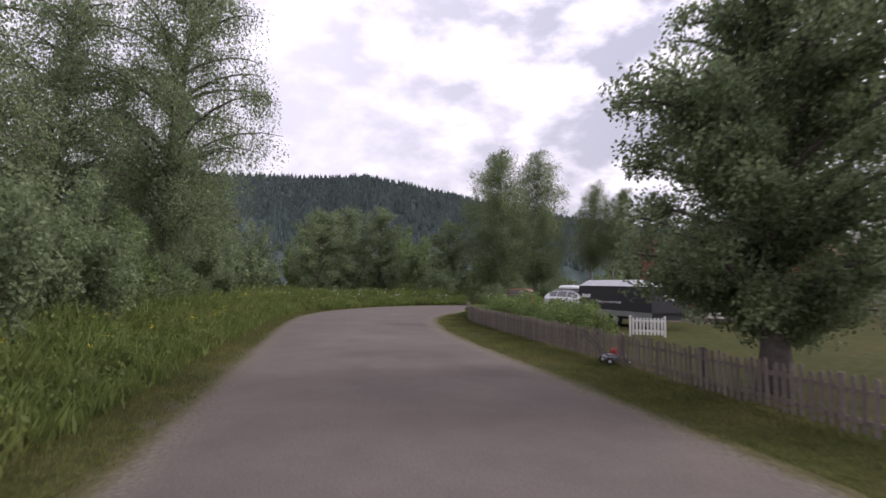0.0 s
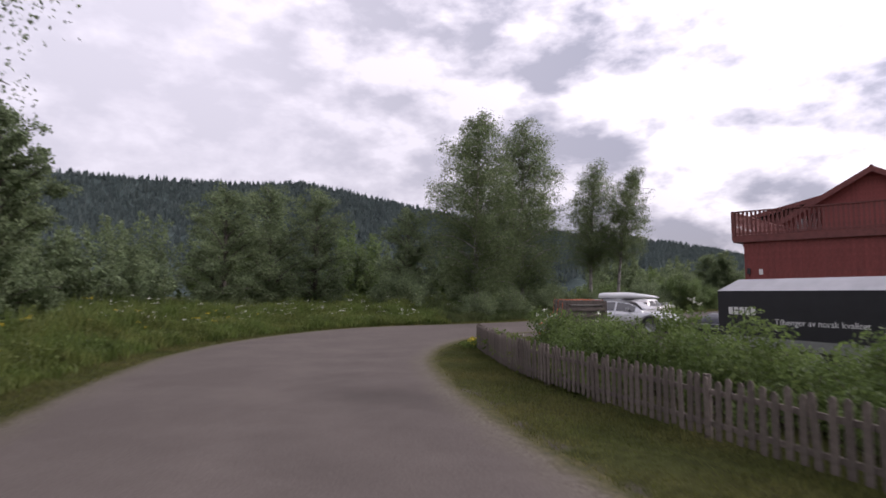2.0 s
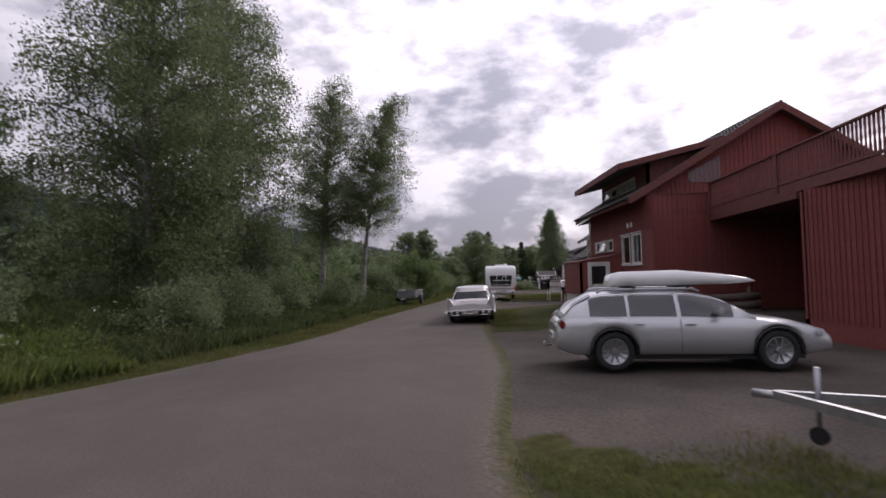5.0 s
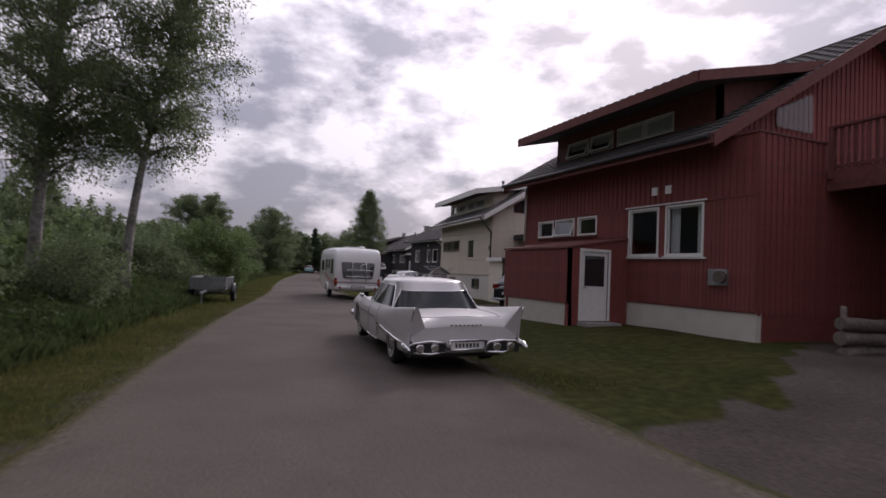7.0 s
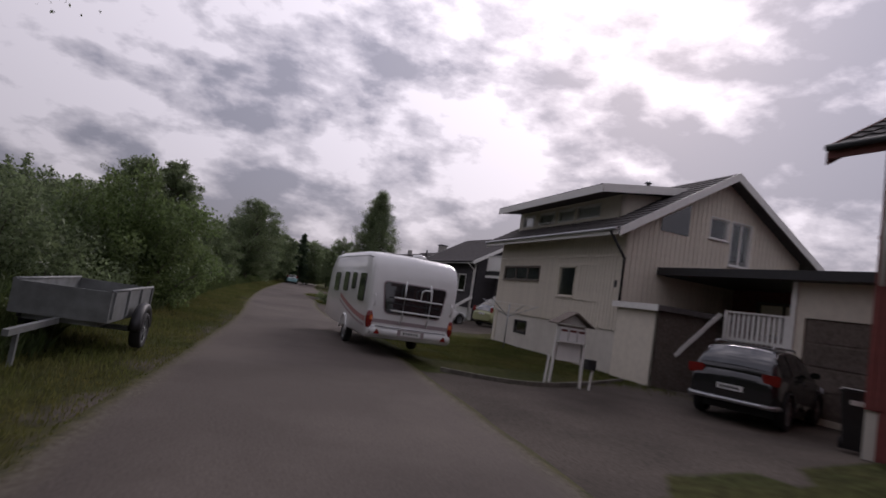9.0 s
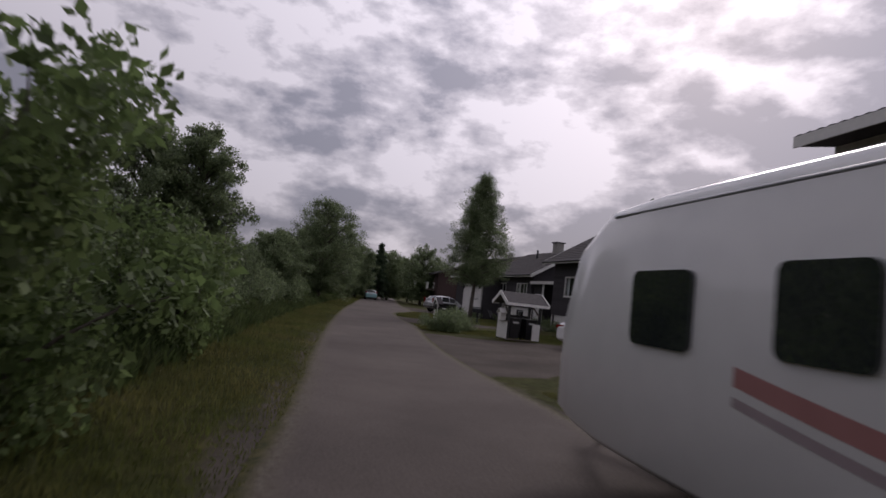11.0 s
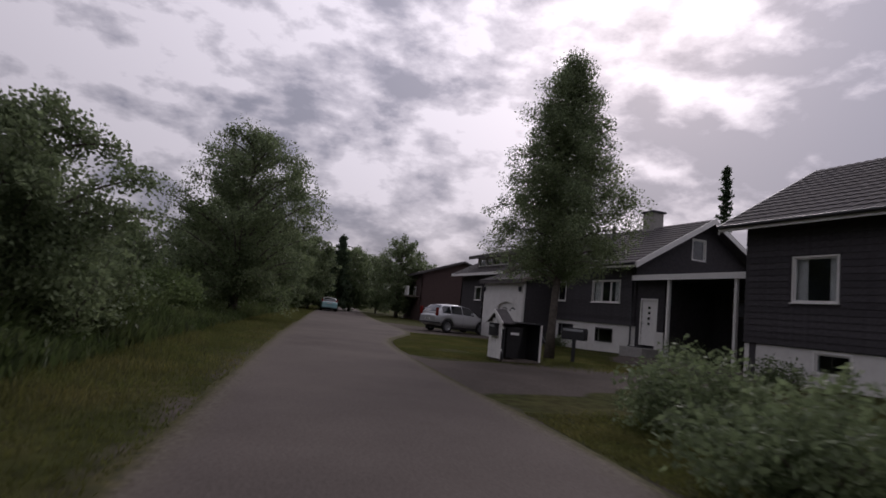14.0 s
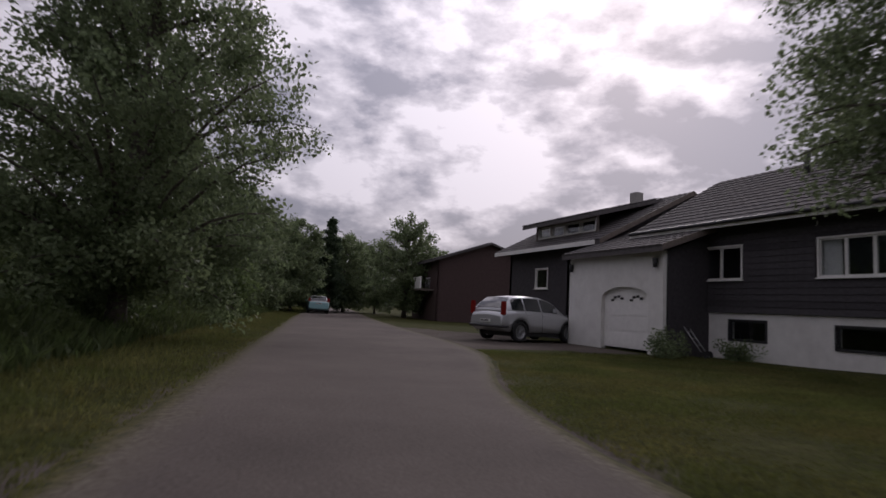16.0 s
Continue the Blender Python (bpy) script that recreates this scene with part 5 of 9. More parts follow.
def car(name, label, at, body, spec):
    """A car facing +y with its tail at y = 0. spec holds its outline tables."""
    T = thing(name, label, "car", at)
    Lg, hw = spec["length"], spec["width"] / 2
    belt, low = spec["belt"], spec["low"]
    plan = spec.get("plan") or [(0, 0.86), (0.25, 0.95), (0.8, 1.0), (Lg - 1.2, 1.0), (Lg - 0.4, 0.93), (Lg, 0.78)]
    axles, r = spec["axles"], spec["wheel"]
    ys = sorted({0, 0.06, 0.2, 0.45, Lg - 0.45, Lg - 0.2, Lg - 0.06, Lg, *[a + d * r for a in axles for d in (-1.28, -1.1, -0.75, -0.38, 0, 0.38, 0.75, 1.1, 1.28)], *[Lg * k / 14 for k in range(1, 14)]})
    secs = []
    for y in ys:
        w, zb, zl = hw * interp(plan, y), interp(belt, y), interp(low, y)
        arch = 0
        for a in axles:
            d = abs(y - a) / (r * 1.22)
            if d < 1:
                arch = max(arch, r + r * 1.2 * math.sqrt(1 - d * d))
        zl2 = max(zl, arch)
        zm = zl2 + (zb - zl2) * 0.45
        half = [(0, zl), (w * 0.9, zl2), (w * 0.985, zl2 + 0.03), (w, zm), (w * 0.985, zm + (zb - zm) * 0.5), (w * 0.955, zb - 0.03), (w * 0.9, zb), (w * 0.55, zb + spec.get("crown", 0.03)), (0, zb + spec.get("crown", 0.03) * 1.4)]
        secs.append([(-px, y, pz) for px, pz in half[::-1]] + [(px, y, pz) for px, pz in half[1:]])
    bm = bmesh.new()
    loft(bm, secs)
    B = part("body", bm, body, T)
    # cabin
    cab = spec["cabin"]  # y, z, half width at roof
    c0, c1 = cab[0][0], cab[-1][0]
    csecs = []
    for y, z, rw in cab:
        zb = interp(belt, y)
        bw = hw * interp(plan, y) * 0.93
        top = max(z, zb + 0.005)
        f = min(1, max(0.02, (top - zb) / max(0.01, spec["height"] - zb)))
        hwid = bw + (rw - bw) * f
        half = [(bw, zb - 0.02), (bw + (hwid - bw) * 0.5 + 0.015, zb + (top - zb) * 0.5), (hwid, top - 0.05 * f), (hwid * 0.86, top - 0.008), (hwid * 0.4, top + 0.015 * f), (0, top + 0.02 * f)]
        csecs.append([(-px, y, pz) for px, pz in half] + [(px, y, pz) for px, pz in half[-2::-1]])
    bm = bmesh.new()
    loft(bm, csecs)
    C = part("cabin", bm, spec.get("roof", body), B)

    def side_point(y, f, s):
        zb = interp(belt, y)
        z = max(interp([(q[0], q[1]) for q in cab], y), zb + 0.005)
        rw = interp([(q[0], q[2]) for q in cab], y)
        bw = hw * interp(plan, y) * 0.93
        ft = min(1, max(0.02, (z - zb) / max(0.01, spec["height"] - zb)))
        hwid = bw + (rw - bw) * ft
        x = bw + (hwid - bw) * f + 0.015 * (1 - abs(2 * f - 1)) + 0.008
        return Vector((s * x, y, zb + (z - zb) * f))

    for s in (-1, 1):
        for y0, y1 in spec["side_windows"]:
            bm = bmesh.new()
            n = 6
            rows = [[bm.verts.new(side_point(y0 + (y1 - y0) * i / n, f, s)) for f in (0.06, 0.4, 0.86)] for i in range(n + 1)]
            for a, b in zip(rows, rows[1:]):
                for k in (0, 1):
                    bm.faces.new((a[k], a[k + 1], b[k + 1], b[k]))
            bmesh.ops.recalc_face_normals(bm, faces=bm.faces)
            for fc in bm.faces:
                fc.smooth = True
            part("side_window", bm, DARK_GLASS, C)
            bm = bmesh.new()
            pts = [side_point(y0 + (y1 - y0) * i / n, 0.9, s) for i in range(n + 1)]
            tube(bm, pts, 0.012, 6)
            part("window_trim", bm, spec.get("trim", BLACK), C)
        for a in axles:
            wheel(T, s * (hw - 0.11), a, r, 0.21, s, spec.get("rim"), spec.get("spokes", 10), spec.get("whitewall", False))
            bm = bmesh.new()
            tube(bm, [(s * (hw * 1.0 - 0.005), a + r * 1.2 * math.cos(radians(t)), r + r * 1.17 * math.sin(radians(t))) for t in range(-10, 191, 20)], 0.022, 6)
            part("wheel_arch", bm, spec.get("arch", BLACK), B)
        if spec.get("mirrors", True):
            my = c1 - (c1 - c0) * 0.2
            mz = interp(belt, my) + 0.06
            bm = bmesh.new()
            box(bm, s * (hw * 0.95), my - 0.05, mz, s * (hw + 0.16), my + 0.07, mz + 0.14)
            bmesh.ops.bevel(bm, geom=bm.edges[:], offset=0.03, segments=2, affect="EDGES")
            bmesh.ops.recalc_face_normals(bm, faces=bm.faces)
            part("door_mirror", bm, body, B)
        for dy in spec.get("seams", ()):
            zb = interp(belt, dy)
            w = hw * interp(plan, dy)
            part("door_seam", tubem([(s * (w * 0.985 + 0.003), dy, 0.36), (s * (w + 0.004), dy, 0.5), (s * (w * 0.985 + 0.004), dy, zb - 0.15), (s * (w * 0.955 + 0.003), dy, zb - 0.03)], 0.006, 5), BLACK, B)
            part("door_handle", boxm(min(s * (w * 0.98), s * (w * 0.98 + 0.035)), dy + 0.08, zb - 0.14, max(s * (w * 0.98), s * (w * 0.98 + 0.035)), dy + 0.26, zb - 0.11), spec.get("handle", body), B)
    # front and rear screens lie on the end slopes of the cabin
    for ends in spec["screens"]:
        (ya, yb) = ends
        bm = bmesh.new()
        n = 8
        rows = []
        for t in (0.04, 0.2, 0.36, 0.52, 0.68, 0.84, 0.96):
            y = ya + (yb - ya) * t
            zc = interp([(q[0], q[1]) for q in cab], y)
            zb = interp(belt, y)
            w = side_point(y, 0.9, 1).x * spec.get("wrap", 0.88)
            out = -0.012 if ya < Lg / 2 else 0.012
            rows.append([bm.verts.new((w * (2 * i / n - 1), y + out, max(zc, zb) + 0.028 - 0.03 * (2 * i / n - 1) ** 2)) for i in range(n + 1)])
        for a, b in zip(rows, rows[1:]):
            for k in range(n):
                bm.faces.new((a[k], a[k + 1], b[k + 1], b[k]))
        bmesh.ops.recalc_face_normals(bm, faces=bm.faces)
        for fc in bm.faces:
            fc.smooth = True
        part("screen", bm, DARK_GLASS, C)
    # lamps, plate, bumper
    for s in (-1, 1):
        for nm, x0, x1, y, z0, z1, m in spec["lamps"]:
            bm = bmesh.new()
            dy = -0.03 if y < Lg / 2 else 0.03
            box(bm, s * hw * x0, y, z0, s * hw * x1, y - dy * 3.2, z1)
            bmesh.ops.recalc_face_normals(bm, faces=bm.faces)
            bmesh.ops.bevel(bm, geom=bm.edges[:], offset=0.025, segments=2, affect="EDGES")
            part(nm, bm, m, B)
    zp = spec.get("plate", 0.75)
    P = part("number_plate", boxm(-0.26, -0.035, zp, 0.26, 0.0, zp + 0.115), PLATE, B)
    bmx = bmesh.new()
    for k in range(7):
        box(bmx, -0.21 + 0.06 * k, -0.039, zp + 0.03, -0.17 + 0.06 * k, -0.036, zp + 0.085)
    part("plate_marks", bmx, BLACK, P)
    if "bumper" in spec:
        z0, z1, m = spec["bumper"]
        for y in (0, Lg):
            bm = bmesh.new()
            s = 1 if y else -1
            tube(bm, [(-hw * 0.97, y - s * 0.28, (z0 + z1) / 2), (-hw * 0.86, y + s * 0.03, (z0 + z1) / 2), (-hw * 0.4, y + s * 0.07, (z0 + z1) / 2), (hw * 0.4, y + s * 0.07, (z0 + z1) / 2), (hw * 0.86, y + s * 0.03, (z0 + z1) / 2), (hw * 0.97, y - s * 0.28, (z0 + z1) / 2)], (z1 - z0) / 2, 8)
            part("bumper", bm, m, B)
    part("underside", boxm(-hw * 0.84, 0.6, 0.2, hw * 0.84, Lg - 0.5, 0.42), BLACK, T)
    for s in (-1, 1):
        for k in range(len(spec.get("rails", ()))):
            y0, y1, z = spec["rails"][k]
            part("roof_rail", tubem([(s * hw * 0.62, y0, z - 0.03), (s * hw * 0.62, y0 + 0.12, z + 0.03), (s * hw * 0.62, y1 - 0.12, z + 0.03), (s * hw * 0.62, y1, z - 0.03)], 0.02, 8), METAL, T)
    return T


ESTATE = dict(length=4.95, width=1.88, height=1.45, wheel=0.36, axles=(1.05, 3.95), crown=0.03,
    belt=[(0, 0.80), (0.12, 0.98), (0.5, 1.0), (2.5, 0.97), (3.5, 0.95), (4.3, 0.86), (4.8, 0.72), (4.95, 0.6)],
    low=[(0, 0.42), (0.3, 0.3), (4.5, 0.28), (4.95, 0.35)],
    cabin=[(0.1, 0.98, 0.6), (0.35, 1.22, 0.6), (0.75, 1.42, 0.6), (1.6, 1.46, 0.62), (2.4, 1.45, 0.62), (2.9, 1.36, 0.6), (3.3, 1.16, 0.58), (3.6, 0.96, 0.56)],
    side_windows=[(0.62, 1.3), (1.36, 2.2), (2.28, 3.2)], screens=[(0.15, 0.72), (2.75, 3.5)],
    seams=(1.33, 2.25), lamps=[("tail_lamp", 0.6, 0.99, 0.05, 0.8, 0.95, RED_LENS), ("head_lamp", 0.6, 0.98, 4.75, 0.6, 0.74, CLEAR_LENS)], plate=0.55, rails=[(0.8, 2.7, 1.47)], trim=CHROME)
SALOON = dict(ESTATE, length=4.8, width=1.88, height=1.48,
    belt=[(0, 0.86), (0.15, 1.05), (0.6, 1.07), (2.5, 0.98), (3.4, 0.95), (4.2, 0.84), (4.65, 0.7), (4.8, 0.58)],
    cabin=[(0.35, 1.06, 0.58), (0.8, 1.26, 0.58), (1.35, 1.44, 0.6), (2.0, 1.49, 0.61), (2.6, 1.44, 0.6), (3.1, 1.22, 0.58), (3.55, 0.96, 0.56)],
    side_windows=[(0.95, 1.5), (1.56, 2.25), (2.32, 3.15)], screens=[(0.4, 1.3), (2.55, 3.45)], axles=(1.0, 3.85), seams=(1.5, 2.28),
    lamps=[("tail_lamp", 0.52, 0.98, 0.04, 0.84, 0.99, RED_LENS), ("head_lamp", 0.6, 0.97, 4.55, 0.58, 0.76, CLEAR_LENS)], plate=0.72, rails=(), trim=BLACK)
SUV = dict(ESTATE, length=4.6, width=1.9, height=1.7, wheel=0.37, axles=(0.9, 3.6),
    belt=[(0, 0.9), (0.12, 1.12), (0.6, 1.13), (2.4, 1.1), (3.2, 1.08), (4.0, 0.98), (4.45, 0.84), (4.6, 0.7)],
    low=[(0, 0.48), (0.3, 0.36), (4.2, 0.34), (4.6, 0.42)],
    cabin=[(0.1, 1.13, 0.6), (0.32, 1.4, 0.6), (0.6, 1.62, 0.6), (1.4, 1.7, 0.63), (2.2, 1.69, 0.62), (2.7, 1.58, 0.6), (3.05, 1.34, 0.58), (3.35, 1.1, 0.56)],
    side_windows=[(0.5, 1.12), (1.2, 2.02), (2.1, 2.95)], screens=[(0.14, 0.6), (2.55, 3.25)], seams=(1.15, 2.06),
    lamps=[("tail_lamp", 0.62, 0.99, 0.03, 0.92, 1.14, RED_LENS), ("head_lamp", 0.58, 0.97, 4.38, 0.76, 0.92, CLEAR_LENS)], plate=0.68, rails=[(0.6, 2.5, 1.7)], bumper=(0.42, 0.52, METAL), trim=CHROME)
CROSSOVER = dict(SUV, lamps=[("tail_lamp", 0.74, 0.99, 0.05, 0.95, 1.45, RED_LENS), ("head_lamp", 0.58, 0.97, 4.38, 0.76, 0.92, CLEAR_LENS)], rails=(), bumper=(0.5, 0.6, BLACK))
HATCH = dict(ESTATE, length=4.35, width=1.84, height=1.5, axles=(0.8, 3.42), wheel=0.33,
    belt=[(0, 0.86), (0.1, 1.0), (0.5, 1.02), (2.2, 0.98), (3.1, 0.95), (3.8, 0.84), (4.2, 0.7), (4.35, 0.58)],
    cabin=[(0.08, 1.0, 0.58), (0.3, 1.24, 0.58), (0.6, 1.44, 0.58), (1.4, 1.5, 0.61), (2.0, 1.48, 0.6), (2.5, 1.34, 0.58), (2.85, 1.14, 0.56), (3.15, 0.96, 0.54)],
    side_windows=[(0.5, 1.0), (1.08, 1.8), (1.88, 2.7)], screens=[(0.1, 0.6), (2.35, 3.05)], seams=(1.04, 1.84),
    lamps=[("tail_lamp", 0.74, 0.98, 0.06, 0.98, 1.32, RED_LENS), ("head_lamp", 0.6, 0.97, 4.12, 0.6, 0.78, CLEAR_LENS)], plate=0.8, rails=())
CHALK_WHITE = paint("chalky_white_paint", (0.55, 0.53, 0.52), 0.5, 0.0, 0.12)
FINNED_ROOF = paint("brushed_roof", (0.50, 0.485, 0.47), 0.3, 0.45)
GREY_SEAM = mat("panel_gap", (0.08, 0.075, 0.075), 0.7, var=0.05)


def spread(table, y):
    """A smooth reading of a table of (y, value...) rows."""
    ys = [r[0] for r in table]
    if y <= ys[0]:
        return table[0][1:]
    if y >= ys[-1]:
        return table[-1][1:]
    i = max(k for k in range(len(ys)) if ys[k] <= y)
    i = min(i, len(ys) - 2)
    t = (y - ys[i]) / (ys[i + 1] - ys[i])
    p, q = table[i], table[i + 1]
    o, r = table[max(i - 1, 0)], table[min(i + 2, len(ys) - 1)]
    out = []
    for k in range(1, len(p)):
        m0 = (q[k] - o[k]) / max(q[0] - o[0], 1e-6) * (q[0] - p[0])
        m1 = (r[k] - p[k]) / max(r[0] - p[0], 1e-6) * (q[0] - p[0])
        out.append((2 * t ** 3 - 3 * t * t + 1) * p[k] + (t ** 3 - 2 * t * t + t) * m0 + (3 * t * t - 2 * t ** 3) * q[k] + (t ** 3 - t * t) * m1)
    return out


CAR_PANE = mat("dull_car_glass", (0.022, 0.026, 0.027), 0.1, spec=0.3, var=0.1, scale=3)


def finned_car():
    T = thing("vintage_car", "white vintage tail-finned saloon with chrome bumpers", "car", pose(-0.1, 13.85, 0.02, 0.8, -1.5, -5) @ Matrix.Scale(0.98, 4))
    R, AXLES = 0.36, (1.30, 4.62)
    # y: half width, underside, recess of the lower flank, chrome line, waist, crest height, crest x (share), deck at its side, deck in the middle
    table = [
        (0.05, 0.93, 0.36, 0.07, 0.47, 0.68, 1.09, 0.97, 0.74, 0.76),
        (0.20, 0.955, 0.31, 0.075, 0.48, 0.70, 1.065, 0.975, 0.86, 0.90),
        (0.50, 0.98, 0.28, 0.08, 0.495, 0.73, 1.03, 0.975, 0.895, 0.935),
        (1.00, 1.0, 0.26, 0.08, 0.52, 0.76, 0.98, 0.965, 0.91, 0.945),
        (1.50, 1.0, 0.25, 0.07, 0.55, 0.77, 0.935, 0.94, 0.905, 0.935),
        (2.05, 1.0, 0.25, 0.05, 0.59, 0.765, 0.92, 0.92, 0.90, 0.92),
        (2.25, 1.0, 0.25, 0.0, 0.60, 0.765, 0.915, 0.915, 0.90, 0.92),
        (3.20, 0.995, 0.25, 0.0, 0.60, 0.765, 0.91, 0.91, 0.90, 0.92),
        (4.10, 0.99, 0.26, 0.0, 0.60, 0.775, 0.925, 0.90, 0.90, 0.925),
        (4.60, 0.99, 0.28, 0.0, 0.60, 0.785, 0.955, 0.88, 0.885, 0.925),
        (5.10, 0.975, 0.30, 0.0, 0.58, 0.785, 0.965, 0.87, 0.865, 0.905),
        (5.40, 0.95, 0.33, 0.0, 0.56, 0.77, 0.945, 0.87, 0.84, 0.87),
        (5.56, 0.91, 0.36, 0.0, 0.54, 0.74, 0.88, 0.87, 0.79, 0.80),
        (5.64, 0.84, 0.42, 0.0, 0.54, 0.68, 0.74, 0.87, 0.70, 0.70),
    ]

    def form(y):
        """The table read with its knots smoothed away."""
        if not 0.4 < y < 5.3:
            return spread(table, y)
        r = min(0.3, (y - 0.4), (5.3 - y)) + 0.02
        rows = [spread(table, y + r * k / 5) for k in range(-5, 6)]
        return [sum(q[i] for q in rows) / len(rows) for i in range(len(rows[0]))]

    ys = sorted({0.05, 0.1, 0.16, *np.arange(0.22, 5.52, 0.12).round(3).tolist(), 5.56, 5.6, 5.64, *[round(a + k * R * 0.2, 3) for a in AXLES for k in range(-6, 7)]})
    secs = []
    for y in ys:
        w, zl, rec, zc, zw, zf, fx, zs, zd = form(y)
        arch = 0.0
        for a in AXLES:
            d = abs(y - a) / (R * 1.16)
            if d < 1:
                arch = max(arch, R + R * 1.12 * math.sqrt(1 - d * d))
        lim = zc - 0.015 if y < 2.6 else zw - 0.03
        up = lambda z: min(max(z, arch), max(lim, z))
        wl = w - rec
        xf = w * fx
        half = [(0, zl), (wl * 0.86, up(zl)), (wl - 0.02, up(zl + 0.02)), (wl, up(zl + 0.06)), (wl, up((zl + zc) / 2)), (wl, up(zc - 0.02)), (w, up(zc)), (w + 0.006, up((zc + zw) / 2)), (w, zw), (w * 0.4 + xf * 0.6 + 0.004, (zw + zf) / 2), (xf, zf - 0.025), (xf - 0.018, zf), (xf - 0.05, zf - 0.012), (xf - 0.1, max(zs, zf - 0.09)), (w * 0.72, zs), (w * 0.38, zs + (zd - zs) * 0.75), (0, zd)]

        def lean(px, pz):
            # the tail rakes: the fins' tips stand out behind the lid
            return y - max(0.0, 1 - (y - 0.05) / 0.5) * (max(0.0, pz - 0.7) * 0.55 * (1 if px > w * 0.8 else 0.15))
        secs.append([(-px, lean(px, pz), pz) for px, pz in half[::-1]] + [(px, lean(px, pz), pz) for px, pz in half[1:]])
    bm = bmesh.new()
    m = len(secs[0])
    loft(bm, [sec[m - 11:-1] + sec[:11] for sec in secs])
    B = part("body", bm, CHALK_WHITE, T)
    bm = bmesh.new()
    loft(bm, [sec[10:m - 10] for sec in secs])
    part("lower_body", bm, CHALK_WHITE, B)
    # cabin: level outlines from the waist to the roof, rounded at the corners
    LOW, TOP = (1.22, 4.26, 0.90), (1.78, 3.6, 0.69)
    rings = [(0.0, 0.895), (0.22, 1.0), (0.45, 1.11), (0.68, 1.22), (0.84, 1.305), (0.94, 1.355), (1.0, 1.385)]

    def cab(theta, f):
        i = min(len(rings) - 2, max(k for k in range(len(rings)) if rings[k][0] <= f + 1e-9))
        (f0, z0), (f1, z1) = rings[i], rings[i + 1]
        z = z0 + (z1 - z0) * (f - f0) / (f1 - f0)
        g = f ** 0.92
        yr, yf, hx = (LOW[k] + (TOP[k] - LOW[k]) * g for k in range(3))
        c, s_ = math.cos(theta), math.sin(theta)
        n = 0.52
        return Vector((hx * math.copysign(abs(c) ** n, c), (yr + yf) / 2 + (yf - yr) / 2 * math.copysign(abs(s_) ** n, s_), z))

    def shell(f, theta, out):
        p = cab(theta, f)
        mid = Vector((0, (LOW[0] + LOW[1]) / 2, p.z))
        return p + (p - mid).normalized() * out + Vector((0, 0, out * 0.4))

    n = 56
    bm = bmesh.new()
    loops = [[bm.verts.new(cab(2 * math.pi * k / n, f)) for k in range(n)] for f, z in rings]
    for q, dz in ((0.93, 0.022), (0.8, 0.04), (0.6, 0.052), (0.35, 0.06), (0.12, 0.063)):
        row = []
        for k in range(n):
            p = cab(2 * math.pi * k / n, 1.0)
            yc = (TOP[0] + TOP[1]) / 2
            row.append(bm.verts.new((p.x * q, yc + (p.y - yc) * q, p.z + dz)))
        loops.append(row)
    for a, b in zip(loops, loops[1:]):
        for k in range(n):
            bm.faces.new((a[k], a[(k + 1) % n], b[(k + 1) % n], b[k])).smooth = True
    bm.faces.new(loops[-1])
    bmesh.ops.recalc_face_normals(bm, faces=bm.faces)
    C = part("cabin", bm, FINNED_ROOF, B, "brushed steel roof")

    def window(name, t0, t1, f0, f1, n=18, taper=0.0):
        """A pane laid on the cabin between two angles and two levels, with its bright trim."""
        bm = bmesh.new()
        rows = []
        for j in range(7):
            f = f0 + (f1 - f0) * j / 6
            ins = taper * (j / 6) ** 2
            rows.append([shell(f, radians(t0 + ins + (t1 - t0 - 2 * ins) * i / n), 0.009) for i in range(n + 1)])
        vs = [[bm.verts.new(p) for p in r] for r in rows]
        for a, b in zip(vs, vs[1:]):
            for k in range(n):
                bm.faces.new((a[k], a[k + 1], b[k + 1], b[k])).smooth = True
        bmesh.ops.recalc_face_normals(bm, faces=bm.faces)
        w = part(name, bm, CAR_PANE, C)
        edge = rows[0] + [r[-1] for r in rows[1:]] + rows[-1][::-1][1:] + [r[0] for r in rows[::-1][1:]]
        part("window_trim", tubem(edge, 0.011, 6), CHROME, w)

    window("rear_screen", 214, 326, 0.03, 0.68, 34, 10)
    window("windscreen", 33, 147, 0.03, 0.86, 30, 3)
    for s in (-1, 1):
        side = (lambda a, b: (a, b)) if s > 0 else (lambda a, b: (180 - b, 180 - a))
        window("side_window", *side(2, 31), 0.05, 0.84, 12)
        window("side_window", *side(-30, 1), 0.05, 0.84, 16, 4)
        for a in AXLES:
            wheel(T, s * 0.83, a, R, 0.2, s, CHROME, 24, True)
        # bright line that runs from the door down to the bumper's end, and the sill below the doors
        def flank(y, dz=0.0):
            w, zl, rec, zc = form(y)[:4]
            return (s * (w + 0.008), y, zc + dz)
        part("flank_trim", tubem([flank(y) for y in (2.22, 1.8, 1.3, 0.8, 0.4, 0.08)], [0.014, 0.018, 0.022, 0.026, 0.03, 0.034], 8), CHROME, B)
        part("flank_trim", tubem([flank(2.22), (s * 0.985, 2.22, 0.42), (s * 0.965, 2.24, 0.28)], 0.012, 6), CHROME, B)
        part("sill_trim", tubem([(s * 0.985, 2.24, 0.265), (s * 0.985, 4.12, 0.275)], 0.02, 6), CHROME, B)
        part("crease", tubem([(s * 1.0, 5.3, 0.70), (s * 1.004, 4.4, 0.70), (s * 1.006, 3.3, 0.685), (s * 1.006, 2.6, 0.67)], 0.006, 5), GREY_SEAM, B)
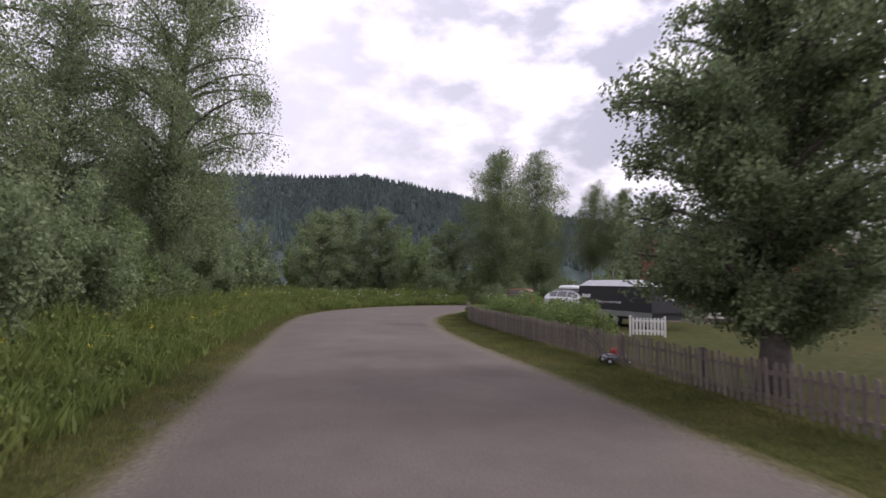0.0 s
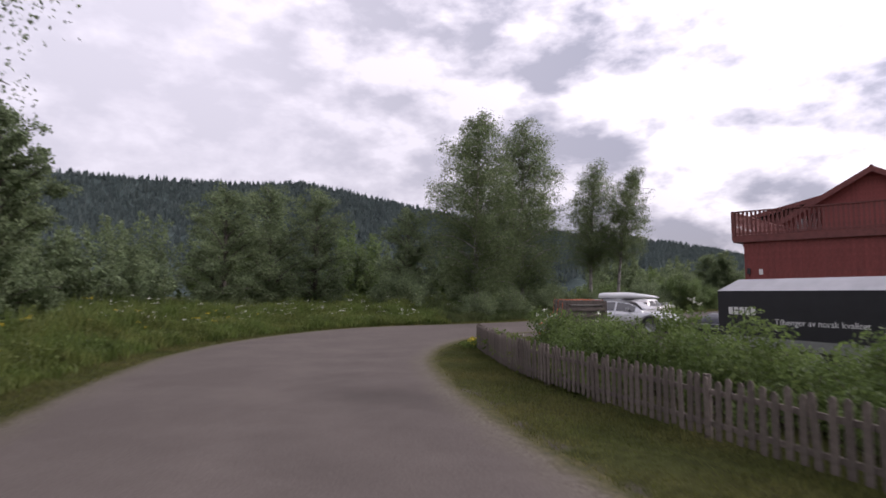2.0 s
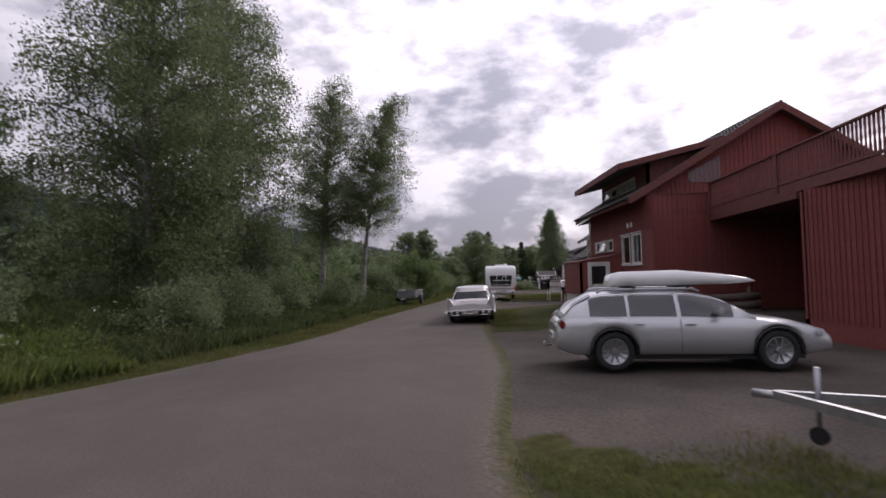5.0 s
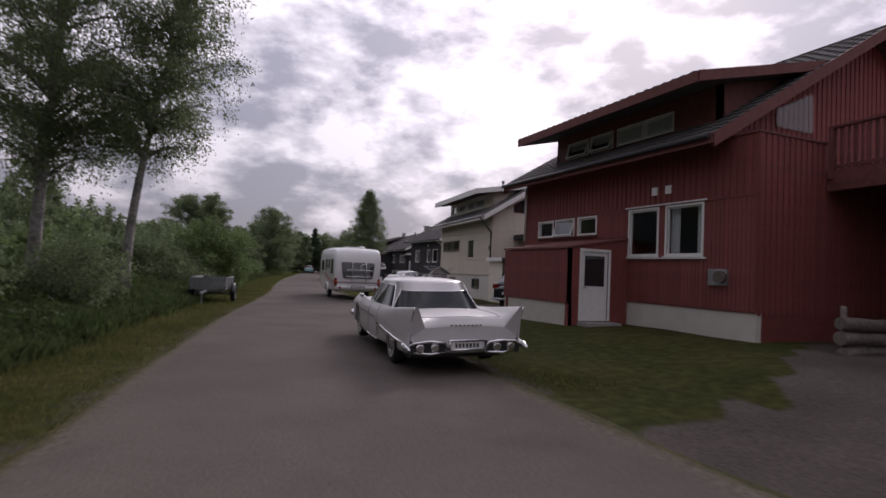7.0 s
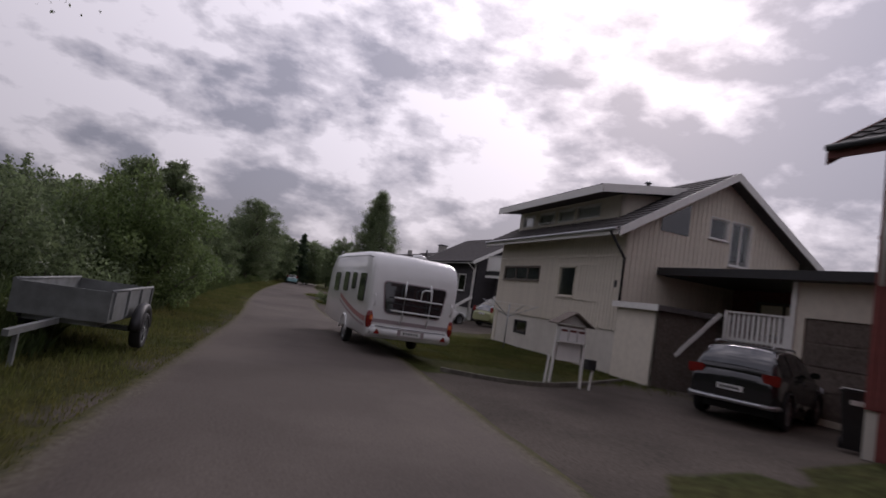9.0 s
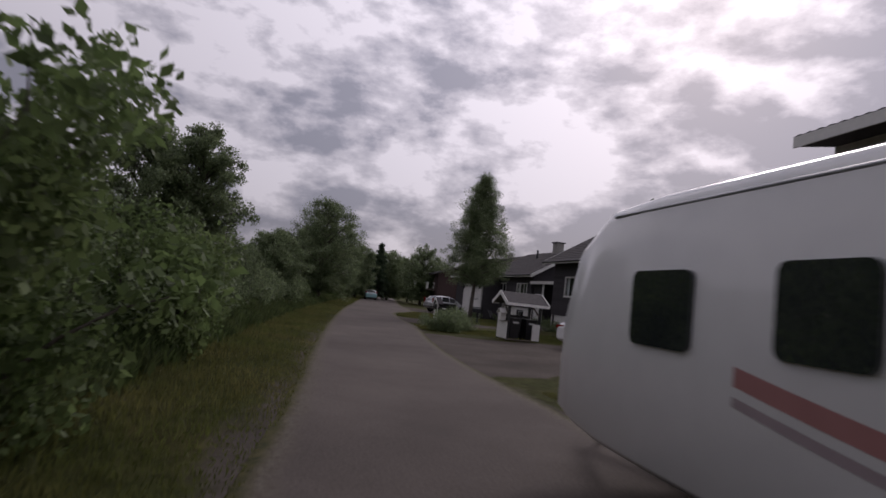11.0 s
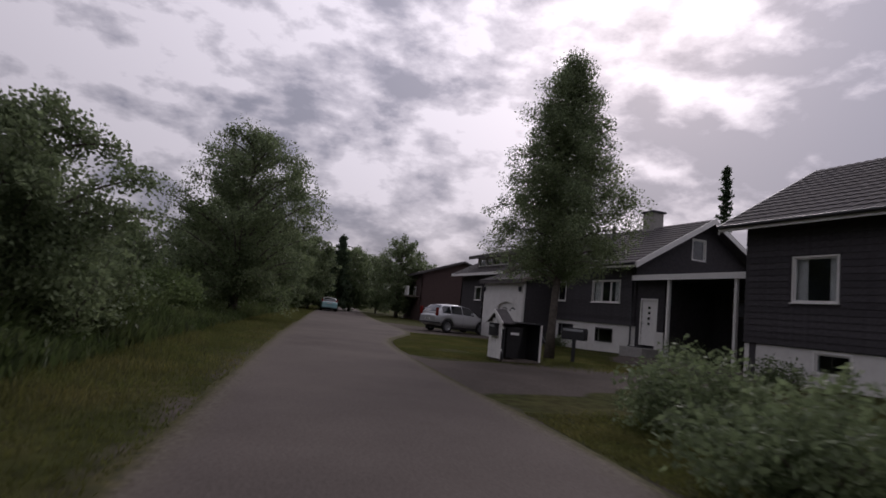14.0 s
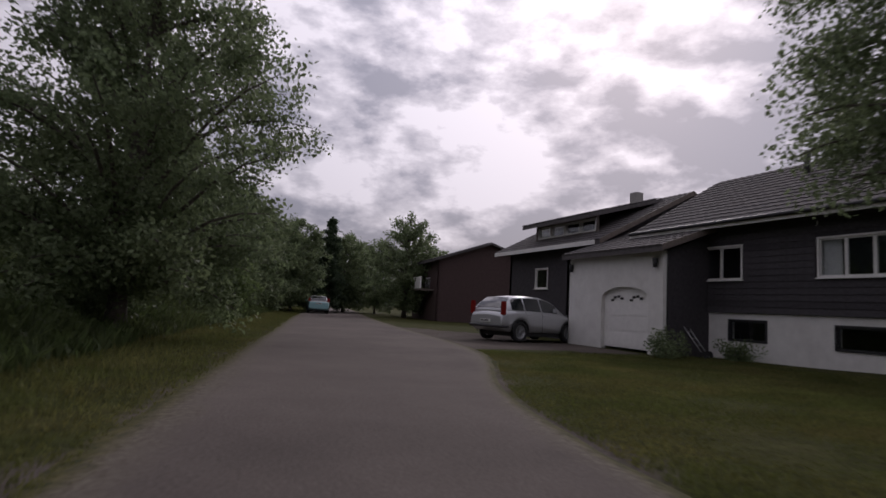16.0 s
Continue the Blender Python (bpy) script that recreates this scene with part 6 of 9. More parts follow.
        for dy in (2.24, 3.1, 4.15):
            part("door_seam", tubem([(s * 1.003, dy, 0.3), (s * 1.009, dy, 0.6), (s * 1.003, dy, 0.77), (s * 0.93, dy, 0.9)], 0.004, 5), GREY_SEAM, B)
        for dy in (2.98, 3.22):
            part("door_handle", tubem([(s * 1.0, dy - 0.08, 0.815), (s * 1.02, dy - 0.05, 0.82), (s * 1.02, dy + 0.05, 0.82), (s * 1.0, dy + 0.08, 0.815)], 0.011, 6), CHROME, B)
        part("door_mirror", tubem([(s * 0.93, 4.1, 0.92), (s * 0.97, 4.1, 0.985), (s * 0.985, 4.16, 0.99)], [0.014, 0.05, 0.03], 10), CHROME, B)
        # chrome edge of the fin, its lamp, and the pod at the bumper's end
        w, zl, rec, zc, zw, zf, fx = spread(table, 0.05)[:7]
        part("fin_edge", tubem([(s * w * fx, 0.05 - max(0, z - 0.7) * 0.55 + (0.0 if z > 0.7 else 0.0), z) for z in (0.52, 0.66, 0.8, 0.95, 1.07)], [0.03, 0.028, 0.022, 0.016, 0.012], 8), CHROME, B)
        part("bumper_bullet", tubem([(s * 0.95, 0.32, 0.465), (s * 0.985, 0.1, 0.465), (s * 0.985, -0.04, 0.455), (s * 0.975, -0.13, 0.44), (s * 0.97, -0.18, 0.43)], [0.045, 0.06, 0.055, 0.035, 0.012], 12), CHROME, B)
        # bumper wing: an arched upper bar over a dark recess with two outlets
        part("bumper_wing", tubem([(s * 0.31, -0.02, 0.40), (s * 0.37, -0.05, 0.52), (s * 0.6, -0.06, 0.545), (s * 0.84, -0.03, 0.52), (s * 0.95, 0.02, 0.47)], [0.02, 0.024, 0.026, 0.026, 0.03], 8), CHROME, B)
        part("bumper_wing", tubem([(s * 0.31, 0.0, 0.36), (s * 0.6, -0.03, 0.345), (s * 0.92, 0.03, 0.37)], 0.022, 8), CHROME, B)
        part("bumper_recess", boxm(min(s * 0.34, s * 0.92), 0.0, 0.34, max(s * 0.34, s * 0.92), 0.06, 0.53), BLACK, B)
        for dx in (0.52, 0.76):
            part("exhaust_pod", tubem([(s * dx, 0.06, 0.44), (s * dx, -0.03, 0.44), (s * dx, -0.05, 0.44)], [0.078, 0.078, 0.05], 14), CHROME, B)
        part("front_bumper", tubem([(s * 0.97, 5.2, 0.47), (s * 0.95, 5.55, 0.46), (s * 0.8, 5.74, 0.45), (s * 0.4, 5.78, 0.44), (0, 5.78, 0.44)], [0.04, 0.075, 0.085, 0.08, 0.08], 10), CHROME, B)
        part("head_lamp", tubem([(s * 0.7, 5.5, 0.68), (s * 0.7, 5.67, 0.68), (s * 0.7, 5.69, 0.68)], [0.12, 0.11, 0.06], 14), CLEAR_LENS, B)
        part("hood_ridge", tubem([(s * 0.44, 4.5, 0.912), (s * 0.42, 5.2, 0.895), (s * 0.40, 5.5, 0.85)], [0.012, 0.02, 0.012], 6), CHALK_WHITE, B)
    part("plate_surround", tubem([(-0.29, -0.05, 0.40), (-0.29, -0.05, 0.545), (0.29, -0.05, 0.545), (0.29, -0.05, 0.40), (-0.29, -0.05, 0.40)], 0.02, 6), CHROME, B)
    P = part("number_plate", boxm(-0.26, -0.045, 0.415, 0.26, -0.02, 0.53), PLATE, B)
    bm = bmesh.new()
    for k in range(7):
        box(bm, -0.2 + 0.06 * k, -0.05, 0.44, -0.165 + 0.06 * k, -0.0455, 0.505)
    part("plate_marks", bm, BLACK, P)
    bm = bmesh.new()
    for k in range(8):
        box(bm, -0.26 + 0.07 * k, 0.02, 0.765, -0.225 + 0.07 * k, 0.04, 0.79)
    part("lid_letters", bm, CHROME, B)
    part("lid_seam", tubem([(-0.66, 1.25, 0.925), (-0.7, 0.5, 0.912), (-0.66, 0.2, 0.888), (0.0, 0.13, 0.905), (0.66, 0.2, 0.888), (0.7, 0.5, 0.912), (0.66, 1.25, 0.925)], 0.004, 5), GREY_SEAM, B)
    part("cowl_grille", boxm(-0.6, 4.6, 0.918, 0.6, 4.72, 0.934), BLACK, B)
    for x in (-0.3, 0.25):
        part("screen_wiper", tubem([(x, 4.62, 0.94), (x + 0.4, 4.54, 0.98)], 0.007, 5), CHROME, B)
    part("underside", boxm(-0.8, 0.5, 0.2, 0.8, 5.3, 0.42), BLACK, T)


def roof_box_estate():
    T = car("estate_car", "silver estate car with a roof box", pose(1.28, 3.9, 0.0, 0, 0, -95) @ Matrix.Scale(1.06, 4), SILVER_PAINT, ESTATE)
    bm = bmesh.new()
    secs = []
    for y, w, z in ((1.1, 0.3, 0.1), (1.16, 0.4, 0.22), (1.4, 0.43, 0.28), (2.4, 0.43, 0.29), (3.2, 0.4, 0.2), (3.7, 0.32, 0.1), (3.9, 0.2, 0.03)):
        z1 = 1.56 + 0.05 * max(0.0, y - 3.2)
        secs.append([(-w * 0.8, y, z1), (-w, y, z1 + z * 0.35), (-w * 0.8, y, z1 + z), (w * 0.8, y, z1 + z), (w, y, z1 + z * 0.35), (w * 0.8, y, z1), (-w * 0.8, y, z1)])
    loft(bm, secs)
    part("roof_box", bm, WHITE_PAINT, T, "white roof box")
    for y in (1.5, 2.5):
        part("cross_bar", barm((-0.6, y, 1.53), (0.6, y, 1.53), 0.06, 0.06), BLACK, T)
    part("tow_hook", tubem([(0, -0.02, 0.4), (0, -0.15, 0.38), (0, -0.17, 0.47)], 0.025, 8), METAL, T)


finned_car()
roof_box_estate()
car("dark_suv", "black estate SUV with chrome roof rails", pose(8.7, 28.2, -0.03, 0, 0, -70), DARK_PAINT, SUV)
car("white_saloon", "white hatchback saloon parked on the drive", pose(11.3, 53.75, lot_height(12.5, 53.8) - 0.03, 0, 0, -70), WHITE_PAINT, SALOON)
car("green_hatchback", "pale green hatchback parked beside the porch", pose(15.9, 52.5, lot_height(16.4, 52.6) - 0.04, 0, 0, -72), GREEN_PAINT, HATCH)
car("silver_crossover", "silver crossover parked by the garage", pose(14.95, 87.9, -0.03, 0, 0, -75), SILVER_PAINT, CROSSOVER)
car("turquoise_car", "small turquoise car parked far along the lane", pose(14.4, 117, 0, 0, 0, -8), TURQ_PAINT, dict(HATCH, roof=WHITE_PAINT))


# ---- caravan ----
def rounded(points, r, n=5):
    """A polygon in (x, z) with rounded corners."""
    out = []
    for i, p in enumerate(points):
        a, b, c = Vector(points[i - 1]), Vector(p), Vector(points[(i + 1) % len(points)])
        u, v = b + (a - b).normalized() * r, b + (c - b).normalized() * r
        for k in range(n + 1):
            t = k / n
            out.append(tuple(u * (1 - t) ** 2 + b * 2 * t * (1 - t) + v * t * t))
    return out


def caravan():
    T = thing("caravan", "white touring caravan with grey stripes parked at the lane", "caravan", pose(2.88, 32.6, 0, 0, 0, -3.5))
    hw = 1.12
    secs = []
    # outline seen from the side: y, bottom, top
    for y, zb, zt, w in ((0.0, 0.55, 1.2, 0.955), (0.015, 0.5, 1.6, 0.97), (0.04, 0.46, 1.95, 0.985), (0.1, 0.44, 2.2, 0.995), (0.2, 0.42, 2.37, 1.0), (0.36, 0.42, 2.47, 1.0), (0.6, 0.42, 2.52, 1.0), (1.0, 0.42, 2.54, 1.0), (1.5, 0.42, 2.55, 1.0), (4.5, 0.42, 2.55, 1.0), (5.2, 0.44, 2.5, 1.0), (5.7, 0.5, 2.2, 0.99), (5.95, 0.56, 1.6, 0.97), (6.0, 0.7, 1.2, 0.95)):
        x = hw * w
        half = [(0, zb), (x - 0.06, zb), (x, zb + 0.06), (x, zb + (zt - zb) * 0.5), (x, zt - 0.14), (x - 0.035, zt - 0.05), (x - 0.1, zt - 0.012), (x - 0.18, zt), (0, zt + 0.02)]
        secs.append([(-a, y, b) for a, b in half[::-1]] + [(a, y, b) for a, b in half[1:]])
    bm = bmesh.new()
    loft(bm, secs)
    B = part("body", bm, WHITE_PAINT, T)

    def rear(points, out, thick=0.05):
        """A panel that follows the rake of the rear wall."""
        bm = bmesh.new()
        f = lambda z: 0.0 + max(0, z - 1.2) * 0.04 + max(0, z - 1.8) * 0.22
        lo = [bm.verts.new((x, f(z) - out, z)) for x, z in points]
        hi = [bm.verts.new((x, f(z) - out + thick, z)) for x, z in points]
        bm.faces.new(lo)
        bm.faces.new(hi[::-1])
        for i in range(len(lo)):
            j = (i + 1) % len(lo)
            bm.faces.new((lo[i], lo[j], hi[j], hi[i]))
        bmesh.ops.recalc_face_normals(bm, faces=bm.faces)
        return bm

    def rect(x0, x1, z0, z1):
        return [(x0, z0), (x1, z0), (x1, z1), (x0, z1)]

    part("window_surround", rear(rounded([(-0.74, 1.04), (0.74, 1.04), (0.84, 1.84), (-0.84, 1.84)], 0.12), 0.012), GREY_STRIPE, B)
    part("rear_window", rear(rounded([(-0.71, 1.07), (0.71, 1.07), (0.81, 1.81), (-0.81, 1.81)], 0.1), 0.026), DARK_GLASS, B)
    part("rear_blind", rear(rect(-0.66, 0.66, 1.3, 1.34), 0.029, 0.01), BLACK, B)
    part("rear_stripe", rear(rect(-0.98, 0.98, 0.80, 0.89), 0.006), GREY_STRIPE, B)
    part("roof_seam", rear(rect(-1.02, 1.02, 1.915, 1.935), 0.014), GREY_STRIPE, B)
    for k in range(9):
        part("name_mark", rear(rect(-0.1 + 0.062 * k, -0.06 + 0.062 * k, 2.02, 2.06), 0.006), BLACK, B)
    bm = boxm(-1.04, -0.1, 0.46, 1.04, 0.06, 0.74)
    bmesh.ops.bevel(bm, geom=bm.edges[:], offset=0.055, segments=3, affect="EDGES")
    for f in bm.faces:
        f.smooth = True
    P = part("rear_bumper", bm, WHITE_PAINT, B)
    part("plate_recess", boxm(-0.34, -0.108, 0.55, 0.34, -0.098, 0.70), GREY_STRIPE, P)
    part("number_plate", boxm(-0.26, -0.116, 0.57, 0.26, -0.109, 0.68), PLATE, P)
    bm = bmesh.new()
    for k in range(6):
        box(bm, -0.2 + 0.068 * k, -0.12, 0.6, -0.16 + 0.068 * k, -0.1165, 0.65)
    part("plate_marks", bm, BLACK, P)
    part("bumper_slot", boxm(-0.9, -0.104, 0.715, 0.9, -0.07, 0.73), BLACK, P)
    for s in (-1, 1):
        bm = bmesh.new()
        bmesh.ops.create_uvsphere(bm, u_segments=14, v_segments=10, radius=1.0)
        for v in bm.verts:
            v.co = Vector((s * 1.045 + v.co.x * 0.09, 0.06 + v.co.y * 0.1, 0.86 + v.co.z * 0.27))
        for f in bm.faces:
            f.smooth = True
        LP = part("tail_lamp", bm, RED_LENS, B)
        part("indicator_lens", boxm(min(s * 0.99, s * 1.06), -0.045, 0.86, max(s * 0.99, s * 1.06), 0.0, 0.96), ORANGE, LP)
        bm = bmesh.new()
        f = bm.faces.new([bm.verts.new((s * 0.86 + dx, -0.112, z)) for dx, z in ((-0.08, 0.54), (0.08, 0.54), (0, 0.67))])
        r = bmesh.ops.extrude_face_region(bm, geom=[f])
        for v in r["geom"]:
            if isinstance(v, bmesh.types.BMVert):
                v.co.y += 0.02
        bmesh.ops.recalc_face_normals(bm, faces=bm.faces)
        part("reflector", bm, RED_LENS, P)
        part("marker_lamp", rear(rounded(rect(s * 1.0 - 0.035, s * 1.0 + 0.035, 2.06, 2.18), 0.02), 0.02), RED_LENS, B)
        part("grab_handle", tubem([(s * 1.0, 0.0, 1.2), (s * 1.0, -0.06, 1.24), (s * 1.0, -0.05, 1.44), (s * 1.0, 0.01, 1.48)], 0.018, 8), WHITE_PAINT, B)
        x = s * hw
        for y0, y1, z0, z1 in ((0.62, 1.25, 1.24, 1.95), (1.75, 2.2, 1.5, 1.95), (2.7, 3.3, 1.4, 1.95), (4.0, 4.7, 1.35, 1.92)):
            pts = rounded([(y0, z0), (y1, z0), (y1, z1), (y0, z1)], 0.08)
            bm = bmesh.new()
            lo = [bm.verts.new((x + s * 0.03, y, z)) for y, z in pts]
            hi = [bm.verts.new((x - s * 0.01, y, z)) for y, z in pts]
            bm.faces.new(lo)
            for i in range(len(lo)):
                j = (i + 1) % len(lo)
                bm.faces.new((lo[i], lo[j], hi[j], hi[i]))
            bmesh.ops.recalc_face_normals(bm, faces=bm.faces)
            part("side_window", bm, DARK_GLASS, B)
        # a curved band that sweeps up from the tail lamp past the wheel
        for z_off, wd, m in ((0.0, 0.12, PINK_STRIPE), (-0.12, 0.06, GREY_STRIPE)):
            bm = bmesh.new()
            prev = None
            for k in range(13):
                y = 0.2 + 3.4 * k / 12
                z = 0.78 + z_off + 0.42 * (k / 12) ** 1.6
                cur = [bm.verts.new((x + s * q, y, z + e)) for e in (0, wd) for q in (0.004, 0.0005)]
                if prev:
                    bm.faces.new((prev[0], cur[0], cur[2], prev[2]))
                prev = cur
            bmesh.ops.recalc_face_normals(bm, faces=bm.faces)
            part("side_stripe", bm, m, B)
        part("awning_rail", tubem([(s * (hw - 0.01), 0.35, 2.36), (s * (hw - 0.01), 0.7, 2.41), (s * (hw - 0.01), 5.1, 2.41)], 0.018, 6), METAL, B)
        wheel(T, s * (hw - 0.14), 2.6, 0.33, 0.19, s, ALLOY, 8)
        part("wheel_arch", tubem([(s * (hw + 0.005), 2.6 + 0.42 * math.cos(radians(a)), 0.36 + 0.4 * math.sin(radians(a))) for a in range(0, 181, 20)], 0.035, 6), WHITE_PAINT, B)
        for y in (0.3, 5.4):
            part("corner_steady", barm((s * 0.9, y, 0.43), (s * 0.9, y + (0.5 if y < 1 else -0.5), 0.39), 0.05, 0.04), METAL, T)
    R = part("bike_rack", tubem([(-0.3, -0.04, 0.84), (-0.3, -0.13, 1.0), (-0.3, -0.15, 1.6), (-0.28, -0.06, 1.88)], 0.02, 8), WHITE_PAINT, T)
    part("rack_post", tubem([(0.38, -0.04, 0.84), (0.38, -0.13, 1.0), (0.38, -0.15, 1.6), (0.36, -0.06, 1.88)], 0.02, 8), WHITE_PAINT, R)
    part("rack_hoop", tubem([(0.1, -0.17, 1.46), (0.1, -0.2, 1.68), (0.18, -0.2, 1.74), (0.38, -0.18, 1.74)], 0.017, 8), WHITE_PAINT, R)
    for z, x0, x1 in ((1.46, -0.58, 0.66), (1.14, -0.62, 0.66)):
        part("rack_bar", tubem([(x0, -0.2, z), (x1, -0.2, z)], 0.022, 8), WHITE_PAINT, R)
    part("roof_hatch", boxm(-0.35, 2.2, 2.56, 0.35, 2.9, 2.66), WHITE_PAINT, B)
    part("roof_dome", tubem([(0.35, 1.2, 2.54), (0.35, 1.2, 2.64), (0.35, 1.2, 2.68)], [0.22, 0.18, 0.05], 14), WHITE_PAINT, B)
    part("drawbar", barm((-0.5, 5.9, 0.45), (0, 7.2, 0.45), 0.08, 0.1), METAL, T)
    part("drawbar", barm((0.5, 5.9, 0.45), (0, 7.2, 0.45), 0.08, 0.1), METAL, T)
    part("jockey_wheel", tubem([(0.05, 7.0, 0.0), (0.05, 7.0, 0.9)], 0.03, 8), METAL, T)


PINK_STRIPE = mat("faded_red_stripe_film", (0.36, 0.17, 0.16), 0.5, var=0.05)
GREY_STRIPE = mat("grey_stripe_film", (0.33, 0.27, 0.28), 0.5, var=0.05)
caravan()

# ---- plants ----
RNG = np.random.default_rng(7)


def quads_mesh(name, corners, material):
    """One mesh of many loose quads: corners is an array (n, 4, 3)."""
    n = len(corners)
    me = bpy.data.meshes.new(name)
    me.vertices.add(n * 4)
    me.vertices.foreach_set("co", np.ascontiguousarray(corners, dtype=np.float32).ravel())
    me.loops.add(n * 4)
    me.loops.foreach_set("vertex_index", np.arange(n * 4, dtype=np.int32))
    me.polygons.add(n)
    me.polygons.foreach_set("loop_start", np.arange(0, n * 4, 4, dtype=np.int32))
    me.update(calc_edges=True)
    me.materials.append(material)
    return me


def unit(v):
    return v / np.maximum(np.linalg.norm(v, axis=1, keepdims=True), 1e-6)


def leaf_quads(centres, size, droop=0.0, aspect=0.6):
    """Rhombic leaves round the given centres, turned every way, some hanging down."""
    n = len(centres)
    d = RNG.normal(size=(n, 3))
    d[:, 2] -= droop
    d = unit(d)
    s = unit(np.cross(d, RNG.normal(size=(n, 3))))
    ln = (size * RNG.uniform(0.6, 1.3, n))[:, None]
    w = ln * aspect * 0.5
    mid = centres + d * ln * 0.45
    return np.stack([centres, mid + s * w, centres + d * ln, mid - s * w], axis=1)


def limb_points(base, tip, bend, n=6):
    base, tip = np.array(base, float), np.array(tip, float)
    t = np.linspace(0, 1, n)[:, None]
    sag = np.array([0, 0, 1.0]) * bend
    return base + (tip - base) * t + sag * (t * (1 - t)) * 4


def tree(name, label, x, y, height, radius, leaves, leaf_size, kind="round", crown_base=0.25, trunk_r=0.18, bark=None, leaf=None, lean=(0, 0), limbs=34, droop=0.3, seed=1, z0=-0.05, group=""):
    """A tree: a tapered leaning trunk, limbs, and leaves in clumps along the limbs."""
    rng = np.random.default_rng(seed)
    bark, leaf = bark or BARK, leaf or LEAF_DARK
    T = thing(name, label, "tree", pose(x, y, z0), group)
    n = 10
    tz = np.linspace(0, 1, n)
    wob = rng.normal(0, 0.03 * height / 10, (n, 2)).cumsum(axis=0) * 0.6
    tp = [(lean[0] * t * t + wob[i, 0] * min(1, t * 3), lean[1] * t * t + wob[i, 1] * min(1, t * 3), t * height * 0.96) for i, t in enumerate(tz)]
    part("trunk", tubem(tp, [trunk_r * (1.25 if i == 0 else 1) * (1 - 0.93 * t) + 0.01 for i, t in enumerate(tz)], 10), bark, T)

    def prof(f):
        # radius of the crown at the fraction f of its height
        if kind == "cone":
            return (1 - f) ** 0.7 * min(1, 0.62 + f * 2.4) * 1.12
        if kind == "column":
            return min(1, f * 6 + 0.4) * (1 - f) ** 0.35
        if kind == "birch":
            return math.sin(math.pi * min(1, f * 0.88 + 0.1)) ** 0.5 * (1 - 0.3 * f)
        return math.sqrt(max(0.0, 1 - (1.75 * (f - 0.43)) ** 2)) if f > 0.43 else math.sqrt(max(0, 1 - (1.9 * (0.43 - f)) ** 2))

    bmb = bmesh.new()
    pts = []
    for k in range(limbs):
        f = (k + rng.uniform(0.1, 0.9)) / limbs
        zz = height * (crown_base + (1 - crown_base) * f)
        r = radius * prof(f) * rng.uniform(0.74, 1.12)
        a = k * 2.399 + rng.normal(0, 0.35)
        i = min(n - 1, max(0, int(zz / (height * 0.96) * (n - 1))))
        start_z = max(height * 0.12, zz - r * rng.uniform(0.35, 0.8) * (0.3 if kind == "cone" else 1))
        j = min(n - 1, int(start_z / (height * 0.96) * (n - 1)))
        b = (tp[j][0], tp[j][1], start_z)
        tip = (tp[i][0] + r * math.cos(a), tp[i][1] + r * math.sin(a), zz - (0.25 * r if kind == "birch" else 0))
        P = limb_points(b, tip, 0.16 * r)
        if r > 0.4:
            tube(bmb, [tuple(p) for p in P], [max(0.008, trunk_r * 0.34 * (1 - 0.85 * q)) for q in np.linspace(0, 1, len(P))], 5, caps=False)
        m = 4 + int(r * 3.4)
        t = rng.uniform(0.22, 1.0, m)
        t[0] = 1.0
        for q in t:
            c = P[min(len(P) - 1, int(q * (len(P) - 1)))] + rng.normal(0, 0.05 * radius, 3)
            pts.append((*c, (0.10 * radius + 0.16) * rng.uniform(0.7, 1.25)))
    part("branchwork", bmb, bark, T)
    P = np.array(pts)
    idx = rng.integers(0, len(P), leaves)
    # leaves sit in the outer shell of each clump
    off = unit(rng.normal(size=(leaves, 3))) * (rng.uniform(0, 1, leaves) ** 0.45)[:, None] * P[idx, 3:4]
    off[:, 2] *= 0.75
    if droop > 0.8:
        # hanging twigs: threads of leaves under each clump
        thread = rng.integers(0, 12, leaves)
        ta = thread * 2.399 + idx
        hang = rng.uniform(0, 1, leaves) ** 1.4 * (0.35 + 0.65 * ((idx * 7 + thread * 3) % 10) / 10) * radius * 0.42
        tx = np.stack([np.cos(ta), np.sin(ta)], axis=1) * (P[idx, 3] * (0.35 + 0.6 * ((thread * 5) % 7) / 7))[:, None]
        hung = rng.uniform(0, 1, leaves) < 0.62
        off[hung, :2] = tx[hung] + rng.normal(0, 0.035, (int(hung.sum()), 2))
        off[hung, 2] = -hang[hung]
    C = P[idx, :3] + off
    C = C[C[:, 2] > 0.3]
    ob = new("crown", quads_mesh("crown", leaf_quads(C, leaf_size, droop), leaf))
    ob.parent = T
    return T


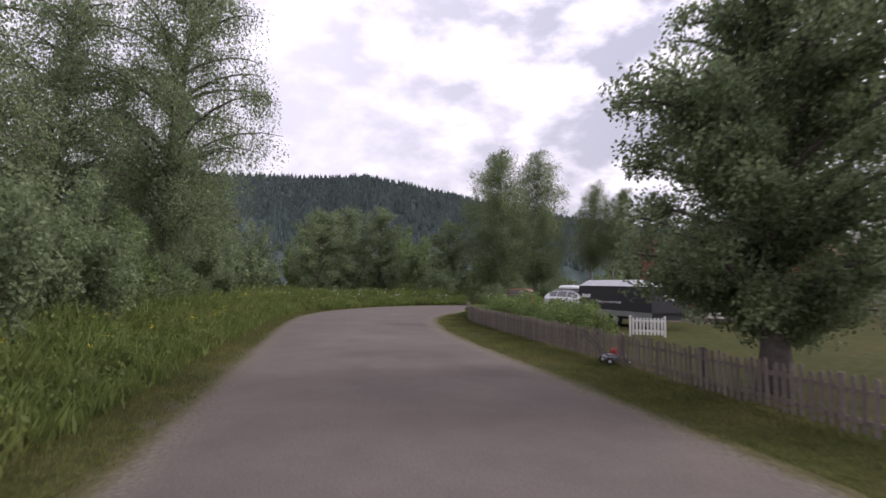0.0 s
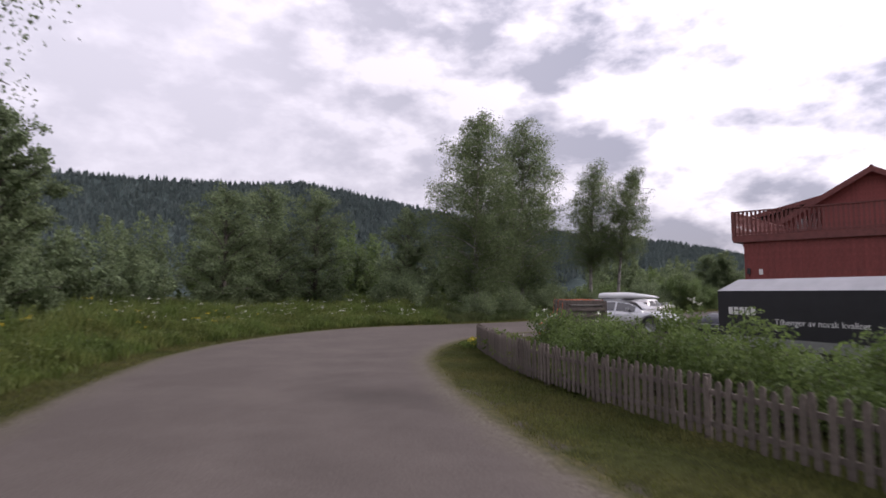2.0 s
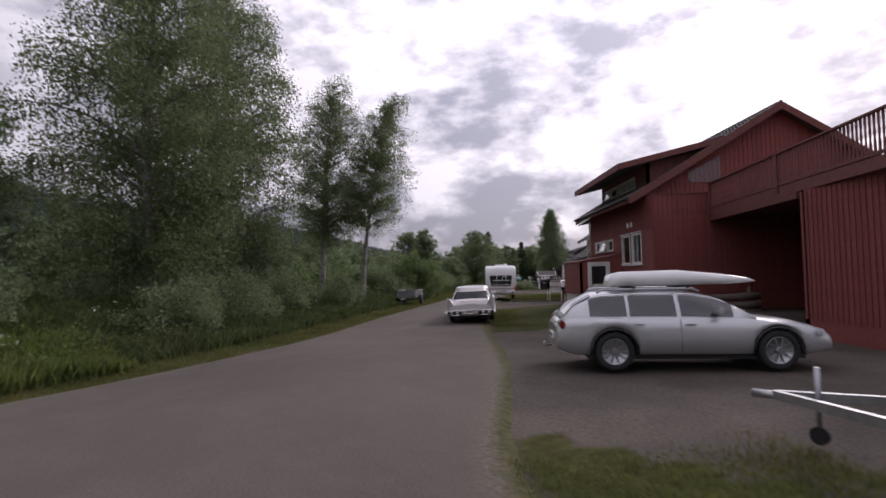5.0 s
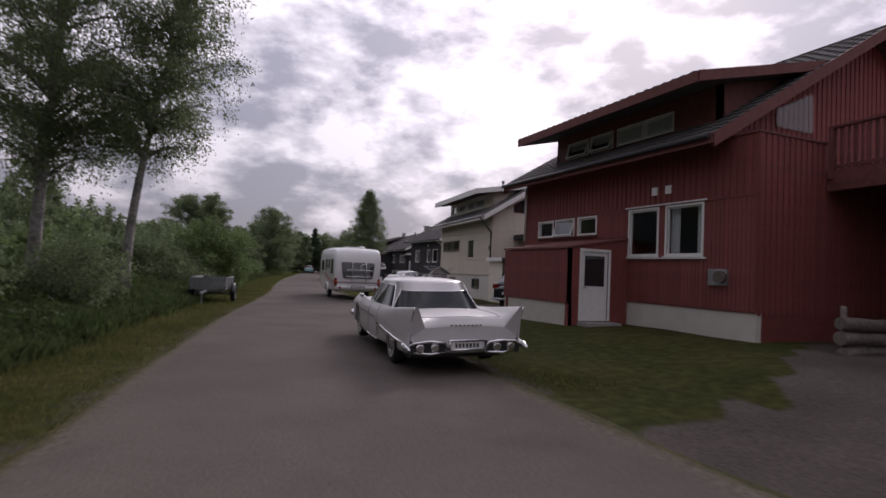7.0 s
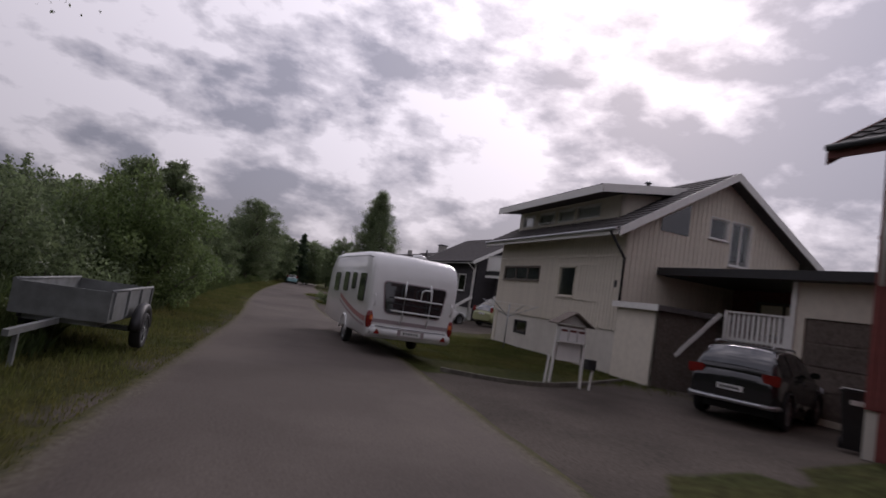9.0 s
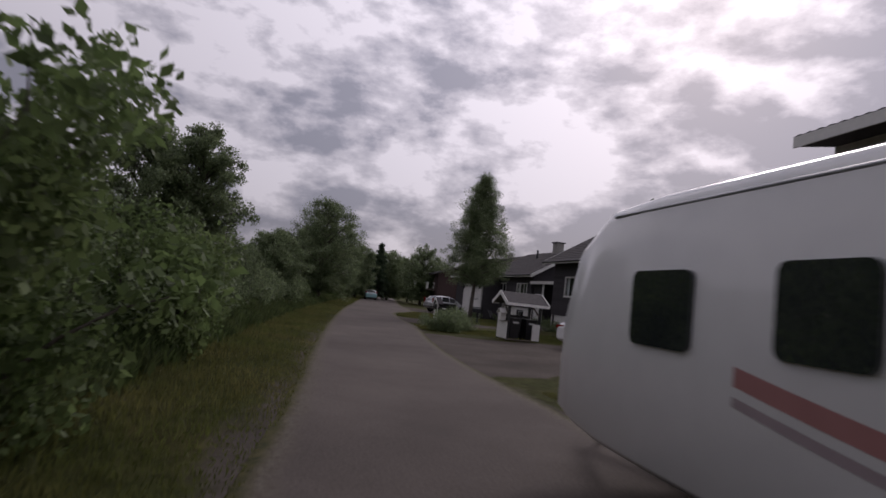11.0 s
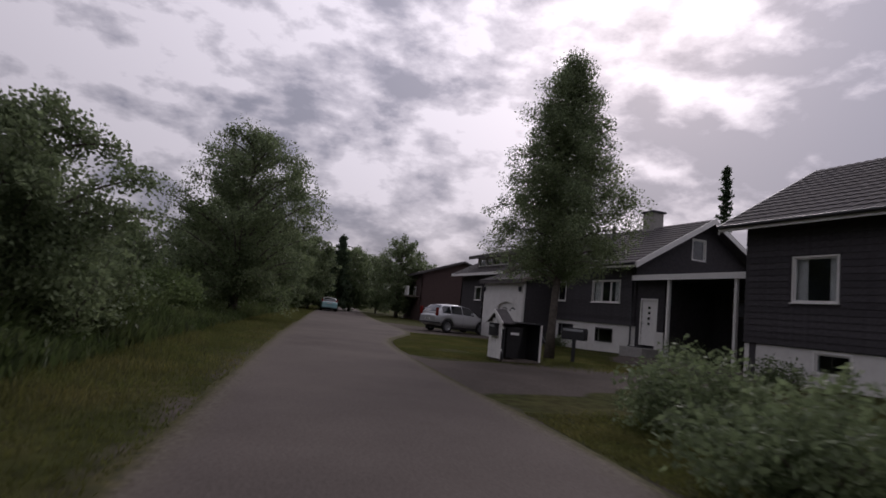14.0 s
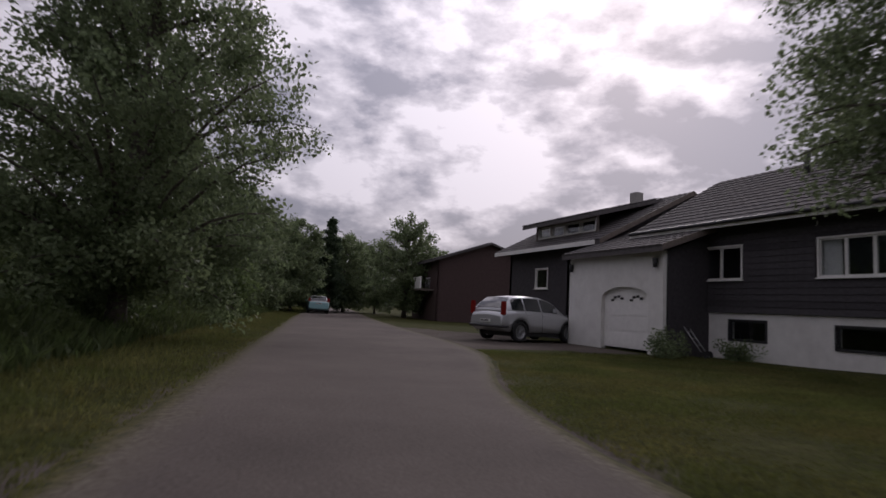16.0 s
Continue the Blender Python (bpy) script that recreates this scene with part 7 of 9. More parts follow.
def bush(name, label, x, y, r, h, leaves, leaf_size, leaf=None, seed=1, z0=-0.05, sx=1.0, rot=0.0, flowers=0, flower=None, category="bush", group=""):
    """A bush: stems fanning from the ground and leaf clumps with an uneven top."""
    rng = np.random.default_rng(seed)
    T = thing(name, label, category, pose(x, y, z0, 0, 0, rot), group)
    bm = bmesh.new()
    clumps, shoots = [], []
    k = max(9, int(9 * r * sx))
    for i in range(k):
        a = i * 2.399 + rng.normal(0, 0.3)
        q = math.sqrt((i + 0.5) / k) * r * rng.uniform(0.75, 1.08)
        top = h * (1 - 0.55 * (q / r) ** 2) * rng.uniform(0.62, 1.1)
        px, py = q * math.cos(a) * sx, q * math.sin(a)
        tube(bm, [tuple(p) for p in limb_points((px * 0.35, py * 0.35, 0), (px, py, top * 0.92), 0.1 * r, 5)], [0.03, 0.024, 0.018, 0.012, 0.006], 5, caps=False)
        for t in np.linspace(0.12, 1, max(3, int(top / 0.45))):
            clumps.append((px * (0.35 + 0.65 * t) + rng.normal(0, 0.15), py * (0.35 + 0.65 * t) + rng.normal(0, 0.15), top * t, 0.16 * min(r, 1.6) + 0.08))
        if i % 2 == 0 and h > 1.6:
            # a long shoot standing out of the top
            sx0, sy0, up = rng.normal(0, 0.12), rng.normal(0, 0.12), rng.uniform(0.3, 0.85)
            tube(bm, [(px, py, top * 0.9), (px + sx0, py + sy0, top + up)], [0.01, 0.004], 4, caps=False)
            q = rng.uniform(0, 1, 26)[:, None]
            shoots.append(np.array([px, py, top]) + q * np.array([sx0, sy0, up]) + rng.normal(0, 0.05, (26, 3)))
    part("stem_fan", bm, BARK, T)
    P = np.array(clumps)
    idx = rng.integers(0, len(P), leaves)
    C = P[idx, :3] + unit(rng.normal(size=(leaves, 3))) * (rng.uniform(0, 1, leaves) ** 0.45)[:, None] * P[idx, 3:4] * 1.5
    if shoots:
        C = np.concatenate([C, *shoots])
    C = C[C[:, 2] > 0.03]
    ob = new("foliage", quads_mesh("foliage", leaf_quads(C, leaf_size, 0.2), leaf or LEAF_BUSH))
    ob.parent = T
    if flowers:
        top = C[np.argsort(-C[:, 2] + rng.normal(0, 0.25, len(C)))[:flowers]]
        tp2 = (top[:, None, :] + rng.normal(0, 0.05, (len(top), 7, 3)) * np.array([1, 1, 0.25])).reshape(-1, 3) + np.array([0, 0, 0.08])
        ob = new("blossom", quads_mesh("blossom", leaf_quads(tp2, 0.045, -0.2, 1.0), flower))
        ob.parent = T
    return T


def edge_x(points, y):
    """x of an edge polyline at the height y of the plan, on its straight northern part."""
    best = None
    for (xa, ya), (xb, yb) in zip(points, points[1:]):
        if ya <= y <= yb:
            best = xa + (xb - xa) * (y - ya) / max(yb - ya, 1e-6)
    return best if best is not None else points[-1][0]


def offset_line(points, d):
    """The polyline shifted to its left by d."""
    out = []
    P = np.array(points)
    for i in range(len(P)):
        t = P[min(i + 1, len(P) - 1)] - P[max(i - 1, 0)]
        t = t / np.linalg.norm(t)
        out.append((P[i][0] - t[1] * d, P[i][1] + t[0] * d))
    return out


WHITE_FLOWER = mat("white_umbels", (0.70, 0.70, 0.62), 0.8, var=0.1)
YELLOW_FLOWER = mat("yellow_flowers", (0.65, 0.50, 0.03), 0.7, var=0.15)
WEED_LEAF = leaf_mat("weed_leaves", (0.056, 0.078, 0.020), (0.085, 0.090, 0.028))
# darker copy of WEED_LEAF: shade put into the colour for the northern left verge
SHADED_WEED_LEAF = leaf_mat("shaded_weed_leaves", (0.032, 0.046, 0.016), (0.048, 0.056, 0.022))
HEDGE_LEAF = leaf_mat("hedge_leaves", (0.06, 0.088, 0.026), (0.085, 0.105, 0.036))
SPRUCE_LEAF = leaf_mat("spruce_needles", (0.03, 0.045, 0.025), (0.04, 0.055, 0.03), island=0.25)
# far forest paled and blued: distance haze put into the base colour
HAZED_HILL_LEAF = leaf_mat("hazed_hill_forest", (0.062, 0.08, 0.076), (0.074, 0.092, 0.084), island=0.12)

# birches across the bend
B = dict(kind="birch", bark=BARK_BIRCH, leaf=LEAF_BIRCH, droop=1.2, limbs=64, crown_base=0.2)
tree("birch_tree", "tall birch with drooping leafy twigs and pale trunk", -13.2, 14.3, 17.4, 5.6, 90000, 0.13, lean=(0.8, -0.4), trunk_r=0.22, seed=3, **B)
tree("birch_tree", "tall birch with drooping leafy twigs and pale trunk", -12.6, 20.6, 18.4, 5.6, 90000, 0.13, lean=(0.3, 0.3), trunk_r=0.24, seed=4, **B)
tree("birch_tree", "slim birch beside the lane with hanging twigs", -9.0, 27.4, 14.6, 3.7, 70000, 0.09, lean=(1.0, -0.5), trunk_r=0.2, seed=5, **dict(B, crown_base=0.36))
tree("birch_tree", "slim birch beside the lane with hanging twigs", -6.5, 28.0, 13.6, 2.9, 60000, 0.085, lean=(2.3, -1.2), trunk_r=0.17, seed=6, **dict(B, crown_base=0.44))
OLD = dict(B, bark=BARK, leaf=LEAF_DARK, crown_base=0.26)
tree("birch_tree", "large old birch above the roadside thicket", -1.5, -25.0, 20.5, 5.8, 100000, 0.12, lean=(0.8, 1.4), trunk_r=0.3, seed=8, **OLD)
tree("birch_tree", "large old birch above the roadside thicket", -8.0, -28.5, 19.5, 5.6, 60000, 0.15, lean=(-0.6, 0.5), trunk_r=0.28, seed=9, **OLD)
tree("birch_tree", "large old birch above the roadside thicket", 2.0, -33.5, 14.5, 4.4, 50000, 0.13, lean=(-0.4, 0.5), trunk_r=0.24, seed=10, **OLD)
# broad tree in the garden behind the fence
tree("maple_tree", "broad dark leafy tree standing over the picket fence", 24.5, -21.6, 8.7, 3.35, 150000, 0.1, kind="round", crown_base=0.19, trunk_r=0.3, limbs=76, droop=0.3, leaf=LEAF_DARK, seed=11)
tree("pine_tree", "dark conifer rising behind the roadside thicket", 6.6, -38.5, 15.0, 2.8, 16000, 0.16, kind="birch", crown_base=0.4, trunk_r=0.25, limbs=26, droop=0.1, leaf=SPRUCE_LEAF, seed=12)
# trees along the straight lane
tree("rowan_tree", "tall tapering rowan behind the small bin shed", 13.9, 72.7, 10.9, 3.0, 110000, 0.085, kind="cone", crown_base=0.27, trunk_r=0.15, limbs=100, droop=0.2, leaf=LEAF_DARK, seed=13)
tree("alder_tree", "leafy alder leaning over the lane verge", 3.6, 83.4, 8.9, 3.8, 80000, 0.12, kind="round", crown_base=0.08, trunk_r=0.2, limbs=70, leaf=LEAF_DARK, seed=14)
tree("alder_tree", "leafy alder in the roadside thicket", -0.6, 67.6, 4.3, 2.1, 40000, 0.1, kind="round", crown_base=0.08, trunk_r=0.14, limbs=40, leaf=LEAF_DARK, seed=15)
tree("alder_tree", "leafy alder in the roadside thicket", -3.8, 57.5, 7.2, 2.2, 60000, 0.11, kind="round", crown_base=0.06, trunk_r=0.18, limbs=56, leaf=LEAF_DARK, seed=16)
tree("alder_tree", "leafy alder in the roadside thicket", -5.6, 57.0, 7.0, 2.4, 50000, 0.11, kind="round", crown_base=0.06, trunk_r=0.16, limbs=56, leaf=LEAF_DARK, seed=20)
tree("alder_tree", "leafy alder in the roadside thicket", -7.0, 50.0, 4.4, 2.4, 26000, 0.12, kind="round", crown_base=0.06, trunk_r=0.18, limbs=46, leaf=LEAF_DARK, seed=17)
tree("round_tree", "round leafy tree at the end of the lane", 22.2, 117.5, 9.2, 3.6, 20000, 0.22, kind="round", crown_base=0.06, trunk_r=0.2, limbs=50, leaf=LEAF_DARK, seed=18)
tree("column_tree", "slim column-shaped tree behind the dark house", 44.1, 92.4, 16.8, 0.85, 12000, 0.2, kind="column", crown_base=0.05, trunk_r=0.14, limbs=80, leaf=SPRUCE_LEAF, seed=19)
for i, (x, y, h, r) in enumerate(((16.5, 124, 7.2, 1.6), (12.5, 120, 6.4, 2.6), (8.5, 114, 6.6, 2.8), (5.4, 104, 6.4, 2.8), (3.2, 95, 6.0, 2.6), (19.0, 128, 6.4, 2.8), (26.5, 124, 6.0, 3.0), (9.0, 128, 9.5, 2.2), (14.0, 131, 6.6, 3.0), (24, 133, 6.6, 3.2), (30, 128, 5.5, 3.0), (0.5, 108, 6.0, 3.0), (4.5, 122, 7.6, 3.4), (-3.0, 98, 3.9, 2.6), (7.0, 109, 5.6, 2.4), (10.5, 118, 5.8, 2.6), (15.5, 127, 6.0, 2.8), (20.5, 134, 7.0, 3.4))):
    conifer = i in (0, 7)
    tree("spruce_tree" if conifer else "thicket_tree", "dark spruce behind the end of the lane" if conifer else "leafy young tree in the lane thicket", x, y, h * 1.28, r * 1.15, 16000, 0.24, kind="cone" if conifer else "round", crown_base=0.03, trunk_r=0.12, limbs=46, leaf=SPRUCE_LEAF if conifer else LEAF_DARK, seed=30 + i, group="trees at the end of the lane")
# tall willows left of the meadow
for i, (x, y, h, r, n) in enumerate(((-16.4, -17.4, 10.4, 2.9, 36000), (-22.1, -3.4, 9.3, 3.4, 26000), (-23.4, 1.0, 10.3, 3.6, 26000), (-23.6, 5.6, 10.6, 3.6, 26000), (-20.3, 13.5, 9.6, 3.0, 24000))):
    tree("willow_tree", "tall leafy willow at the back of the meadow", x, y, h, r, n, 0.17, kind="round", crown_base=0.05, trunk_r=0.2, limbs=50, leaf=LEAF_DARK, seed=50 + i, group="tall willows")

# bushes beside the lane
bushes = [
    (-3.9, 38.6, 2.5, 3.9, 30000, 0.12), (-6.6, 35.2, 2.0, 2.7, 12000, 0.13), (-6.5, 42.5, 2.6, 3.4, 15000, 0.14), (-2.8, 45.0, 1.6, 2.6, 12000, 0.12),
    (-1.9, 62.5, 1.8, 2.1, 12000, 0.13), (-4.5, 64.5, 2.4, 2.6, 12000, 0.15), (1.0, 77.5, 1.6, 1.8, 11000, 0.13), (-1.4, 80.0, 2.4, 2.4, 10000, 0.16), (2.4, 90.0, 2.0, 3.8, 9000, 0.16), (6.2, 98.5, 1.8, 3.2, 8000, 0.18),
    (-15.5, 7.6, 3.0, 3.6, 20000, 0.15), (-12.5, 25.0, 2.8, 2.2, 9000, 0.17), (-9.0, 33.5, 1.9, 3.0, 8000, 0.15), (-16.5, 30.5, 4.0, 3.0, 11000, 0.2), (-17.5, 18.5, 3.6, 2.8, 11000, 0.2), (-13, 36, 3.4, 3.0, 10000, 0.2),
    (13.5, -33.6, 2.1, 4.4, 24000, 0.13), (8.6, -31.0, 2.4, 5.2, 24000, 0.14), (3.5, -28.6, 2.2, 4.6, 20000, 0.14), (-0.5, -26.0, 1.8, 3.4, 14000, 0.14), (17.5, -38.5, 2.6, 5.0, 20000, 0.15), (-8.5, -23.0, 2.6, 4.0, 12000, 0.17),
    (-11.5, 48.5, 3.2, 3.4, 10000, 0.2), (-9.5, 60, 3.4, 3.6, 10000, 0.2), (-6.5, 72, 3.4, 4.0, 10000, 0.2), (-4.5, 86, 3.6, 4.4, 10000, 0.2), (-14.5, 42, 3.5, 3.2, 9000, 0.2),
]
for i, (x, y, r, h, n, s) in enumerate(bushes):
    bush("willow_bush", "dense green willow scrub beside the lane", x, y, r, h, n, s, LEAF_DARK if i % 3 else LEAF_BUSH, seed=60 + i, group="scrub along the lane")
rv = random.Random(21)
belt = [(-45, 12, 7, 12), (-38, 22, 6, 10), (-52, 2, 7, 11), (-30, 34, 5.5, 8), (-62, 22, 8, 13), (-34, -14, 6, 9)]
for k in range(15):
    # a broken belt closing the meadow, then running along the lane
    y = -30 + 9.2 * k
    belt.append((-27 - 16 * math.exp(-((y - 10) / 26) ** 2) + rv.uniform(-3, 3) + (12 if y > 52 else 0), y, 5.2 + rv.uniform(-0.6, 1.0), 5.6 + rv.uniform(-1.2, 2.4)))
for i, (x, y, r, h) in enumerate(belt):
    bush("willow_thicket", "broad willow thicket at the back of the meadow", x, y, r, h, 12000, 0.34, LEAF_BUSH if i % 3 == 1 else LEAF_DARK, seed=120 + i, group="thickets behind the meadow")
# low scrub hugging the left verge
for i in range(13):
    y = 9 + 4.9 * i + rv.uniform(-1, 1)
    if 25.5 < y < 34:
        continue
    off = rv.uniform(3.2, 4.4)
    bush("willow_bush", "low dark scrub in the lane verge", edge_x(LEFT_EDGE, y) - off, y, 1.5, rv.uniform(1.5, 2.3), 9000, 0.1, LEAF_DARK, seed=300 + i, group="scrub along the lane")
for i, (x, y, r, h, n) in enumerate(((7.6, 58.9, 0.9, 0.9, 7000), (8.9, 61.2, 1.2, 0.85, 8000), (18.0, 82.2, 0.5, 0.8, 2500), (20.0, 81.5, 0.4, 0.6, 1500), (17.6, 62.2, 0.8, 0.9, 3000), (20.2, 72.5, 1.2, 0.9, 4000), (17.6, 66.8, 0.7, 0.9, 2500), (18.6, 55.3, 0.7, 1.0, 3000))):
    bush("garden_shrub", "small garden shrub on the lawn", x, y, r, h, n, 0.08, LEAF_DARK, seed=150 + i, group="garden shrubs")

# overgrown hedge behind the picket fence
FENCE_LINE = [(2.45, -7.2), (3.5, -8.4), (4.7, -9.6), (7.1, -11.9), (10.0, -14.0), (15.0, -17.2), (20.6, -20.7), (26.0, -24.2), (31.5, -27.7)]
HEDGE_LINE = [(7.0, -10.3), (8.6, -11.6), (11.2, -13.2), (14.4, -15.2), (16.6, -16.6)]
for i, (x, y) in enumerate(smooth(HEDGE_LINE, 3)):
    rr = random.Random(i)
    bush("hedge_bush", "overgrown green hedge behind the picket fence", x + rr.uniform(-0.2, 0.3), y + 0.55 + rr.uniform(-0.1, 0.3), 1.05, 1.2 + 0.3 * rr.random(), 9000, 0.075, HEDGE_LEAF, seed=200 + i, flowers=6 if i % 3 == 0 else 0, flower=WHITE_FLOWER, group="hedge behind the fence")


def blades(name, label, line_pts, d0, d1, count, h0, h1, width, material, seed=1, flowers=0, flower=None, category="grass", side=1, leafy=0):
    """A belt of standing blades and stalks beside a line, between the distances d0 and d1 from it, as one mass."""
    rng = np.random.default_rng(seed)
    P = np.array(line_pts)
    seg = np.linalg.norm(np.diff(P, axis=0), axis=1)
    cum = np.concatenate([[0], np.cumsum(seg)])
    s = rng.uniform(0, cum[-1], count)
    i = np.clip(np.searchsorted(cum, s) - 1, 0, len(seg) - 1)
    t = (s - cum[i]) / seg[i]
    tang = (P[i + 1] - P[i]) / seg[i][:, None]
    nrm = np.stack([-tang[:, 1], tang[:, 0]], axis=1) * side
    u = rng.uniform(0, 1, count)
    d = d0 + (d1 - d0) * u
    xy = P[i] + (P[i + 1] - P[i]) * t[:, None] + nrm * d[:, None]
    xy = xy + rng.normal(0, 1, (count, 2)) * (0.14 * np.abs(d))[:, None] * np.abs(tang)
    clump = np.sin(xy[:, 0] * 1.7 + 0.6 * np.sin(xy[:, 1] * 0.9)) * np.sin(xy[:, 1] * 1.3 + 1.1)
    h = (h0 + (h1 - h0) * u) * rng.uniform(0.55, 1.25, count) * (1 + 0.3 * clump)
    base = np.column_stack([xy, np.full(count, -0.06)])
    a = rng.uniform(0, 2 * np.pi, count)
    side_v = np.stack([np.cos(a), np.sin(a), np.zeros(count)], axis=1)
    bend = rng.normal(0, 0.28, (count, 2)) * h[:, None]
    tip = base + np.column_stack([bend, h])
    mid = base + np.column_stack([bend * 0.3, h * 0.55])
    w = (width * rng.uniform(0.6, 1.4, count))[:, None]
    q = np.stack([base, mid + side_v * w, tip, mid - side_v * w], axis=1)
    if leafy:
        # side leaves along the taller stalks
        k = rng.choice(np.flatnonzero(u > 0.12), leafy)
        f = rng.uniform(0.2, 1.0, leafy)[:, None]
        q = np.concatenate([q, leaf_quads(base[k] + (tip[k] - base[k]) * f + rng.normal(0, 0.04, (leafy, 3)), 0.13, 0.3, 0.5)])
    ob = new(name, quads_mesh(name, q, material))
    tagged(ob, label, category, kind="stuff")
    if flowers:
        k = rng.choice(np.flatnonzero(u > 0.35), flowers, replace=False)
        c = np.repeat(tip[k], 9, axis=0) + rng.normal(0, 0.06, (flowers * 9, 3)) * np.array([1, 1, 0.3])
        ob = new("meadow_flowers", quads_mesh("meadow_flowers", leaf_quads(c, 0.05, -0.3, 1.0), flower))
        tagged(ob, "scattered flower heads among the roadside weeds", "flowers", kind="stuff")


def clip_line(points, y0, y1):
    return [p for p in points if y0 <= p[1] <= y1]


L1, L2, L3 = clip_line(LEFT_S, -46, -6), clip_line(LEFT_S, -12, 30), clip_line(LEFT_S, 26, 125)
blades("verge_grass", "short ragged grass along the lane edge", LEFT_S, -0.3, 2.5, 300000, 0.03, 0.2, 0.007, GRASS_BLADE, 1)
blades("roadside_weeds", "tall green weeds beside the bend", L1, 1.2, 5.0, 46000, 0.3, 1.3, 0.028, WEED_LEAF, 2, 120, YELLOW_FLOWER, "weeds", leafy=60000)
blades("roadside_weeds", "tall green weeds with white umbels beside the bend", clip_line(LEFT_S, -12, 4), 0.9, 6.5, 36000, 0.35, 1.25, 0.035, WEED_LEAF, 3, 300, WHITE_FLOWER, "weeds", leafy=50000)
blades("shaded_roadside_weeds", "tall weeds under the birches, shade put into their colour", clip_line(LEFT_S, 3, 30), 1.6, 8.0, 60000, 0.3, 1.3, 0.035, SHADED_WEED_LEAF, 13, 90, WHITE_FLOWER, "weeds", leafy=80000)
blades("meadow_weeds", "deep meadow of tall weeds behind the bend", L2, 6.0, 22, 60000, 0.9, 1.5, 0.06, WEED_LEAF, 4, 500, WHITE_FLOWER, "weeds")
blades("shaded_roadside_weeds", "tall weeds with white umbels beside the lane, shade put into their colour", L3, 2.1, 7.0, 130000, 0.35, 1.6, 0.032, SHADED_WEED_LEAF, 5, 260, WHITE_FLOWER, "weeds", leafy=150000)
R1, R3 = clip_line(RIGHT_S, -46, -2), clip_line(RIGHT_S, 8, 125)
blades("verge_grass", "short ragged grass between lane and fence", R1, -0.08, 3.4, 200000, 0.04, 0.11, 0.006, GRASS_BLADE, 6, side=-1)
blades("lawn_fringe", "short ragged grass along the gardens", clip_line(RIGHT_S, 12, 23), 0.3, 6.5, 70000, 0.04, 0.09, 0.007, GRASS_BLADE, 7, side=-1)
blades("lawn_fringe", "short ragged grass along the gardens", clip_line(RIGHT_S, 32.5, 44), 0.6, 8.0, 100000, 0.035, 0.08, 0.007, GRASS_BLADE, 8, side=-1)
blades("lawn_fringe", "short ragged grass along the gardens", clip_line(RIGHT_S, 58.5, 63.5), 0.2, 9.5, 60000, 0.04, 0.09, 0.008, GRASS_BLADE, 9, side=-1)
blades("lawn_fringe", "short ragged grass along the gardens", clip_line(RIGHT_S, 70.5, 84), 0.2, 9.0, 170000, 0.035, 0.075, 0.007, GRASS_BLADE, 10, side=-1)
blades("yard_flowers", "yellow flowering weeds at the fence end", [(1.3, -6.2), (2.0, -7.0), (2.5, -7.4)], -0.3, 0.7, 900, 0.15, 0.3, 0.02, WEED_LEAF, 11, 50, YELLOW_FLOWER, "flowers")
blades("fence_weeds", "rank weeds growing up behind the picket fence", FENCE_LINE[:5], 0.1, 0.9, 12000, 0.35, 0.5, 0.02, WEED_LEAF, 14, 30, WHITE_FLOWER, "weeds", leafy=26000)


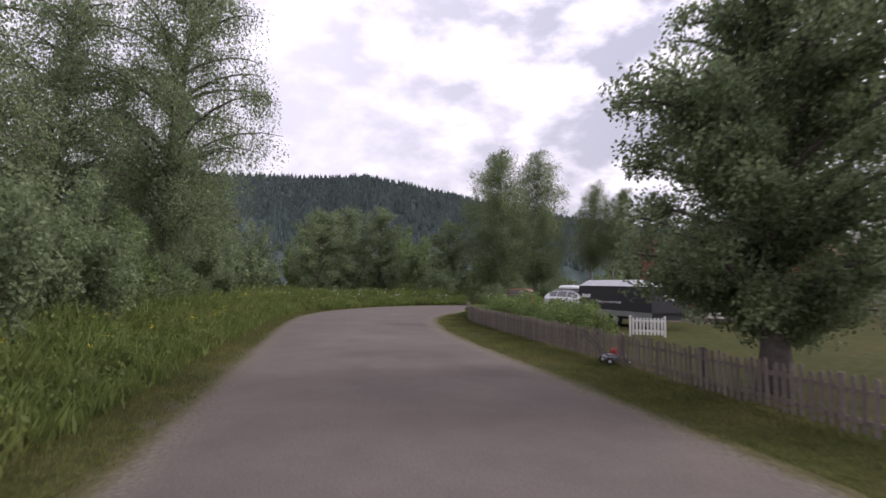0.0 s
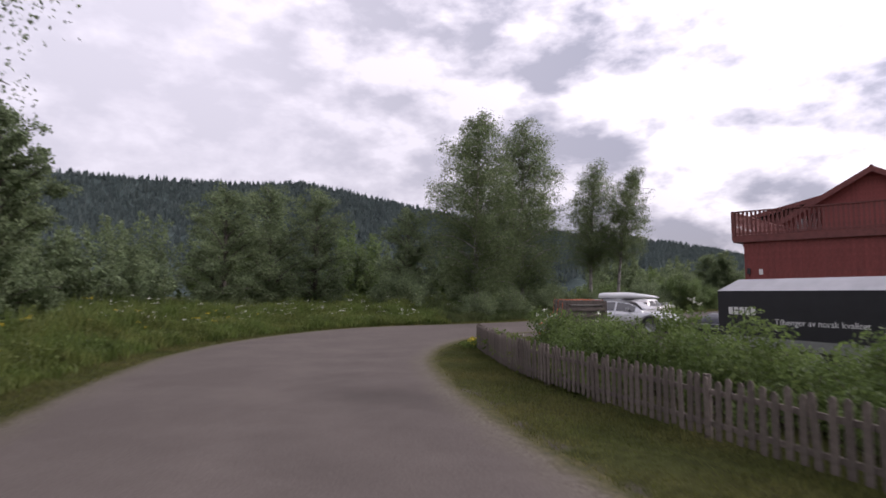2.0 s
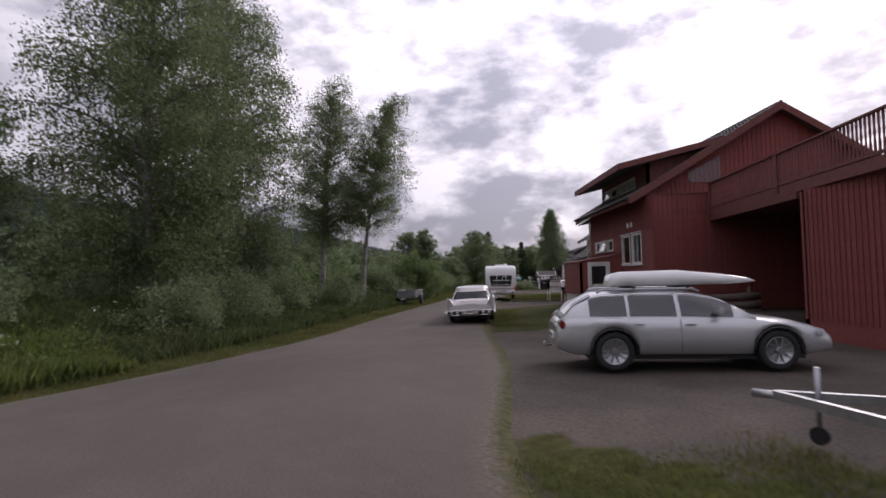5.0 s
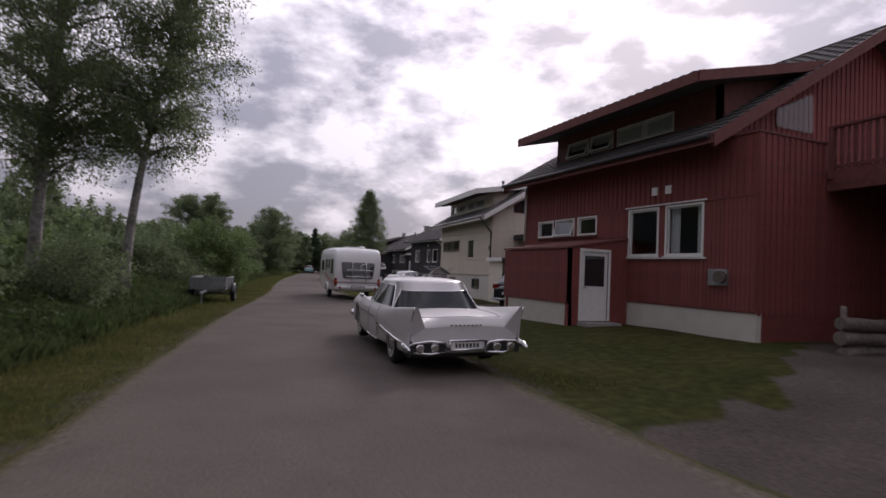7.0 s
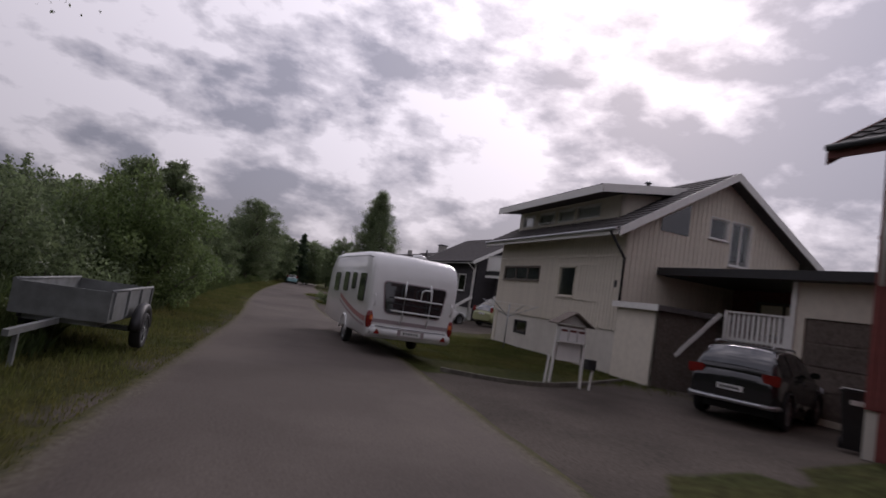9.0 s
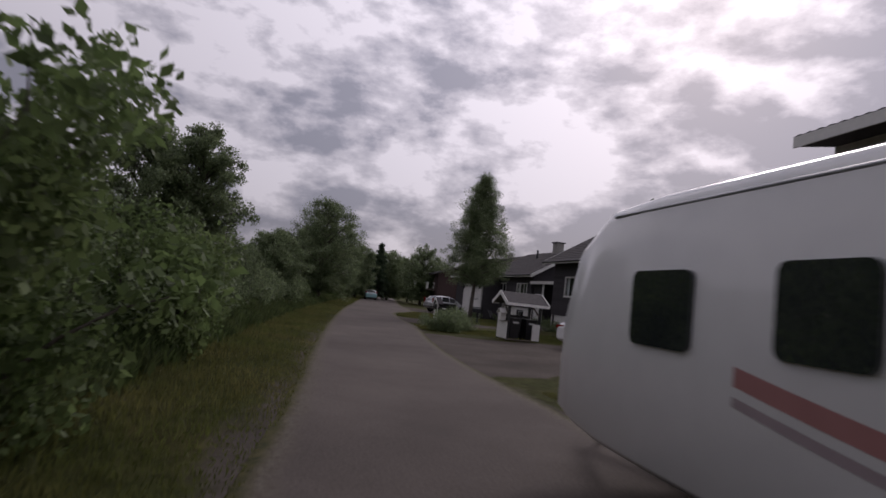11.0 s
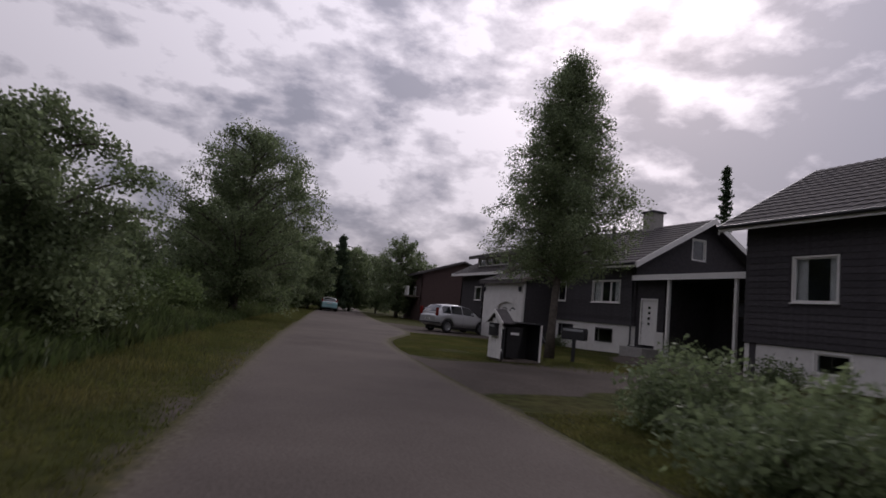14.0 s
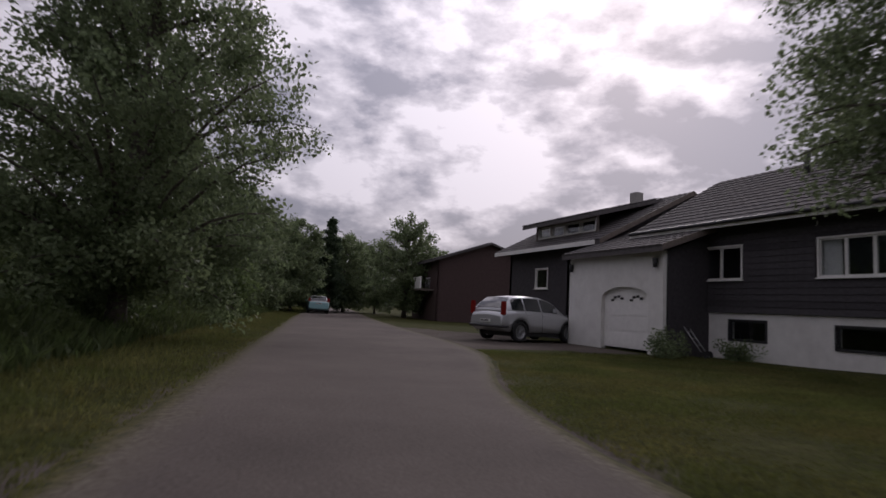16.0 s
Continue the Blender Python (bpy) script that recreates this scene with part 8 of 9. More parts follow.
# ---- wooded hill far behind ----
def hill():
    bm = bmesh.new()
    # bearing (degrees left of the lane), distance, height
    prof = [(-60, 700, 2), (-20, 700, 3), (0, 650, 7), (3, 620, 14), (6, 600, 25), (9, 580, 32), (12, 560, 39), (16, 550, 47), (21, 550, 55), (27, 560, 63), (34, 580, 76), (42, 600, 96), (50, 620, 118), (56, 640, 132), (62, 650, 128), (70, 640, 124), (80, 620, 118), (95, 600, 100), (120, 600, 70)]
    rows = []
    for t in np.linspace(0, 1, 150):
        u = t * (len(prof) - 1)
        i = min(int(u), len(prof) - 2)
        f = u - i
        b, d, h = [prof[i][k] + (prof[i + 1][k] - prof[i][k]) * f for k in range(3)]
        a = radians(b)
        row = []
        for q in np.linspace(0, 1, 10):
            dd = d * (0.45 + 0.55 * q)
            hh = h * (q ** 1.2) + (2.5 * math.sin(b * 1.7 + q * 5) if 0.1 < q < 0.95 else 0)
            row.append((-math.sin(a) * dd, 10 + math.cos(a) * dd, hh - 1.5))
        row.append((row[-1][0] * 1.35, row[-1][1] * 1.35, -2))
        rows.append(row)
    loft(bm, rows, close=False)
    T = part("hill", bm, HAZED_HILL_GROUND)
    tagged(T, "wooded hill rising beyond the meadow", "hill", kind="structure")
    # forest cover: cone-shaped sprays of needles
    rng = np.random.default_rng(5)
    R = np.array([r[:10] for r in rows])
    n = 20000
    i, j = rng.uniform(0, len(R) - 1.01, n), 9 * np.sqrt(rng.uniform(0.05, 1.0, n))
    j = np.minimum(j, 8.99)
    i0, j0 = i.astype(int), j.astype(int)
    fi, fj = (i - i0)[:, None], (j - j0)[:, None]
    base = (R[i0, j0] * (1 - fi) + R[i0 + 1, j0] * fi) * (1 - fj) + (R[i0, j0 + 1] * (1 - fi) + R[i0 + 1, j0 + 1] * fi) * fj
    keep = base[:, 2] > 2
    base = base[keep]
    h = rng.uniform(4, 7.5, len(base))
    qs = []
    for k in range(3):
        a = rng.uniform(0, np.pi, len(base))
        s = np.stack([np.cos(a), np.sin(a), np.zeros(len(base))], axis=1) * (h * 0.22)[:, None]
        up = np.zeros((len(base), 3))
        up[:, 2] = 1
        qs.append(np.stack([base - up, base + s + up * (h * 0.25)[:, None], base + up * h[:, None], base - s + up * (h * 0.25)[:, None]], axis=1))
    ob = new("hazed_hill_forest", quads_mesh("hazed_hill_forest", np.concatenate(qs), HAZED_HILL_LEAF))
    tagged(ob, "spruce forest covering the far hill, haze put into its colour", "forest", kind="stuff")


# the hill's ground carries the same haze tint in its colour
HAZED_HILL_GROUND = mat("hazed_hill_ground", (0.05, 0.066, 0.062), 0.95, spec=0.0, var=0.3, scale=0.12, second=(0.06, 0.078, 0.07), second_scale=0.02)
hill()

# ---- loose things ----
def picket_fence():
    T = thing("picket_fence", "weathered grey wooden picket fence along the verge", "fence", pose(0, 0, 0))
    pts = [Vector((*p, 0)) for p in smooth(FENCE_LINE, 4)]
    me = None
    bm = bmesh.new()
    vs = [(-0.045, 0), (0.045, 0), (0.045, 0.76), (0.02, 0.8), (-0.02, 0.8), (-0.045, 0.76)]
    f = bm.faces.new([bm.verts.new((x, 0, z)) for x, z in vs])
    r = bmesh.ops.extrude_face_region(bm, geom=[f])
    for v in r["geom"]:
        if isinstance(v, bmesh.types.BMVert):
            v.co.y += 0.022
    bmesh.ops.recalc_face_normals(bm, faces=bm.faces)
    me = bpy.data.meshes.new("picket")
    bm.to_mesh(me)
    bm.free()
    me.materials.append(GREY_WOOD)
    rnd = random.Random(4)
    acc, last = 0.0, pts[0]
    k = 0
    for a, b in zip(pts, pts[1:]):
        d = (b - a)
        n = max(1, round(d.length / 0.172))
        ang = math.atan2(d.y, d.x)
        for i in range(n):
            q = a + d * (i + 0.5) / n
            ob = new("picket", me)
            ob.parent = T
            ob.matrix_basis = Matrix.Translation((q.x, q.y, 0.03 + rnd.uniform(-0.03, 0.025))) @ Matrix.Rotation(ang, 4, "Z") @ Matrix.Rotation(rnd.gauss(0, 0.03), 4, "Y") @ Matrix.Diagonal((1, 1, rnd.uniform(0.96, 1.05), 1))
        nn = Vector((-d.y, d.x, 0)).normalized() * 0.045
        for z in (0.2, 0.62):
            part("rail", barm((a.x + nn.x, a.y + nn.y, z), (b.x + nn.x, b.y + nn.y, z + rnd.uniform(-0.01, 0.01)), 0.035, 0.07), GREY_WOOD, T)
        if k % 2 == 0:
            part("post", boxm(a.x + nn.x * 2.2 - 0.045, a.y + nn.y * 2.2 - 0.045, -0.1, a.x + nn.x * 2.2 + 0.045, a.y + nn.y * 2.2 + 0.045, 0.84), GREY_WOOD, T)
        k += 1


def lawn_mower():
    T = thing("lawn_mower", "red and black petrol lawn mower beside the fence", "lawn mower", pose(20.4, -20.5, 0.0, 0, 0, -38) @ Matrix.Scale(0.9, 4))
    bm = boxm(-0.24, -0.36, 0.12, 0.24, 0.36, 0.28)
    bmesh.ops.bevel(bm, geom=bm.edges[:], offset=0.06, segments=3, affect="EDGES")
    part("deck", bm, mat("mower_grey", (0.22, 0.22, 0.24), 0.4, var=0.1), T)
    bm = boxm(-0.14, -0.12, 0.28, 0.14, 0.2, 0.46)
    bmesh.ops.bevel(bm, geom=bm.edges[:], offset=0.05, segments=3, affect="EDGES")
    part("engine", bm, mat("mower_red", (0.35, 0.03, 0.025), 0.4, var=0.1), T)
    for x in (-0.27, 0.27):
        for y in (-0.3, 0.3):
            W = part("wheel", tubem([(x - 0.03, y, 0.1), (x + 0.03, y, 0.1)], 0.1, 16), RUBBER, T)
            part("hub", tubem([(x - 0.034, y, 0.1), (x + 0.034, y, 0.1)], 0.05, 10), WHITE_PAINT, W)
    for x in (-0.2, 0.2):
        part("handle_tube", tubem([(x, -0.3, 0.25), (x, -1.0, 0.95)], 0.013, 8), BLACK, T)
    part("handle_bar", tubem([(-0.2, -1.0, 0.95), (-0.18, -1.05, 1.0), (0.18, -1.05, 1.0), (0.2, -1.0, 0.95)], 0.014, 8), BLACK, T)


def crate(x, y, z, sx, sy, sz, T, owner_pose):
    C = thing("slatted_crate", "weathered slatted wooden crate standing on a pallet", "crate", owner_pose @ pose(x, y, z), "crates on the flatbed trailer")
    # pallet
    for k in range(3):
        part("pallet_block", boxm(0, k * (sy - 0.12) / 2, 0, sx, k * (sy - 0.12) / 2 + 0.12, 0.09), GREY_WOOD, C)
    for k in range(5):
        w = sx / 6
        part("pallet_board", boxm(k * (sx - w) / 4, 0, 0.09, k * (sx - w) / 4 + w, sy, 0.115), GREY_WOOD, C)
    z0 = 0.12
    for cx in (0, sx - 0.08):
        for cy in (0, sy - 0.08):
            part("corner_post", boxm(cx, cy, z0, cx + 0.08, cy + 0.08, z0 + sz), GREY_WOOD, C)
    for zz in np.linspace(0.02, sz - 0.1, 5):
        for cy in (-0.022, sy):
            part("slat", boxm(0, cy, z0 + zz, sx, cy + 0.022, z0 + zz + 0.1), GREY_WOOD, C)
        for cx in (-0.022, sx):
            part("slat", boxm(cx, 0, z0 + zz, cx + 0.022, sy, z0 + zz + 0.1), GREY_WOOD, C)
    for cx in (-0.044, sx + 0.022):
        for a, b in ((0.06, sy / 2 - 0.1), (sy - 0.06, sy / 2 + 0.1)):
            part("brace", barm((cx + 0.011, a, z0 + 0.06), (cx + 0.011, b, z0 + sz - 0.06), 0.022, 0.09), GREY_WOOD, C)
        for cy in (0.0, sy / 2 - 0.045, sy - 0.09):
            part("batten", boxm(cx - 0.002, cy, z0, cx + 0.02, cy + 0.09, z0 + sz), GREY_WOOD, C)
    for k in range(4):
        part("top_slat", boxm(-0.03, k * (sy - 0.09) / 3, z0 + sz, sx + 0.03, k * (sy - 0.09) / 3 + 0.09, z0 + sz + 0.022), GREY_WOOD, C)
    part("stone_load", boxm(0.09, 0.09, z0 + 0.01, sx - 0.09, sy - 0.09, z0 + sz * 0.86), mat("stone_slabs", (0.16, 0.15, 0.13), 0.9, var=0.3, scale=6, bump=0.6, bump_scale=12), C)


def flatbed():
    P = pose(2.75, -3.5, 0.0, 0, 0, 33)
    T = thing("flatbed_trailer", "galvanised twin-axle flatbed trailer loaded with crates", "trailer", P)
    w, L = 2.1, 6.2
    part("deck", boxm(0.02, -L, 0.62, w - 0.02, -0.35, 0.68), mat("deck_plywood", (0.13, 0.12, 0.11), 0.85, var=0.25, scale=8), T)
    for x in (0.0, w - 0.06):
        bm = bmesh.new()
        prof = [(0.0, 0.52), (-0.3, 0.46), (-2.1, 0.44), (-2.4, 0.5), (-2.52, 0.62), (-4.0, 0.62), (-4.15, 0.5), (-4.4, 0.46), (-L, 0.48), (-L, 0.7), (-0.1, 0.7)]
        f = bm.faces.new([bm.verts.new((x, y, z)) for y, z in prof])
        r = bmesh.ops.extrude_face_region(bm, geom=[f])
        for v in r["geom"]:
            if isinstance(v, bmesh.types.BMVert):
                v.co.x += 0.06
        bmesh.ops.recalc_face_normals(bm, faces=bm.faces)
        part("side_rail", bm, METAL, T)
        for k in range(5):
            part("lashing_eye", tubem([(x - 0.012, -0.75 - 0.22 * k, 0.57), (x + 0.072, -0.75 - 0.22 * k, 0.57)], 0.045, 10), BLACK, T)
    part("front_beam", boxm(0.06, -0.35, 0.5, w - 0.06, -0.25, 0.7), METAL, T)
    part("rear_beam", boxm(0.06, -L, 0.46, w - 0.06, -L + 0.08, 0.6), METAL, T)
    part("front_plate", boxm(0.0, -0.36, 0.685, w, 0.0, 0.7), METAL, T)
    part("maker_plate", boxm(-0.004, -3.7, 0.645, -0.001, -2.9, 0.69), PLATE, T)
    for s, x in ((-1, 0.14), (1, w - 0.14)):
        for y in (-2.8, -3.72):
            wheel(T, x, y, 0.31, 0.2, s, METAL, 5)
            part("axle_hub", boxm(min(x, w / 2), y - 0.04, 0.29, max(x, w / 2), y + 0.04, 0.37), BLACK, T)
        part("side_marker", boxm(x - 0.16 if s < 0 else x + 0.14, -3.65, 0.52, x - 0.14 if s < 0 else x + 0.16, -3.55, 0.57), ORANGE, T)
    for x in (0.2, w - 0.2):
        part("drawbar", barm((x, -0.3, 0.55), (w / 2, 1.5, 0.5), 0.08, 0.1), METAL, T)
    part("coupling", tubem([(w / 2, 1.4, 0.5), (w / 2, 1.75, 0.48)], 0.05, 10), METAL, T)
    part("jockey_wheel", tubem([(w / 2 + 0.12, 1.1, 0.06), (w / 2 + 0.12, 1.1, 0.85)], 0.03, 8), METAL, T)
    part("jockey_tyre", tubem([(w / 2 + 0.09, 1.1, 0.1), (w / 2 + 0.15, 1.1, 0.1)], 0.1, 14), RUBBER, T)
    for y in (-2.4, -4.0, -5.6):
        crate(0.74, y, 0.7, 1.15, 1.58, 0.86, T, P)
    for y in (-1.5, -3.15, -4.75):
        S = thing("lashing_strap", "orange ratchet strap tying down a crate", "strap", P, "orange lashing straps")
        bm = bmesh.new()
        pts = [(0.03, y - 0.06, 0.69), (0.62, y, 1.2), (0.68, y, 1.71), (1.95, y, 1.71), (2.02, y, 1.2), (2.06, y - 0.06, 0.69)]
        for a, b in zip(pts, pts[1:]):
            bar(bm, a, b, 0.055, 0.006)
        part("webbing", bm, ORANGE, S)
        part("ratchet", boxm(0.38, y - 0.06, 0.96, 0.44, y + 0.02, 1.12), METAL, S)


def covered_trailer():
    T = thing("covered_trailer", "black tarpaulin-covered car trailer with grey roof", "trailer", pose(10.4, -6.3, 0, 0, 0, -26.5))
    L, w = 6.3, 2.1
    TARP = mat("black_tarpaulin", (0.018, 0.018, 0.022), 0.45, var=0.15, scale=3)
    GREY_TARP = mat("grey_tarpaulin_roof", (0.42, 0.42, 0.43), 0.5, var=0.1, scale=2, second=(0.3, 0.3, 0.31), second_scale=0.8)
    part("cover", boxm(0, 0, 0.75, L, w, 2.0), TARP, T)
    bm = bmesh.new()
    secs = []
    for x, h in ((0.0, 0.02), (0.35, 0.32), (L - 0.35, 0.32), (L, 0.02)):
        secs.append([(x, -0.01, 2.0), (x, 0.45, 2.0 + h), (x, w - 0.45, 2.0 + h), (x, w + 0.01, 2.0)])
    loft(bm, secs, smooth_faces=False)
    part("roof_cover", bm, GREY_TARP, T)
    part("side_panel", boxm(0, -0.02, 0.5, L, -0.003, 0.76), METAL, T)
    part("chassis", boxm(0.1, 0.1, 0.42, L - 0.1, w - 0.1, 0.75), BLACK, T)
    for x in (2.7, 3.5):
        for y, s in ((0.1, -1), (w - 0.1, 1)):
            bm = bmesh.new()
            tube(bm, [(x, y - 0.1, 0.31), (x, y + 0.1, 0.31)], 0.31, 20)
            W = part("wheel", bm, RUBBER, T)
            part("rim", tubem([(x, y - 0.105, 0.31), (x, y + 0.105, 0.31)], 0.19, 16), METAL, W)
    part("drawbar", barm((0, w / 2, 0.5), (-1.5, w / 2, 0.45), 0.1, 0.1), METAL, T)
    part("support_leg", barm((L - 0.3, 0.3, 0.45), (L - 0.3, 0.3, 0.0), 0.06, 0.06), METAL, T)
    # maker's mark as plain blocks
    for k in range(5):
        part("mark_block", boxm(0.35 + 0.17 * k, -0.012, 1.35, 0.48 + 0.17 * k, -0.004, 1.55), WHITE_PAINT, T)
    for k in range(4):
        part("mark_block", boxm(L + 0.004, 0.7 + 0.2 * k, 1.35, L + 0.012, 0.84 + 0.2 * k, 1.6), WHITE_PAINT, T)
    fc = bpy.data.curves.new("slogan", "FONT")
    fc.body, fc.size, fc.extrude = "Tilhenger av norsk kvalitet", 0.21, 0.002
    fc.materials.append(WHITE_PAINT)
    ob = new("slogan", fc)
    ob.parent = T
    ob.matrix_basis = pose(1.7, -0.008, 1.12, 90, 0, 0)
    # low white gate beside it
    G = thing("white_gate", "low white slatted gate beside the trailer", "gate", pose(17.0, -12.9, 0, 0, 0, 25) @ Matrix.Scale(0.8, 4))
    for k in range(9):
        part("gate_slat", boxm(k * 0.17, 0, 0.1, k * 0.17 + 0.1, 0.025, 0.95), WHITE_WOOD, G)
    for z in (0.25, 0.75):
        part("gate_rail", boxm(0, 0.025, z, 1.5, 0.06, z + 0.09), WHITE_WOOD, G)
    for x in (-0.1, 1.55):
        part("gate_post", boxm(x - 0.05, 0, 0, x + 0.05, 0.1, 1.05), WHITE_WOOD, G)
    F = thing("slat_screen", "pale grey slatted panel leaning on the red wing", "screen", pose(10.75, 2.95, 0))
    for k in range(11):
        part("slat", barm((k * 0.16, 0, 0.35), (k * 0.16 + 0.05, 0.5, 2.15 + 0.03 * (k % 2)), 0.065, 0.03), PALE_WOOD, F)
    for z in (0.62, 1.9):
        part("cross_slat", barm((-0.05, (z - 0.35) * 0.28 + 0.03, z), (1.72, (z - 0.35) * 0.28 + 0.03, z), 0.03, 0.07), PALE_WOOD, F)
    for k in (0.2, 1.5):
        part("foot", barm((k, -0.02, 0), (k, 0.02, 0.4), 0.06, 0.05), PALE_WOOD, F)


PALE_WOOD = mat("pale_weathered_slats", (0.42, 0.40, 0.38), 0.8, var=0.15, scale=8, per_object=0.1)


def covered_boat():
    """A small boat under a dark tarpaulin on a low trailer."""
    T = thing("covered_boat", "small boat under dark blue-black tarpaulin on a trailer", "boat", pose(8.45, -1.0, 0, 0, 0, -3))
    secs = []
    for x, w, z in ((0.0, 0.35, 0.78), (0.12, 0.6, 1.02), (0.45, 0.78, 1.17), (1.1, 0.85, 1.15), (2.0, 0.85, 1.04), (3.0, 0.75, 0.96), (3.7, 0.45, 0.92), (4.0, 0.08, 0.9)):
        ring = []
        for k in range(13):
            a = math.pi * k / 12
            sag = 0.025 * math.sin(9 * x + 2.3 * k)
            ring.append((x, -w * math.cos(a), 0.62 + (z - 0.62 + sag) * math.sin(a) ** 0.6))
        secs.append(ring)
    bm = bmesh.new()
    loft(bm, secs, close=False)
    part("tarpaulin", bm, mat("blue_black_tarpaulin", (0.022, 0.026, 0.036), 0.4, var=0.25, scale=4, bump=0.4, bump_scale=7), T)
    hull = []
    for x, w, z in ((0.0, 0.5, 0.36), (1.2, 0.62, 0.3), (2.6, 0.55, 0.32), (3.6, 0.3, 0.42), (4.0, 0.05, 0.6)):
        hull.append([(x, -w - 0.12, 0.64), (x, -w, z + 0.06), (x, 0, z), (x, w, z + 0.06), (x, w + 0.12, 0.64)])
    bm = bmesh.new()
    loft(bm, hull, close=False)
    part("hull", bm, mat("dark_hull", (0.035, 0.036, 0.042), 0.4, var=0.1), T)
    for s_ in (-1, 1):
        for z in (0.66, 0.8):
            part("side_rail", tubem([(0.2, s_ * 0.86, z), (1.4, s_ * 0.93, z + 0.01), (3.0, s_ * 0.8, z + 0.02), (3.8, s_ * 0.42, z + 0.04)], 0.016, 8), METAL, T)
        part("frame_beam", barm((-0.1, s_ * 0.42, 0.3), (3.4, s_ * 0.3, 0.3), 0.07, 0.09), METAL, T)
        W = part("wheel", tubem([(1.3, s_ * 0.78 - 0.08, 0.28), (1.3, s_ * 0.78 + 0.08, 0.28)], 0.28, 20), RUBBER, T)
        part("rim", tubem([(1.3, s_ * 0.78 - 0.085, 0.28), (1.3, s_ * 0.78 + 0.085, 0.28)], 0.16, 16), METAL, W)
    part("axle", barm((1.3, -0.75, 0.28), (1.3, 0.75, 0.28), 0.06, 0.06), METAL, T)
    part("drawbar", barm((3.3, 0, 0.3), (4.7, 0, 0.36), 0.08, 0.08), METAL, T)
    part("prop_stand", barm((4.5, 0, 0.36), (4.5, 0, 0.0), 0.05, 0.05), METAL, T)


def utility_trailer():
    T = thing("utility_trailer", "galvanised steel box trailer parked on the verge", "trailer", pose(-4.45, 29.3, 0, 0, 0, -9))
    DULL_ZINC = mat("dull_zinc", (0.20, 0.21, 0.21), 0.6, metal=0.3, var=0.2, scale=5, second=(0.12, 0.12, 0.115), second_scale=1.5)
    w, L = 1.25, 2.6
    for x in (0, w - 0.03):
        part("side_board", boxm(x, 0, 0.55, x + 0.03, L, 0.95), DULL_ZINC, T)
        for y in np.linspace(0.1, L - 0.15, 4):
            part("stiffener", boxm(x - 0.03 if x == 0 else x + 0.03, y, 0.55, x if x == 0 else x + 0.06, y + 0.05, 0.95), DULL_ZINC, T)
        part("top_rail", tubem([(x + 0.015, 0, 0.96), (x + 0.015, L, 0.96)], 0.025, 8), DULL_ZINC, T)
    for y in (0, L - 0.03):
        part("end_board", boxm(0.03, y, 0.55, w - 0.03, y + 0.03, 0.95), DULL_ZINC, T)
    part("floor", boxm(0, 0, 0.5, w, L, 0.55), DULL_ZINC, T)
    part("chassis", boxm(0.15, 0.1, 0.42, w - 0.15, L - 0.1, 0.5), DULL_ZINC, T)
    for x, s in ((-0.16, -1), (w + 0.16, 1)):
        wheel(T, x, 1.35, 0.3, 0.17, s, DULL_ZINC, 5)
        part("mudguard", tubem([(x, 1.35 + 0.38 * math.cos(radians(a)), 0.32 + 0.36 * math.sin(radians(a))) for a in range(0, 181, 20)], 0.09, 8), BLACK, T)
    part("axle", boxm(-0.1, 1.31, 0.26, w + 0.1, 1.39, 0.34), DULL_ZINC, T)
    part("drawbar", barm((w / 2, 0, 0.46), (w / 2, -1.5, 0.44), 0.07, 0.08), DULL_ZINC, T)
    part("support_leg", barm((w / 2, -1.2, 0.44), (w / 2, -1.2, 0.0), 0.05, 0.05), DULL_ZINC, T)
    for x in (0.15, w - 0.15):
        part("tail_lamp", boxm(x - 0.1, L + 0.002, 0.45, x + 0.1, L + 0.05, 0.53), RED_LENS, T)


